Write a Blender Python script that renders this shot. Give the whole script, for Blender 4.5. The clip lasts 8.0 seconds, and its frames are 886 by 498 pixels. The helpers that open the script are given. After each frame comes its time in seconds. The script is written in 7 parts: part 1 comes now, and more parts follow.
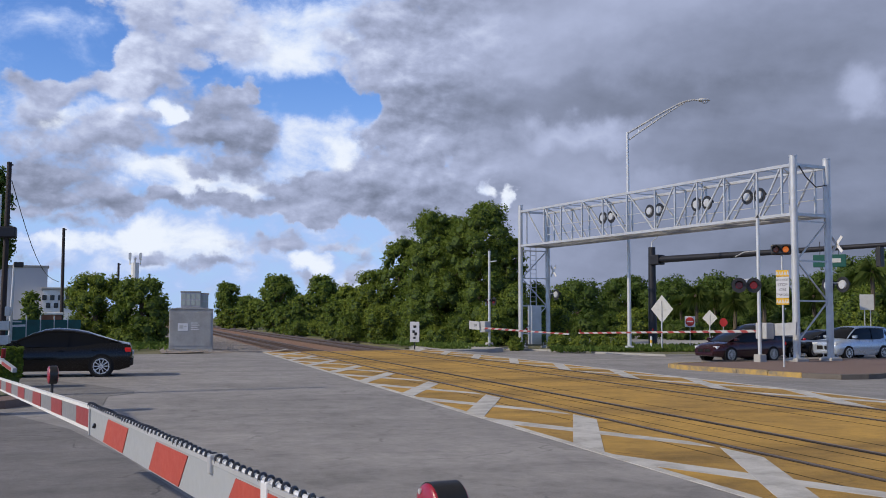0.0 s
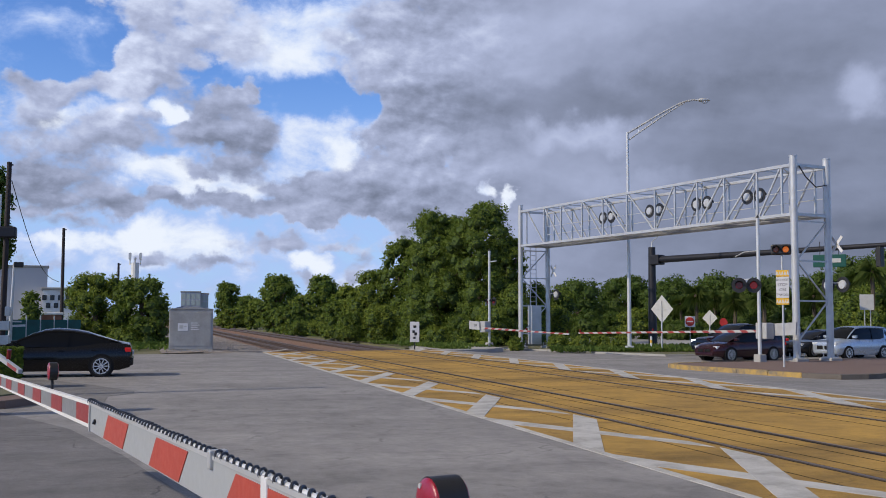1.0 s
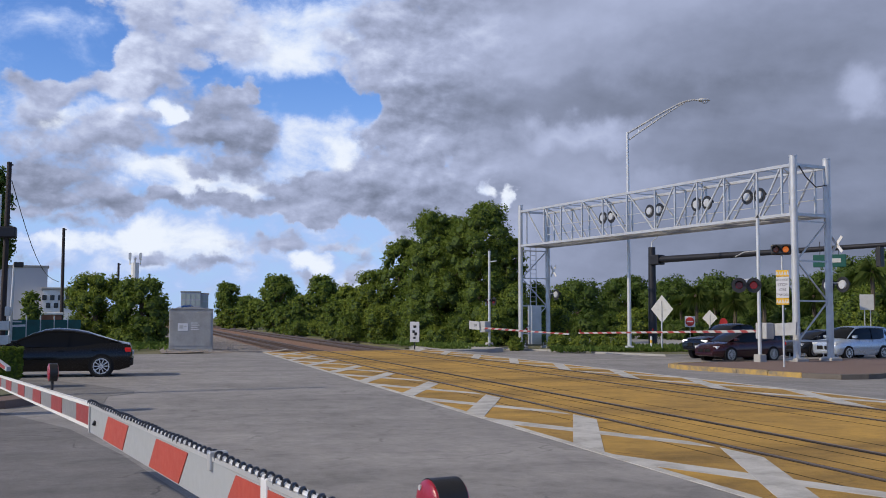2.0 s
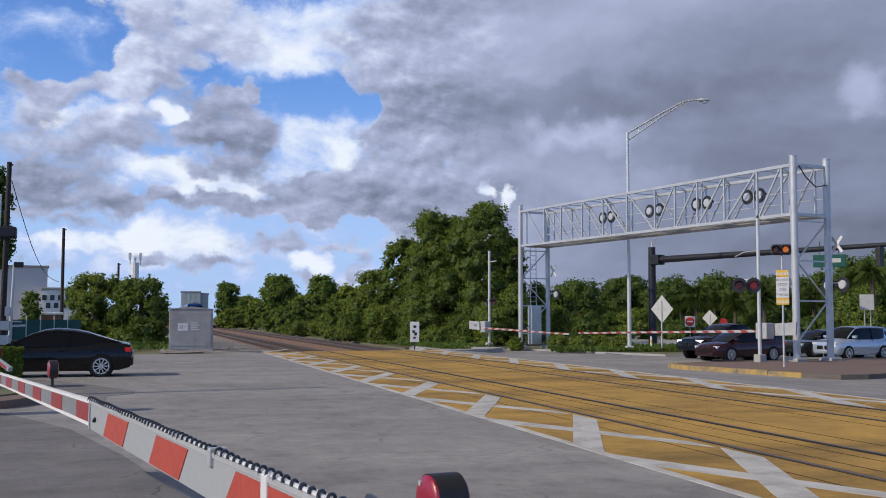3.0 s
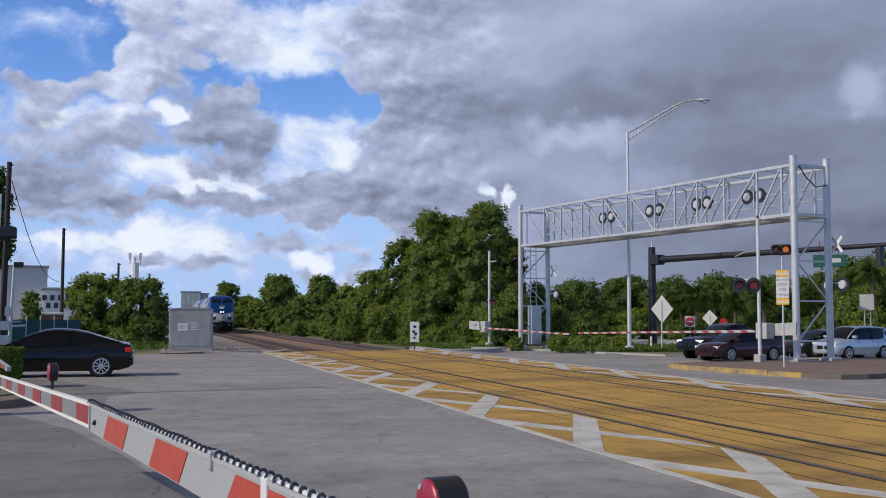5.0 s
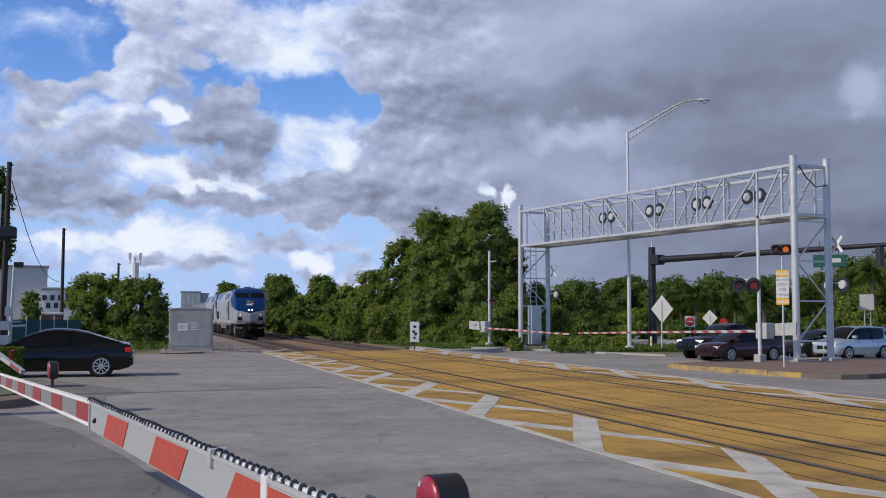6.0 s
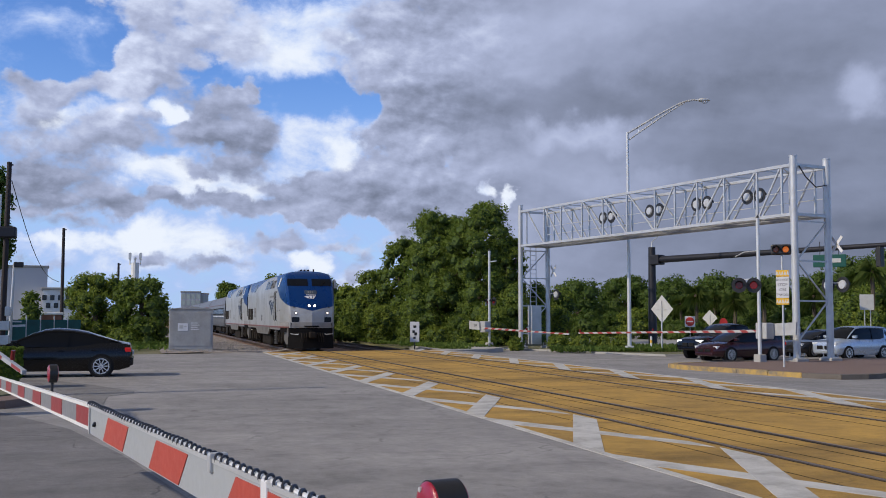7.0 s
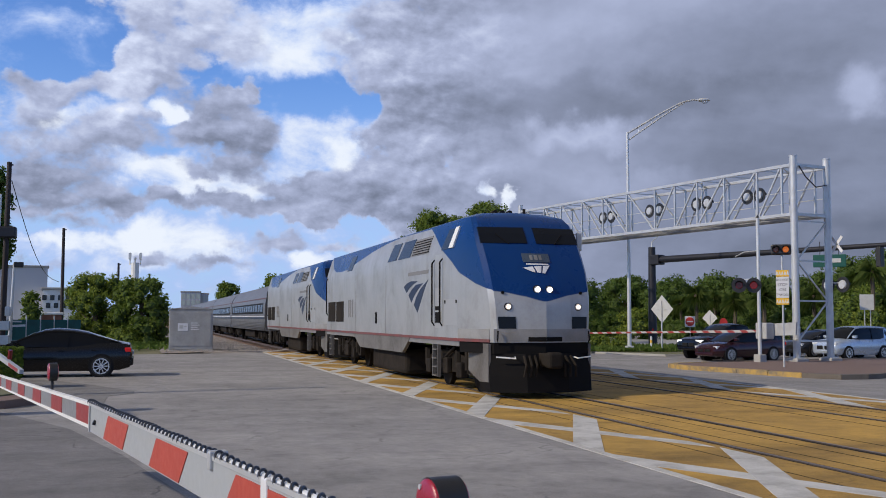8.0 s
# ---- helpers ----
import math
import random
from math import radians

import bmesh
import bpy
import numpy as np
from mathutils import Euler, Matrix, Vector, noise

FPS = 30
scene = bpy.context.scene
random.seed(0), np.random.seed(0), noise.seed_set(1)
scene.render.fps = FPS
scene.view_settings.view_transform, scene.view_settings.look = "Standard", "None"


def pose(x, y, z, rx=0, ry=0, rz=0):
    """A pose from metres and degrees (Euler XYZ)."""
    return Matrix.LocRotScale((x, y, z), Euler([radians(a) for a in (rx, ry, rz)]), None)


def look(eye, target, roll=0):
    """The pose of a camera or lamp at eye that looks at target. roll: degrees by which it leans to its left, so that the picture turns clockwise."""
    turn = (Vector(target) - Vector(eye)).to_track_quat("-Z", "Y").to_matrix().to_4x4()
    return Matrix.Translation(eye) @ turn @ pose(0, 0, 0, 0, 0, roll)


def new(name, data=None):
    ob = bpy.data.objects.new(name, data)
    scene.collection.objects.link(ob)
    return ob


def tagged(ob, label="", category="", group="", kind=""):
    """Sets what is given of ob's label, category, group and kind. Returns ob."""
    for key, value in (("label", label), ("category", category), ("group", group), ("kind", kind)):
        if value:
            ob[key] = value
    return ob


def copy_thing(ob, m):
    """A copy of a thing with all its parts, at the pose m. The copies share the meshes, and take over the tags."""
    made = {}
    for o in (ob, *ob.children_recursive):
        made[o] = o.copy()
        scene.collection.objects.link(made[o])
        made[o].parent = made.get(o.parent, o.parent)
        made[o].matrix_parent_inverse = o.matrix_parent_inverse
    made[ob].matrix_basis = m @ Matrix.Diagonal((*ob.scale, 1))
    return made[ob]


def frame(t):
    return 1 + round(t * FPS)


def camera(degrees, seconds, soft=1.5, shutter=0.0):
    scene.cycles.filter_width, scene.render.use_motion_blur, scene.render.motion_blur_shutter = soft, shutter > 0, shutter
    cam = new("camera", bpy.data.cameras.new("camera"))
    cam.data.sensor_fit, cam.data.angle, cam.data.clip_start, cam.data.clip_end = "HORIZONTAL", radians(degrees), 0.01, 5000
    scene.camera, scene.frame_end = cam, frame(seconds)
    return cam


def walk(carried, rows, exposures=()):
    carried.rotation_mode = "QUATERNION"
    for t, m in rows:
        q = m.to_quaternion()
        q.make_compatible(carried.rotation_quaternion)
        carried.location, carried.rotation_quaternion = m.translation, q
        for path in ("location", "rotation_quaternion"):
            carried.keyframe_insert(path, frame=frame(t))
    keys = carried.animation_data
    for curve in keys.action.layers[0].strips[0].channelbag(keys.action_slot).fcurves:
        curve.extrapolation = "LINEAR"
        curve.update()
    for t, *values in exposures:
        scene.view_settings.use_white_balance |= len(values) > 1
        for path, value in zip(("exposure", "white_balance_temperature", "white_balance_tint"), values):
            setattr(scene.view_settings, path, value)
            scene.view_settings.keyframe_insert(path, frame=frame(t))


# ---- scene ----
# ---- camera ----
cam = camera(47.47, 8.0, soft=0.95)
EYE = Vector((0.0, 0.0, 1.8))
YAW, PITCH = radians(16.433), radians(3.918)
AHEAD = Vector((-math.cos(YAW) * math.cos(PITCH), math.sin(YAW) * math.cos(PITCH), math.sin(PITCH)))
VIEW = look(EYE, EYE + AHEAD * 10, 0.12)
walk(cam, [(0.0, VIEW), (8.0, VIEW)])

# ---- sky, sun ----
# The track lies along X (the train comes from -X), Y goes away across the track.
FLAT = Vector((-math.cos(YAW), math.sin(YAW), 0))
SIDE = Vector((math.sin(YAW), math.cos(YAW), 0))
SUN_FROM = Vector((0.16, -0.987, 0.0))
SUN_EL = radians(33)


def sky_angle(px, py):
    """Azimuth from the view's middle and elevation of a spot of the sky, in radians."""
    f = 1783.0
    d = VIEW.to_3x3() @ Vector(((px - 784) / f, (441 - py) / f, -1)).normalized()
    return math.atan2(d.dot(SIDE), d.dot(FLAT)), math.asin(d.z)


class Nodes:
    """Short hand for node trees."""

    def __init__(self, tree):
        self.t = tree

    def node(self, kind, **kw):
        n = self.t.nodes.new(kind)
        for k, v in kw.items():
            if k == "operation":
                n.operation = v
            elif k == "data_type":
                n.data_type = v
            elif k == "blend_type":
                n.blend_type = v
            elif k == "interpolation_type":
                n.interpolation_type = v
            elif k == "noise_dimensions":
                n.noise_dimensions = v
            elif k == "feature":
                n.feature = v
        return n

    def put(self, socket, v):
        if isinstance(v, bpy.types.NodeSocket):
            self.t.links.new(v, socket)
        else:
            socket.default_value = v

    def math(self, op, a, b=0.0, c=0.0, clamp=False):
        n = self.node("ShaderNodeMath", operation=op)
        n.use_clamp = clamp
        for i, v in enumerate((a, b, c)):
            self.put(n.inputs[i], v)
        return n.outputs[0]

    def vmath(self, op, a, b):
        n = self.node("ShaderNodeVectorMath", operation=op)
        self.put(n.inputs[0], a)
        self.put(n.inputs[1], b)
        return n.outputs["Value"] if op in ("DOT_PRODUCT", "LENGTH") else n.outputs[0]

    def noise(self, vec, scale, detail=4.0, rough=0.5, distortion=0.0):
        n = self.node("ShaderNodeTexNoise")
        if vec is not None:
            self.put(n.inputs["Vector"], vec)
        n.inputs["Scale"].default_value = scale
        n.inputs["Detail"].default_value = detail
        n.inputs["Roughness"].default_value = rough
        n.inputs["Distortion"].default_value = distortion
        return n.outputs[0]

    def step(self, v, lo, hi, a=0.0, b=1.0):
        n = self.node("ShaderNodeMapRange", interpolation_type="SMOOTHSTEP")
        self.put(n.inputs["Value"], v)
        for k, x in (("From Min", lo), ("From Max", hi), ("To Min", a), ("To Max", b)):
            self.put(n.inputs[k], x)
        return n.outputs[0]

    def mix(self, f, a, b, blend="MIX"):
        n = self.node("ShaderNodeMix", data_type="RGBA", blend_type=blend)
        self.put(n.inputs[0], f)
        self.put(n.inputs[6], a)
        self.put(n.inputs[7], b)
        return n.outputs[2]

    def ramp(self, v, stops):
        n = self.node("ShaderNodeValToRGB")
        self.put(n.inputs[0], v)
        e = n.color_ramp.elements
        e[0].position, e[0].color = stops[0]
        e[1].position, e[1].color = stops[-1]
        for p, c in stops[1:-1]:
            x = e.new(p)
            x.color = c
        return n.outputs[0]


def build_world():
    world = bpy.data.worlds.new("world")
    world.use_nodes = True
    scene.world = world
    t = world.node_tree
    t.nodes.clear()
    N = Nodes(t)
    sky = t.nodes.new("ShaderNodeTexSky")
    sky.sky_type = "NISHITA"
    sky.sun_disc = False
    sky.sun_elevation = SUN_EL
    sky.sun_rotation = math.atan2(SUN_FROM.x, SUN_FROM.y)
    sky.air_density, sky.dust_density, sky.ozone_density = 1.0, 0.6, 2.0
    way = t.nodes.new("ShaderNodeTexCoord").outputs["Generated"]
    az = N.math("ARCTAN2", N.vmath("DOT_PRODUCT", way, tuple(SIDE)), N.vmath("DOT_PRODUCT", way, tuple(FLAT)))
    sep = t.nodes.new("ShaderNodeSeparateXYZ")
    N.put(sep.inputs[0], way)
    el = N.math("ARCSINE", sep.outputs[2])
    comb = t.nodes.new("ShaderNodeCombineXYZ")
    N.put(comb.inputs[0], az)
    N.put(comb.inputs[1], el)
    flat = comb.outputs[0]

    def spots(rows, where):
        """Sum of soft spots (x, y, half width, half height, amount) laid out over the sky."""
        total = 0.0
        for x, y, sx, sy, amount in rows:
            a0, e0 = sky_angle(x, y)
            d = N.vmath("SUBTRACT", where, (a0, e0, 0))
            d = N.vmath("MULTIPLY", d, (1783.0 / sx, 1783.0 / sy, 0))
            total = N.math("ADD", N.step(N.vmath("LENGTH", d, (0, 0, 0)), 0.3, 1.45, amount, 0.0), total)
        return total

    def warped(scale, amount, detail, shift):
        """The sky's flat coordinates, pushed about by noise to billow the outlines."""
        n = t.nodes.new("ShaderNodeTexNoise")
        N.put(n.inputs["Vector"], N.vmath("ADD", way, shift))
        n.inputs["Scale"].default_value = scale
        n.inputs["Detail"].default_value = detail
        n.inputs["Roughness"].default_value = 0.55
        return N.vmath("MULTIPLY", N.vmath("SUBTRACT", n.outputs[1], (0.5, 0.5, 0.5)), (amount, amount * 0.7, 0))

    billow = N.vmath("ADD", flat, N.vmath("ADD", warped(11.0, 0.07, 2.0, (0.3, 0.1, 0.7)), warped(34.0, 0.055, 5.0, (1.9, 0.6, 0.2))))
    stretch = N.vmath("MULTIPLY", way, (1.0, 1.0, 1.7))
    big = N.noise(N.vmath("ADD", stretch, (0.37, 1.9, 0.42)), 5.0, 4.0, 0.5, 0.2)
    puff = N.noise(N.vmath("ADD", stretch, (1.7, 0.4, 2.2)), 25.0, 7.0, 0.55, 0.1)
    puff_lit = N.noise(N.vmath("ADD", stretch, (1.7 - SIDE.x * 0.006, 0.4 - SIDE.y * 0.006, 2.2 + 0.012)), 25.0, 7.0, 0.55, 0.1)
    wisp = N.noise(N.vmath("ADD", stretch, (4.1, 2.4, 0.2)), 15.0, 9.0, 0.62, 0.3)
    bands = N.noise(N.vmath("MULTIPLY", way, (1.0, 1.0, 2.4)), 4.2, 5.0, 0.46, 0.5)
    # behind: blue sky with bright white cloud
    white_at = spots([
        (175, 190, 52, 22, 0.5), (95, 205, 50, 18, 0.4), (40, 180, 40, 30, 0.3), (325, 194, 48, 20, 0.7), (560, 245, 90, 44, 0.6), (620, 280, 40, 40, 0.5), (450, 300, 130, 26, 0.5),
        (235, 297, 85, 28, 0.5), (295, 325, 70, 30, 0.5), (390, 340, 90, 26, 0.5), (60, 260, 60, 30, 0.4), (545, 455, 34, 24, 0.7), (315, 430, 110, 44, 0.5), (230, 425, 60, 26, 0.45), (130, 425, 46, 18, 0.5), (60, 432, 50, 20, 0.4),
        (160, 470, 120, 26, 0.3), (480, 480, 160, 30, 0.3), (640, 490, 120, 30, 0.3), (855, 322, 40, 28, 0.6), (895, 355, 42, 36, 0.7), (930, 340, 40, 14, 0.5), (640, 35, 110, 60, 0.45), (490, 60, 110, 70, 0.5), (560, 100, 120, 30, 0.3), (300, 390, 300, 60, 0.12), (500, 420, 300, 60, 0.15), (520, 130, 120, 14, 0.25), (130, 40, 50, 18, 0.22), (600, 215, 110, 18, 0.2),
        (1130, 322, 50, 18, 0.4)], billow)
    w = N.math("ADD", N.math("ADD", N.math("MULTIPLY", wisp, 1.15), N.math("MULTIPLY", big, 0.2)), N.math("ADD", N.math("MULTIPLY", white_at, 0.72), -0.31))
    white = N.step(w, 0.32, 0.72)
    # in front: grey puffs with clear outlines, closing to a full deck to one side
    grey_at = spots([
        (165, 242, 155, 44, 0.62), (100, 330, 125, 52, 0.62), (25, 150, 60, 60, 0.5), (120, 150, 60, 34, 0.45), (330, 60, 150, 100, 0.6), (235, 150, 60, 90, 0.5), (415, 222, 105, 56, 0.65), (430, 160, 34, 22, 0.5), (365, 302, 90, 22, 0.5),
        (235, 365, 60, 22, 0.55), (318, 362, 46, 22, 0.55), (510, 332, 58, 34, 0.6), (440, 368, 105, 26, 0.6), (550, 378, 60, 18, 0.5), (690, 335, 150, 56, 0.65), (650, 375, 120, 26, 0.6), (592, 186, 28, 16, 0.4), (730, 255, 90, 70, 0.6),
        (720, 90, 140, 80, 0.65), (920, 30, 120, 70, 0.5), (830, 180, 170, 120, 0.7), (1150, 120, 480, 200, 1.0), (1300, 330, 460, 180, 1.0), (950, 270, 130, 60, 0.6), (1000, 420, 240, 90, 0.7), (1300, 470, 460, 90, 0.9), (1560, 150, 260, 300, 0.8), (800, 390, 120, 40, 0.5),
        (440, 438, 56, 22, 0.5), (60, 470, 60, 16, 0.4), (270, 455, 40, 14, 0.4), (410, 480, 50, 14, 0.4), (560, 495, 60, 14, 0.4), (590, 430, 36, 16, 0.4), (130, 398, 60, 10, 0.3), (345, 472, 46, 18, 0.45), (628, 470, 30, 22, 0.45), (515, 425, 40, 20, 0.4), (195, 440, 44, 16, 0.3), (700, 440, 80, 20, 0.4),
        (95, 62, 110, 52, -0.9), (600, 188, 110, 30, -0.6), (480, 146, 100, 18, -0.5), (792, 268, 24, 44, -0.7), (852, 322, 26, 20, -0.6), (893, 358, 22, 26, -0.7), (925, 338, 24, 8, -0.5), (1130, 322, 40, 12, -0.5), (325, 194, 40, 14, -0.5), (560, 245, 70, 28, -0.5), (545, 455, 40, 24, -0.5)], billow)
    g = N.math("ADD", N.math("ADD", N.math("MULTIPLY", N.math("SUBTRACT", puff, 0.5), 1.45), N.math("MULTIPLY", N.math("SUBTRACT", big, 0.5), 0.3)), N.math("ADD", grey_at, 0.06))
    grey = N.step(g, 0.20, 0.60)
    tone = N.math("MULTIPLY", N.math("SUBTRACT", bands, 0.47), 0.6)
    lit = N.math("MULTIPLY", N.math("SUBTRACT", puff, puff_lit), N.step(az, -0.05, 0.12, 0.9, 0.12))
    rim = N.step(g, 0.34, 0.70, 0.13, 0.0)
    glow = spots([(232, 150, 50, 80, 0.26), (330, 50, 150, 80, 0.10), (1030, 228, 110, 28, 0.22), (1520, 172, 50, 36, 0.22), (1130, 325, 110, 26, 0.12), (860, 60, 60, 40, 0.12), (740, 275, 120, 60, 0.12), (700, 80, 110, 60, 0.08),
                  (1060, 175, 330, 46, -0.17), (1420, 250, 330, 230, -0.12), (960, 290, 160, 40, 0.07), (1000, 20, 160, 50, 0.05), (1130, 60, 300, 60, -0.03), (860, 40, 260, 60, 0.05), (1300, 470, 420, 80, -0.16), (190, 268, 110, 22, -0.10), (440, 262, 70, 22, -0.10), (110, 365, 110, 18, -0.08), (690, 375, 120, 18, -0.08)], billow)
    shade = N.math("ADD", N.math("ADD", tone, lit), N.math("ADD", rim, glow))
    shade = N.math("ADD", shade, N.step(az, -0.1, 0.2, 0.05, 0.0))
    high = N.step(el, 0.36, 0.8, 0.0, -0.16)
    shade = N.math("ADD", N.math("ADD", shade, high), 0.42, clamp=True)
    cloud = N.ramp(shade, [(0.0, (0.10, 0.125, 0.19, 1)), (0.2, (0.178, 0.207, 0.295, 1)), (0.38, (0.27, 0.31, 0.445, 1)), (0.6, (0.42, 0.475, 0.67, 1)), (0.85, (0.68, 0.75, 0.95, 1)), (1.0, (0.88, 0.92, 1.0, 1))])
    haze = N.step(el, 0.0, 0.26, 0.75, 0.0)
    blue = N.vmath("MULTIPLY", sky.outputs[0], (0.075, 0.105, 0.165))
    clear = N.mix(haze, blue, (0.44, 0.62, 0.98, 1))
    bright = N.mix(N.step(w, 0.48, 1.0), (0.40, 0.54, 0.90, 1), (0.84, 0.90, 1.0, 1))
    colour = N.mix(grey, N.mix(white, clear, bright), cloud)
    # overhead the deck is closed and neutral grey
    colour = N.mix(N.step(el, 0.36, 0.75, 0.0, 0.85), colour, (0.235, 0.225, 0.215, 1))
    back = t.nodes.new("ShaderNodeBackground")
    N.put(back.inputs[0], colour)
    back.inputs[1].default_value = 1.0
    out = t.nodes.new("ShaderNodeOutputWorld")
    t.links.new(back.outputs[0], out.inputs[0])
    world.cycles.sampling_method = "MANUAL"
    world.cycles.sample_map_resolution = 512


build_world()
sun = new("sun", bpy.data.lights.new("sun", "SUN"))
sun.data.energy, sun.data.angle, sun.data.color = 3.4, radians(1.0), (1.0, 0.87, 0.68)
sun.matrix_world = look((0, 0, 60), Vector((0, 0, 60)) - SUN_FROM * math.cos(SUN_EL) - Vector((0, 0, math.sin(SUN_EL))))


# ---- materials ----
def mat(name, base, rough=0.6, metal=0.0, vary=0.25, scale=3.0, bump=0.0, bump_scale=60.0, second=None, glow=None, coat=0.0, fine=40.0, spec=0.5, island=False):
    """A surface with blotches (scale, per metre), fine grain, a second colour for stains and a small relief."""
    m = bpy.data.materials.new(name)
    m.use_nodes = True
    t = m.node_tree
    N = Nodes(t)
    b = t.nodes["Principled BSDF"]
    where = t.nodes.new("ShaderNodeTexCoord").outputs["Object"]
    rgb = (*base, 1)
    other = (*(second or tuple(c * 0.6 for c in base)), 1)
    blotch = N.step(N.noise(where, scale, 5, 0.6, 0.4), 0.35, 0.72)
    grain = N.noise(where, fine, 3, 0.6)
    f = N.math("MULTIPLY", N.math("ADD", N.math("MULTIPLY", blotch, 0.7), N.math("MULTIPLY", grain, 0.5)), vary, clamp=True)
    colour = N.mix(f, rgb, other)
    if island:
        r = t.nodes.new("ShaderNodeNewGeometry").outputs["Random Per Island"]
        colour = N.mix(1.0, colour, N.ramp(r, [(0.0, (0.62, 0.66, 0.6, 1)), (0.5, (0.95, 0.97, 0.9, 1)), (1.0, (1.35, 1.25, 1.1, 1))]), "MULTIPLY")
    N.put(b.inputs["Base Color"], colour)
    N.put(b.inputs["Roughness"], N.math("ADD", N.math("MULTIPLY", N.math("SUBTRACT", grain, 0.5), 0.25), rough, clamp=True))
    b.inputs["Metallic"].default_value = metal
    b.inputs["Specular IOR Level"].default_value = spec
    if coat:
        b.inputs["Coat Weight"].default_value = coat
        b.inputs["Coat Roughness"].default_value = 0.06
    if glow:
        b.inputs["Emission Color"].default_value = (*glow[0], 1)
        b.inputs["Emission Strength"].default_value = glow[1]
    if bump:
        bm_ = t.nodes.new("ShaderNodeBump")
        bm_.inputs["Strength"].default_value = bump
        bm_.inputs["Distance"].default_value = 0.02
        N.put(bm_.inputs["Height"], N.noise(where, bump_scale, 4, 0.65))
        t.links.new(bm_.outputs[0], b.inputs["Normal"])
    return m


def road_mat(name, base, second, tint=None, streak=1.0, tyre=0.5):
    """Worn paving: wide blotches, streaks along the traffic, cracks and fine grit."""
    m = bpy.data.materials.new(name)
    m.use_nodes = True
    t = m.node_tree
    N = Nodes(t)
    b = t.nodes["Principled BSDF"]
    where = t.nodes.new("ShaderNodeTexCoord").outputs["Object"]
    mp = t.nodes.new("ShaderNodeMapping")
    N.put(mp.inputs[0], where)
    mp.inputs["Rotation"].default_value = (0, 0, radians(-11))
    mp.inputs["Scale"].default_value = (1.0, 0.07, 1.0)
    wide = N.step(N.noise(where, 0.22, 6, 0.62, 0.6), 0.38, 0.66)
    mid = N.noise(where, 1.6, 6, 0.62, 0.3)
    grit = N.noise(where, 55, 3, 0.7)
    lane = N.step(N.noise(mp.outputs[0], 0.75, 4, 0.55), 0.42, 0.72)
    col = N.mix(N.math("MULTIPLY", wide, 0.55), (*base, 1), (*second, 1))
    col = N.mix(N.math("MULTIPLY", lane, tyre * streak), col, (*(c * 0.55 for c in second), 1))
    col = N.mix(0.85, col, N.ramp(mid, [(0.3, (0.72, 0.72, 0.73, 1)), (0.5, (1.0, 1.0, 1.0, 1)), (0.72, (1.16, 1.15, 1.14, 1))]), "MULTIPLY")
    blot = N.step(N.noise(where, 0.55, 5, 0.7, 0.8), 0.60, 0.74)
    col = N.mix(N.math("MULTIPLY", blot, 0.5), col, (*(c * 0.5 for c in second), 1))
    col = N.mix(0.7, col, N.ramp(grit, [(0.25, (0.6, 0.6, 0.6, 1)), (0.75, (1.34, 1.34, 1.34, 1))]), "MULTIPLY")
    worn = N.noise(where, 7.0, 6, 0.72, 0.4)
    col = N.mix(0.55, col, N.ramp(worn, [(0.3, (0.72, 0.72, 0.72, 1)), (0.5, (1.0, 1.0, 1.0, 1)), (0.68, (1.2, 1.2, 1.2, 1))]), "MULTIPLY")
    pits = N.math("MULTIPLY", N.step(N.noise(where, 3.4, 7, 0.75, 1.2), 0.62, 0.70), N.step(N.noise(where, 0.35, 3, 0.5), 0.45, 0.62))
    col = N.mix(N.math("MULTIPLY", pits, 0.6), col, (*(c * 0.3 for c in second), 1))
    crack = t.nodes.new("ShaderNodeTexVoronoi")
    crack.feature = "DISTANCE_TO_EDGE"
    wob = t.nodes.new("ShaderNodeVectorMath")
    wob.operation = "MULTIPLY_ADD"
    nn = t.nodes.new("ShaderNodeTexNoise")
    nn.inputs["Scale"].default_value = 1.3
    nn.inputs["Detail"].default_value = 5
    N.put(nn.inputs["Vector"], where)
    N.put(wob.inputs[0], nn.outputs[1])
    wob.inputs[1].default_value = (1.4, 1.4, 0)
    N.put(wob.inputs[2], where)
    N.put(crack.inputs["Vector"], wob.outputs[0])
    crack.inputs["Scale"].default_value = 0.26
    line = N.math("MULTIPLY", N.step(crack.outputs["Distance"], 0.002, 0.011, 1.0, 0.0), N.step(mid, 0.45, 0.58))
    col = N.mix(N.math("MULTIPLY", line, 0.4), col, (*(c * 0.25 for c in second), 1))
    N.put(b.inputs["Base Color"], col)
    b.inputs["Roughness"].default_value = 0.82
    b.inputs["Specular IOR Level"].default_value = 0.3
    bp = t.nodes.new("ShaderNodeBump")
    bp.inputs["Strength"].default_value = 0.35
    bp.inputs["Distance"].default_value = 0.012
    N.put(bp.inputs["Height"], N.math("ADD", grit, N.math("MULTIPLY", line, -1.5)))
    t.links.new(bp.outputs[0], b.inputs["Normal"])
    return m


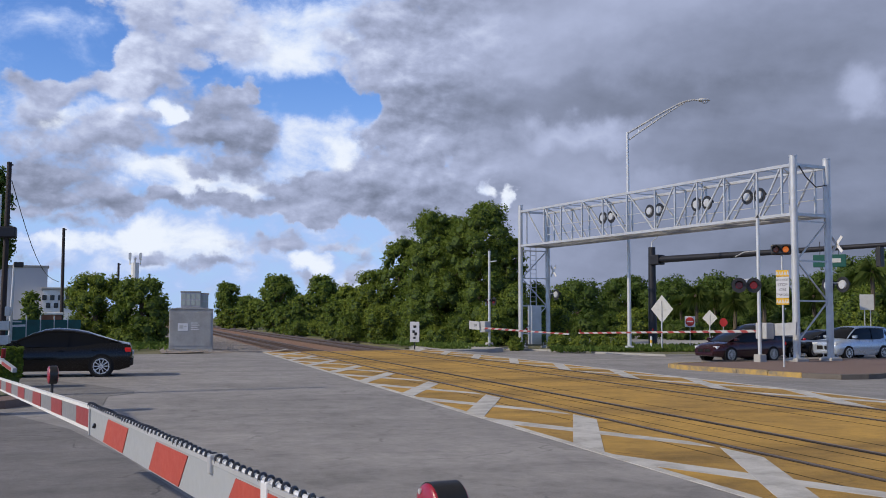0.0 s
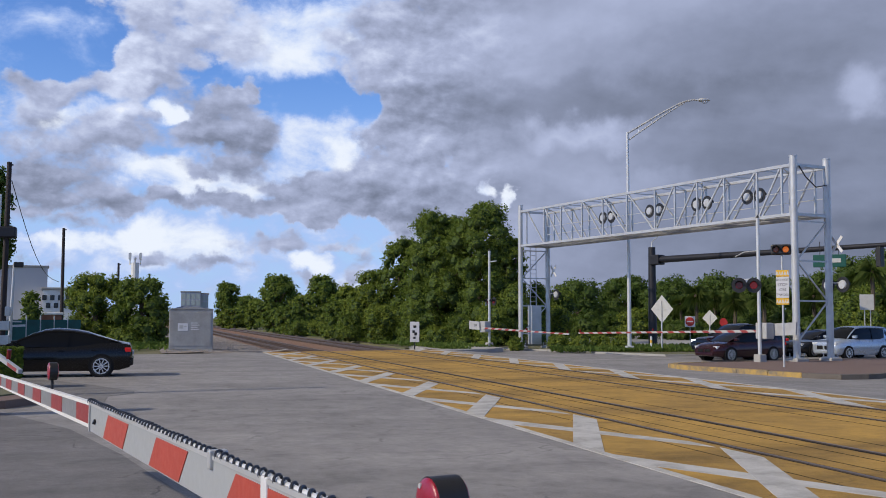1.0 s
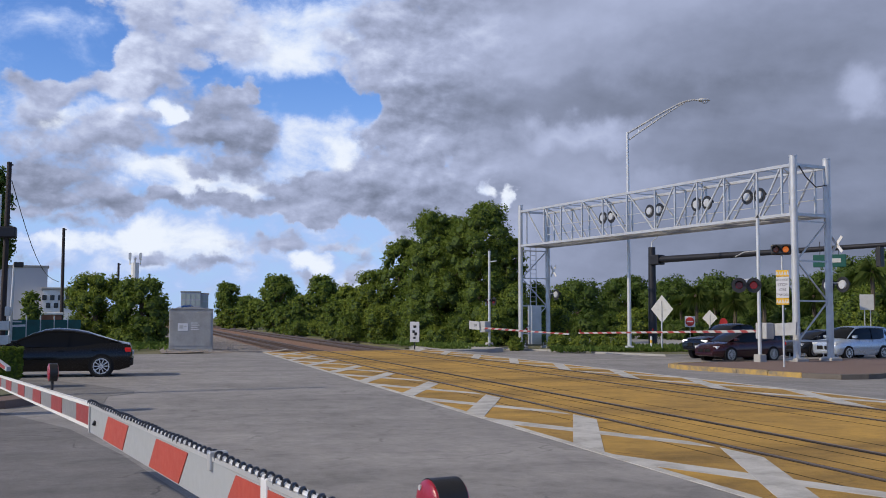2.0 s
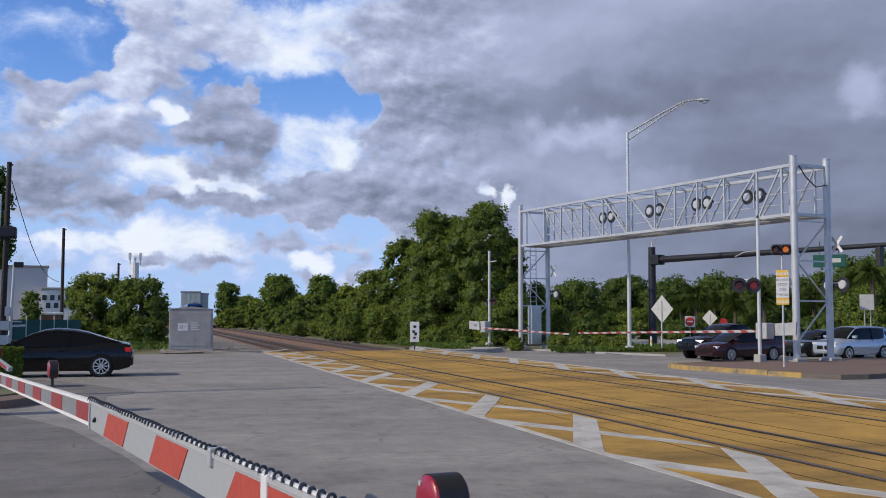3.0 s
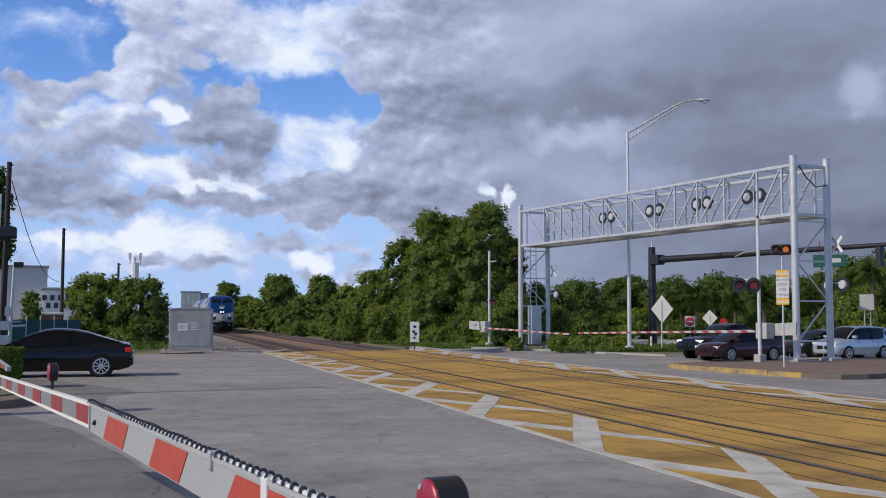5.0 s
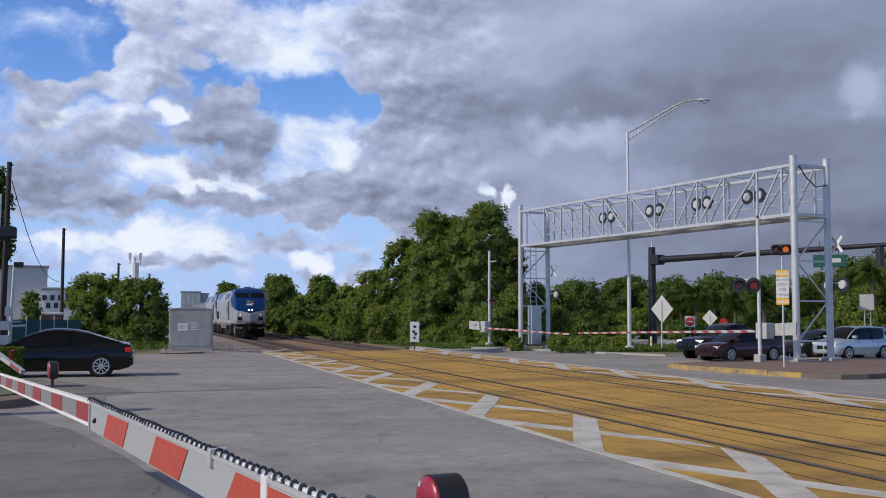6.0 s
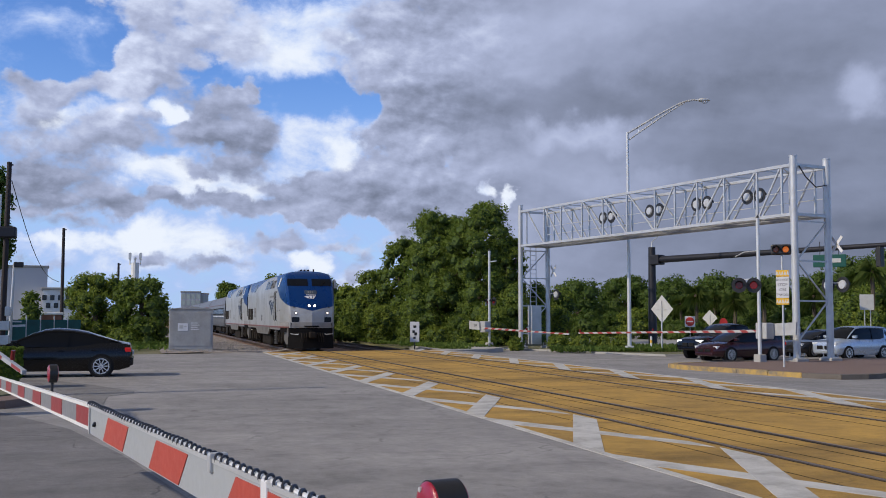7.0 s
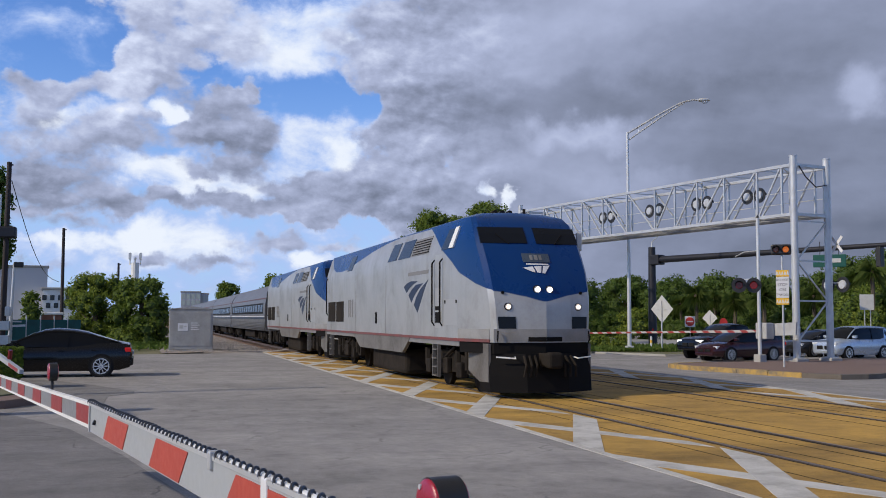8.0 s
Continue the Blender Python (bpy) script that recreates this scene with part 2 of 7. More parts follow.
def leaf_mat(name, dark, light):
    """Leaves: colour by leaf and by clump, a little light shining through."""
    m = bpy.data.materials.new(name)
    m.use_nodes = True
    t = m.node_tree
    N = Nodes(t)
    b = t.nodes["Principled BSDF"]
    where = t.nodes.new("ShaderNodeTexCoord").outputs["Object"]
    r = t.nodes.new("ShaderNodeNewGeometry").outputs["Random Per Island"]
    big = N.step(N.noise(where, 0.7, 3, 0.6), 0.35, 0.68)
    f = N.math("ADD", N.math("MULTIPLY", r, 0.55), N.math("MULTIPLY", big, 0.5), clamp=True)
    col = N.mix(f, (*dark, 1), (*light, 1))
    N.put(b.inputs["Base Color"], col)
    b.inputs["Roughness"].default_value = 0.8
    b.inputs["Specular IOR Level"].default_value = 0.12
    b.inputs["Transmission Weight"].default_value = 0.0
    tr = t.nodes.new("ShaderNodeBsdfTranslucent")
    N.put(tr.inputs[0], N.mix(0.5, col, (0.12, 0.2, 0.02, 1)))
    mx = t.nodes.new("ShaderNodeMixShader")
    mx.inputs[0].default_value = 0.38
    t.links.new(b.outputs[0], mx.inputs[1])
    t.links.new(tr.outputs[0], mx.inputs[2])
    t.links.new(mx.outputs[0], t.nodes["Material Output"].inputs[0])
    return m


GALV = mat("galvanised steel", (0.56, 0.565, 0.57), 0.42, 0.4, 0.5, 1.8, 0.1, 30, (0.32, 0.33, 0.35))
ALU = mat("dull aluminium", (0.60, 0.605, 0.61), 0.4, 0.4, 0.35, 2.2, 0.08, 40)
BLACK = mat("black paint", (0.012, 0.012, 0.014), 0.45, 0, 0.4, 3, 0.05, 50, (0.03, 0.03, 0.032))
MAST = mat("dark bronze mast paint", (0.012, 0.013, 0.02), 0.5, 0.2, 0.4, 2, 0.05, 40, (0.03, 0.03, 0.035))
WHITE = mat("white paint", (0.74, 0.74, 0.73), 0.5, 0, 0.35, 4, 0.05, 40, (0.52, 0.52, 0.5))
ROADWHITE = mat("worn white road paint", (0.58, 0.575, 0.56), 0.75, 0, 0.85, 1.9, 0.25, 60, (0.27, 0.26, 0.245), fine=26)
REDPAINT = mat("reflective red sheeting", (0.43, 0.062, 0.035), 0.5, 0, 0.45, 5, 0.04, 60, (0.30, 0.05, 0.035))
FARRED = mat("faded red sheeting", (0.27, 0.035, 0.03), 0.5, 0, 0.3, 5, 0.0, 60)
SIGNWHITE = mat("reflective white sheeting", (0.66, 0.66, 0.68), 0.4, 0, 0.25, 4, 0.04, 60)
SIGNYELLOW = mat("reflective amber sheeting", (0.8, 0.47, 0.03), 0.42, 0, 0.25, 4, 0.0)
SIGNBACK = mat("bare sign back", (0.50, 0.50, 0.49), 0.5, 0.15, 0.35, 4)
SIGNGREEN = mat("green sign sheeting", (0.004, 0.075, 0.058), 0.45, 0, 0.3, 4)
SIGNRED = mat("red sign sheeting", (0.5, 0.03, 0.02), 0.45, 0, 0.3, 4)
CURBYELLOW = mat("worn yellow kerb paint", (0.50, 0.32, 0.07), 0.8, 0, 1.1, 2.2, 0.4, 30, (0.17, 0.145, 0.11), fine=9)
KERBDARK = mat("grimy kerb concrete", (0.15, 0.13, 0.115), 0.9, 0, 0.8, 1.8, 0.3, 40, (0.08, 0.07, 0.06))
CONCRETE = mat("concrete", (0.34, 0.335, 0.325), 0.85, 0, 0.5, 1.3, 0.3, 45, (0.28, 0.27, 0.25))
BRICKISH = mat("red paver", (0.17, 0.11, 0.09), 0.85, 0, 0.5, 2, 0.3, 40, (0.16, 0.12, 0.1))
RAIL = mat("rail steel", (0.14, 0.11, 0.10), 0.5, 0.6, 0.5, 2, 0.1, 40, (0.10, 0.06, 0.045))
RAILTOP = mat("worn rail head", (0.20, 0.17, 0.15), 0.5, 0.7, 0.5, 3)
GAPBLACK = mat("rubber flangeway", (0.012, 0.011, 0.011), 0.9, 0, 0.4, 3, spec=0.15)
SLEEPER = mat("weathered tie", (0.13, 0.09, 0.07), 0.9, 0, 0.6, 3, 0.4, 30, (0.07, 0.05, 0.04))
BALLAST = mat("grey ballast", (0.30, 0.285, 0.275), 0.95, 0, 0.9, 0.9, 1.0, 14, (0.20, 0.16, 0.14), fine=9)
RUSTBALLAST = mat("rust stained ballast", (0.25, 0.15, 0.10), 0.95, 0, 0.9, 0.9, 1.0, 14, (0.16, 0.09, 0.06), fine=9)
SOIL = mat("sandy verge", (0.17, 0.15, 0.09), 0.95, 0, 0.9, 0.35, 0.6, 12, (0.08, 0.10, 0.035), fine=6)
ASPHALT = road_mat("grey road concrete", (0.295, 0.285, 0.285), (0.18, 0.175, 0.175), tyre=0.22)
YELLOW = road_mat("worn yellow crossing paint", (0.46, 0.28, 0.062), (0.28, 0.175, 0.05), tyre=0.75)
DARKLANE = road_mat("dark lane asphalt", (0.19, 0.185, 0.19), (0.125, 0.12, 0.12), tyre=0.3)
# darker asphalt colour that stands in for a cast shadow
ROADSHADE = road_mat("shadow-dark asphalt", (0.205, 0.2, 0.2), (0.13, 0.125, 0.125), tyre=0.3)
BACKROAD = road_mat("pale back road", (0.38, 0.38, 0.38), (0.3, 0.3, 0.3), tyre=0.2)
LEAF = leaf_mat("tree leaf", (0.07, 0.115, 0.022), (0.20, 0.255, 0.052))
LEAFY = leaf_mat("sunny shrub leaf", (0.085, 0.13, 0.022), (0.25, 0.295, 0.055))
LEAFD = leaf_mat("far wood leaf", (0.045, 0.085, 0.02), (0.125, 0.175, 0.042))
PALM = leaf_mat("palm frond", (0.04, 0.075, 0.016), (0.12, 0.15, 0.04))
HEDGE = leaf_mat("clipped hedge leaf", (0.035, 0.075, 0.012), (0.15, 0.2, 0.035))
GRASS = leaf_mat("grass blade", (0.05, 0.095, 0.02), (0.15, 0.2, 0.05))
BARK = mat("bark", (0.11, 0.085, 0.06), 0.95, 0, 0.6, 3, 0.6, 25)
# green blotched darker than the leaves: shade inside the crowns is in the colour
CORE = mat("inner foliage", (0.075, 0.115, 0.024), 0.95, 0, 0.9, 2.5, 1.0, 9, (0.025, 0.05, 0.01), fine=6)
WOODPOLE = mat("creosoted pole", (0.035, 0.028, 0.03), 0.85, 0, 0.6, 2, 0.4, 20)


# ---- mesh helpers ----
def mesh_of(name, verts, faces, material, smooth=False):
    me = bpy.data.meshes.new(name)
    me.from_pydata([tuple(v) for v in verts], [], faces)
    me.materials.append(material)
    if smooth:
        me.polygons.foreach_set("use_smooth", [True] * len(me.polygons))
    me.update()
    return me


def part(name, bm, material, parent=None, label="", smooth=False, at=None):
    """Links a bmesh as one mesh object under a thing or a part."""
    bmesh.ops.recalc_face_normals(bm, faces=bm.faces)
    me = bpy.data.meshes.new(name)
    bm.to_mesh(me)
    bm.free()
    me.materials.append(material)
    if smooth:
        me.polygons.foreach_set("use_smooth", [True] * len(me.polygons))
        try:
            me.set_sharp_from_angle(angle=radians(38))
        except AttributeError:
            pass
    ob = new(name, me)
    ob.parent = parent
    if at is not None:
        ob.matrix_basis = at
    return tagged(ob, label) if label else ob


def share(name, me, parent, m):
    ob = new(name, me)
    ob.parent = parent
    ob.matrix_basis = m
    return ob


def thing(name, m, label, category, group="", kind=""):
    ob = new(name)
    ob.matrix_basis = m
    return tagged(ob, label, category, group, kind)


def box(bm, x0, x1, y0, y1, z0, z1, bevel=0.0, m=None):
    r = bmesh.ops.create_cube(bm, size=1.0, matrix=Matrix.Translation(((x0 + x1) / 2, (y0 + y1) / 2, (z0 + z1) / 2)) @ Matrix.Diagonal((abs(x1 - x0), abs(y1 - y0), abs(z1 - z0), 1)))
    vs = r["verts"]
    if bevel:
        es = list({e for v in vs for e in v.link_edges})
        k = bmesh.ops.bevel(bm, geom=es, offset=bevel, segments=2, affect="EDGES", profile=0.5)
        vs = list({v for f in k["faces"] for v in f.verts} | {v for v in vs if v.is_valid})
    if m is not None:
        bmesh.ops.transform(bm, matrix=m, verts=[v for v in vs if v.is_valid])
    return bm


def rod(bm, a, b, r0, r1=None, n=10, caps=True):
    a, b = Vector(a), Vector(b)
    d = b - a
    m = Matrix.Translation((a + b) / 2) @ d.to_track_quat("Z", "Y").to_matrix().to_4x4()
    bmesh.ops.create_cone(bm, cap_ends=caps, segments=n, radius1=r0, radius2=r0 if r1 is None else r1, depth=d.length, matrix=m)
    return bm


def bar(bm, a, b, w, h):
    """A square bar from a to b."""
    a, b = Vector(a), Vector(b)
    d = b - a
    m = Matrix.Translation((a + b) / 2) @ d.to_track_quat("X", "Z").to_matrix().to_4x4() @ Matrix.Diagonal((d.length, w, h, 1))
    bmesh.ops.create_cube(bm, size=1.0, matrix=m)
    return bm


def tube(bm, pts, r, n=8):
    """A pipe along points."""
    pts = [Vector(p) for p in pts]
    rings = []
    for i, p in enumerate(pts):
        d = (pts[min(i + 1, len(pts) - 1)] - pts[max(i - 1, 0)]).normalized()
        u = d.cross(Vector((0, 0, 1)) if abs(d.z) < 0.95 else Vector((1, 0, 0))).normalized()
        v = d.cross(u)
        rr = r[i] if isinstance(r, (list, tuple)) else r
        rings.append([bm.verts.new(p + (u * math.cos(k * math.tau / n) + v * math.sin(k * math.tau / n)) * rr) for k in range(n)])
    for a, b in zip(rings, rings[1:]):
        for k in range(n):
            bm.faces.new((a[k], a[(k + 1) % n], b[(k + 1) % n], b[k]))
    bm.faces.new(rings[0])
    bm.faces.new(rings[-1])
    return bm


def loft(bm, rings, closed=True, caps=True):
    """Skin over rings of equal counts."""
    rs = [[bm.verts.new(p) for p in ring] for ring in rings]
    n = len(rs[0])
    for a, b in zip(rs, rs[1:]):
        for k in range(n if closed else n - 1):
            bm.faces.new((a[k], a[(k + 1) % n], b[(k + 1) % n], b[k]))
    if caps:
        bm.faces.new(rs[0])
        bm.faces.new(list(reversed(rs[-1])))
    return bm


def slab(bm, outline, z0, z1):
    """An upright prism over an outline of (x, y)."""
    lo = [bm.verts.new((x, y, z0)) for x, y in outline]
    hi = [bm.verts.new((x, y, z1)) for x, y in outline]
    n = len(outline)
    for k in range(n):
        bm.faces.new((lo[k], lo[(k + 1) % n], hi[(k + 1) % n], hi[k]))
    bm.faces.new(hi)
    bm.faces.new(list(reversed(lo)))
    return bm


def plate(bm, outline, y0, y1):
    """A prism over an outline of (x, z), thick along y."""
    lo = [bm.verts.new((x, y0, z)) for x, z in outline]
    hi = [bm.verts.new((x, y1, z)) for x, z in outline]
    n = len(outline)
    for k in range(n):
        bm.faces.new((lo[k], lo[(k + 1) % n], hi[(k + 1) % n], hi[k]))
    bm.faces.new(hi)
    bm.faces.new(list(reversed(lo)))
    return bm


def BM():
    return bmesh.new()


# ---- ground ----
DROP = 0.25
TRACK, SPACING, HALF = 8.69, 4.6, 0.7525


def ground_z(y):
    s = min(max((y - 16.0) / 4.5, 0.0), 1.0)
    return -DROP * s * s * (3 - 2 * s)


FAR = -DROP


def sheet(name, outline_x, ys, material, lift, thick=0.0):
    """A sheet that follows the ground across Y; outline_x(y) gives its two ends."""
    bm = BM()
    rows = []
    for y in ys:
        x0, x1 = outline_x(y)
        k = 12
        rows.append([bm.verts.new((x0 + (x1 - x0) * i / k, y, ground_z(y) + lift)) for i in range(k + 1)])
    for a, b in zip(rows, rows[1:]):
        for i in range(len(a) - 1):
            bm.faces.new((a[i], a[i + 1], b[i + 1], b[i]))
    return part(name, bm, material)


def steps(a, b, n):
    return [a + (b - a) * i / n for i in range(n + 1)]


SKEW = -0.194  # the road leans this much along X for each metre across the track
FINE = steps(15.5, 21, 12)
g_ys = [-2500, -400, -80] + FINE + [60, 200, 600, 2500]
tagged(sheet("ground", lambda y: (-3000, 600), g_ys, SOIL, -0.34), "sandy verge with sparse grass and dirt", "ground", kind="structure")
road = sheet("road", lambda y: (-52.3 + SKEW * (y - 4), 30 + SKEW * (y - 4)), [-60, -20, 0, 5.85], ASPHALT, 0.0)
tagged(road, "grey weathered road with cracks and tyre stains", "road", kind="structure")
road2 = sheet("road_far", lambda y: (-58.2 + 0.0 * y if y < 21.5 else -66.0 + (y - 21.5) * 3.0 if y < 27.0 else -49.5 + (y - 27.0) * -0.1, 30), [15.95] + FINE[1:] + [21.5, 22.5, 24, 26, 27.0, 40, 70], ASPHALT, 0.0)
tagged(road2, "grey weathered road beyond the tracks", "road", kind="structure")
# darker sheet over the road under the barrier
bm = BM()
slab(bm, [(-52.0, -60), (-40.0, -12.0), (-20.4, -2.4), (-17.5, -1.15), (-14.0, -0.25), (-10.5, 0.45), (-4, 0.9), (30, 1.2), (30, -60)], -0.02, 0.004)
tagged(part("resurfaced_lane", bm, DARKLANE), "darker asphalt lane under the barrier", "road", kind="structure")
# cast shadow beside the planter, painted as a thin darker sheet
bm = BM()
slab(bm, [(-32.2, -4.05), (-30.61, -2.37), (-28.3, -1.21), (-25.88, -0.21), (-25.11, -0.21), (-24.39, -0.77), (-21.79, -0.79), (-24.59, -2.01), (-27.65, -3.47)], 0.0045, 0.007)
tagged(part("oil_stain", bm, ROADSHADE), "dark strip on the road, a cast shadow put into its colour", "stain", kind="structure")
bm = BM()
slab(bm, [(-53.5, 5.95), (20, 5.95), (20, 15.85), (-55.5, 15.85)], -0.3, 0.0)
tagged(part("crossing", bm, YELLOW), "level crossing painted worn yellow between white lines", "crossing", kind="structure")

# white borders and hatching of the yellow zone
PAINT = 0.008


def paint(name, quad, group, label):
    bm = BM()
    slab(bm, quad, 0.001, PAINT)
    return tagged(part(name, bm, ROADWHITE), label, "road marking", group, "structure")


paint("border_line", [(-52.6, 5.84), (15, 5.84), (15, 5.98), (-52.6, 5.98)], "zone borders", "white border line of the yellow crossing zone")
paint("border_line", [(-54.6, 15.76), (15, 15.76), (15, 15.90), (-54.6, 15.90)], "zone borders", "white border line of the yellow crossing zone")
for k in range(-3, 9):
    x = -13.1 - 5.05 * k
    q = [(x - 0.52, 5.99), (x + 0.52, 5.99), (x - 3.46, 7.74), (x - 4.5, 7.74)]
    paint("hatch_bar", q, "hatching", "worn white hatching bar on yellow crossing paint")
    s = x + 1.35
    bm = BM()
    slab(bm, [(s - 0.55, 5.99), (s + 0.55, 5.99), (s + 4.2, 7.70), (s + 3.5, 7.70)], 0.001, PAINT - 0.003)
    tagged(part("hatch_bar", bm, ROADWHITE), "worn white hatching bar on yellow crossing paint", "road marking", "hatching", "structure")
    q = [(x - 0.2, 14.2), (x + 0.9, 14.2), (x - 3.4, 15.75), (x - 4.5, 15.75)]
    paint("hatch_bar", q, "hatching", "worn white hatching bar on yellow crossing paint")
    bm = BM()
    slab(bm, [(s - 5.2, 14.25), (s - 4.3, 14.25), (s - 0.3, 15.75), (s - 1.4, 15.75)], 0.001, PAINT - 0.003)
    tagged(part("hatch_bar", bm, ROADWHITE), "worn white hatching bar on yellow crossing paint", "road marking", "hatching", "structure")

# rails: in the crossing the heads lie flush beside dark flangeways, beyond it they stand on ties
for i, yc in enumerate((TRACK, TRACK + SPACING)):
    for s in (-1, 1):
        y = yc + s * HALF
        bm = BM()
        box(bm, -1500, 200, y - 0.036, y + 0.036, -0.10, 0.012)
        box(bm, -1500, -54, y - 0.07, y + 0.07, -0.16, -0.12)
        rail = tagged(part("rail", bm, RAIL), "steel rail with a worn shiny head", "rail", "rails", "structure")
        bm = BM()
        box(bm, -1500, 200, y - 0.03, y + 0.03, 0.012, 0.018)
        part("rail_head", bm, RAILTOP, rail, "shiny worn running surface")
        bm = BM()
        box(bm, -53.4, 19.9, y - s * 0.036 - s * 0.065, y - s * 0.036, 0.0005, 0.004)
        box(bm, -53.4, 19.9, y + s * 0.036, y + s * 0.036 + s * 0.02, 0.0005, 0.004)
        part("flangeway", bm, GAPBLACK, rail, "dark rubber flangeway strip")
# joints between the crossing panels
for yc in (TRACK, TRACK + SPACING):
    for o in (-1.42, -0.3, 0.3, 1.42):
        bm = BM()
        box(bm, -53.2, 19.8, yc + o - 0.009, yc + o + 0.009, 0.0005, 0.003)
        tagged(part("panel_joint", bm, GAPBLACK), "thin dark joint between crossing panels", "joint", "panel joints", "structure")
# ballast beds beyond the road
bm = BM()
rings = []
for x in (-1500, -400, -150, -90, -56.2, -54.6):
    c = TRACK
    rings.append([(x, c - 4.4, -0.3), (x, c - 3.1, -0.16), (x, c - 1.5, -0.13), (x, c + 1.5, -0.13), (x, c + 2.3, -0.17), (x, c + 3.1, -0.13), (x, c + 6.1, -0.13), (x, c + 7.6, -0.3)])
loft(bm, rings, closed=False, caps=False)
tagged(part("ballast", bm, RUSTBALLAST), "rust-stained stone ballast bed under the tracks", "ballast", kind="stuff")
rng = random.Random(5)
bm = BM()
for k in range(300):
    x = -55.4 - k * 0.56
    for yc in (TRACK, TRACK + SPACING):
        box(bm, x - 0.12, x + 0.12, yc - 1.28 + rng.uniform(-.04, .04), yc + 1.28 + rng.uniform(-.04, .04), -0.2, -0.095)
tagged(part("ties", bm, SLEEPER), "weathered wooden ties under the rails", "ties", kind="stuff")
# grey gravel apron beside the near track, and the banks on both sides
bm = BM()
rows = []
for i, x in enumerate(steps(-52.6, -140, 60)):
    rows.append([bm.verts.new((x + rng.uniform(-.3, .3), 0.8 + j * 0.62, (0.02 if j < 6 else 0.02 - 0.028 * (j - 5)) + (0.10 * math.sin(j / 6 * 3.14) if i > 1 and j < 7 else 0) + rng.uniform(-.035, .035))) for j in range(11)])
for a, b in zip(rows, rows[1:]):
    for i in range(10):
        bm.faces.new((a[i], a[i + 1], b[i + 1], b[i]))
tagged(part("gravel_apron", bm, BALLAST, smooth=True), "grey gravel apron beside the track", "gravel", kind="stuff")
bm = BM()
slab(bm, [(-50.6, -40), (-51.6, 1.0), (-300, 2.2), (-300, -40)], -0.5, -0.012)
tagged(part("near_verge", bm, SOIL), "sandy verge with weeds on the near side of the track", "verge", kind="structure")
bm = BM()
slab(bm, [(-66.0, 16.8), (-300, 17.5), (-300, 80), (-101, 80), (-101, 21.6), (-66.4, 21.6)], -0.5, -0.2)
tagged(part("far_verge", bm, SOIL), "weedy verge under the trees beyond the tracks", "verge", kind="structure")
# small stones scattered over the apron
st_v, st_f = [], []
for k in range(2600):
    x, y = -52.8 - 40 * rng.random() ** 1.6, 1.0 + rng.random() * 5.4
    r_ = rng.uniform(0.02, 0.05)
    n0 = len(st_v)
    st_v += [(x + r_, y, 0.06), (x - r_ * 0.6, y + r_, 0.06), (x - r_ * 0.5, y - r_, 0.06), (x, y, 0.06 + r_ * rng.uniform(0.8, 1.4))]
    st_f += [(n0, n0 + 1, n0 + 3), (n0 + 1, n0 + 2, n0 + 3), (n0 + 2, n0, n0 + 3)]
tagged(new("stones", mesh_of("stones", st_v, st_f, BALLAST)), "loose grey stones on the gravel apron", "gravel", kind="stuff")


# ---- trees ----
def leaf_mesh(name, centres, normals, size, material, seed, squash=0.62):
    """Many small folded leaves, one per centre, that face roughly along their normals."""
    r = np.random.RandomState(seed)
    c = np.asarray(centres, float)
    n = np.asarray(normals, float) + r.normal(0, 0.42, c.shape) + np.array([0, 0, 0.3])
    n /= np.linalg.norm(n, axis=1)[:, None] + 1e-9
    t = r.normal(0, 1, c.shape)
    t -= n * (t * n).sum(1)[:, None]
    t /= np.linalg.norm(t, axis=1)[:, None] + 1e-9
    b = np.cross(n, t)
    s = (size * r.uniform(0.55, 1.3, len(c)))[:, None]
    v = np.stack([c - t * s, c + b * s * squash - n * s * 0.18, c + t * s, c - b * s * squash - n * s * 0.18], 1).reshape(-1, 3)
    k = np.arange(len(c)) * 4
    f = np.stack([k, k + 1, k + 2, k, k + 2, k + 3], 1).reshape(-1, 3)
    me = bpy.data.meshes.new(name)
    me.vertices.add(len(v))
    me.vertices.foreach_set("co", v.ravel())
    me.loops.add(len(f) * 3)
    me.loops.foreach_set("vertex_index", f.ravel().astype(np.int32))
    me.polygons.add(len(f))
    me.polygons.foreach_set("loop_start", (np.arange(len(f)) * 3).astype(np.int32))
    me.polygons.foreach_set("loop_total", np.full(len(f), 3, np.int32))
    me.materials.append(material)
    me.update()
    me.validate()
    return me


def crown_points(r, lobes, count, thick=0.45):
    """Leaf places and directions over the shells of many lobes (x, y, z, radius)."""
    L = np.asarray(lobes, float)
    w = L[:, 3] ** 2
    pick = r.choice(len(L), count, p=w / w.sum())
    d = r.normal(0, 1, (count, 3))
    d /= np.linalg.norm(d, axis=1)[:, None]
    d[:, 2] = np.where(d[:, 2] < -0.5, -d[:, 2] * 0.6, d[:, 2])
    rad = L[pick, 3] * (1 - thick * r.uniform(0, 1, count) ** 2 + r.normal(0, 0.15, count))
    return L[pick, :3] + d * rad[:, None] * np.array([1, 1, 0.85]), d


def lobes_for(r, width, depth, low, high, count, size):
    """Lobes that fill a rounded crown."""
    out = []
    for _ in range(count):
        z = low + (high - low) * r.uniform(0, 1) ** 0.85
        q = (z - low) / (high - low)
        reach = math.sqrt(max(0.10, 1 - (abs(q - 0.38) / 0.66) ** 2.6))
        a = r.uniform(0, math.tau)
        rr = math.sqrt(r.uniform(0.12, 1)) * reach
        out.append((math.cos(a) * rr * width / 2, math.sin(a) * rr * depth / 2, z, size * r.uniform(0.45, 1.2) * (1.1 - 0.35 * q)))
    return out


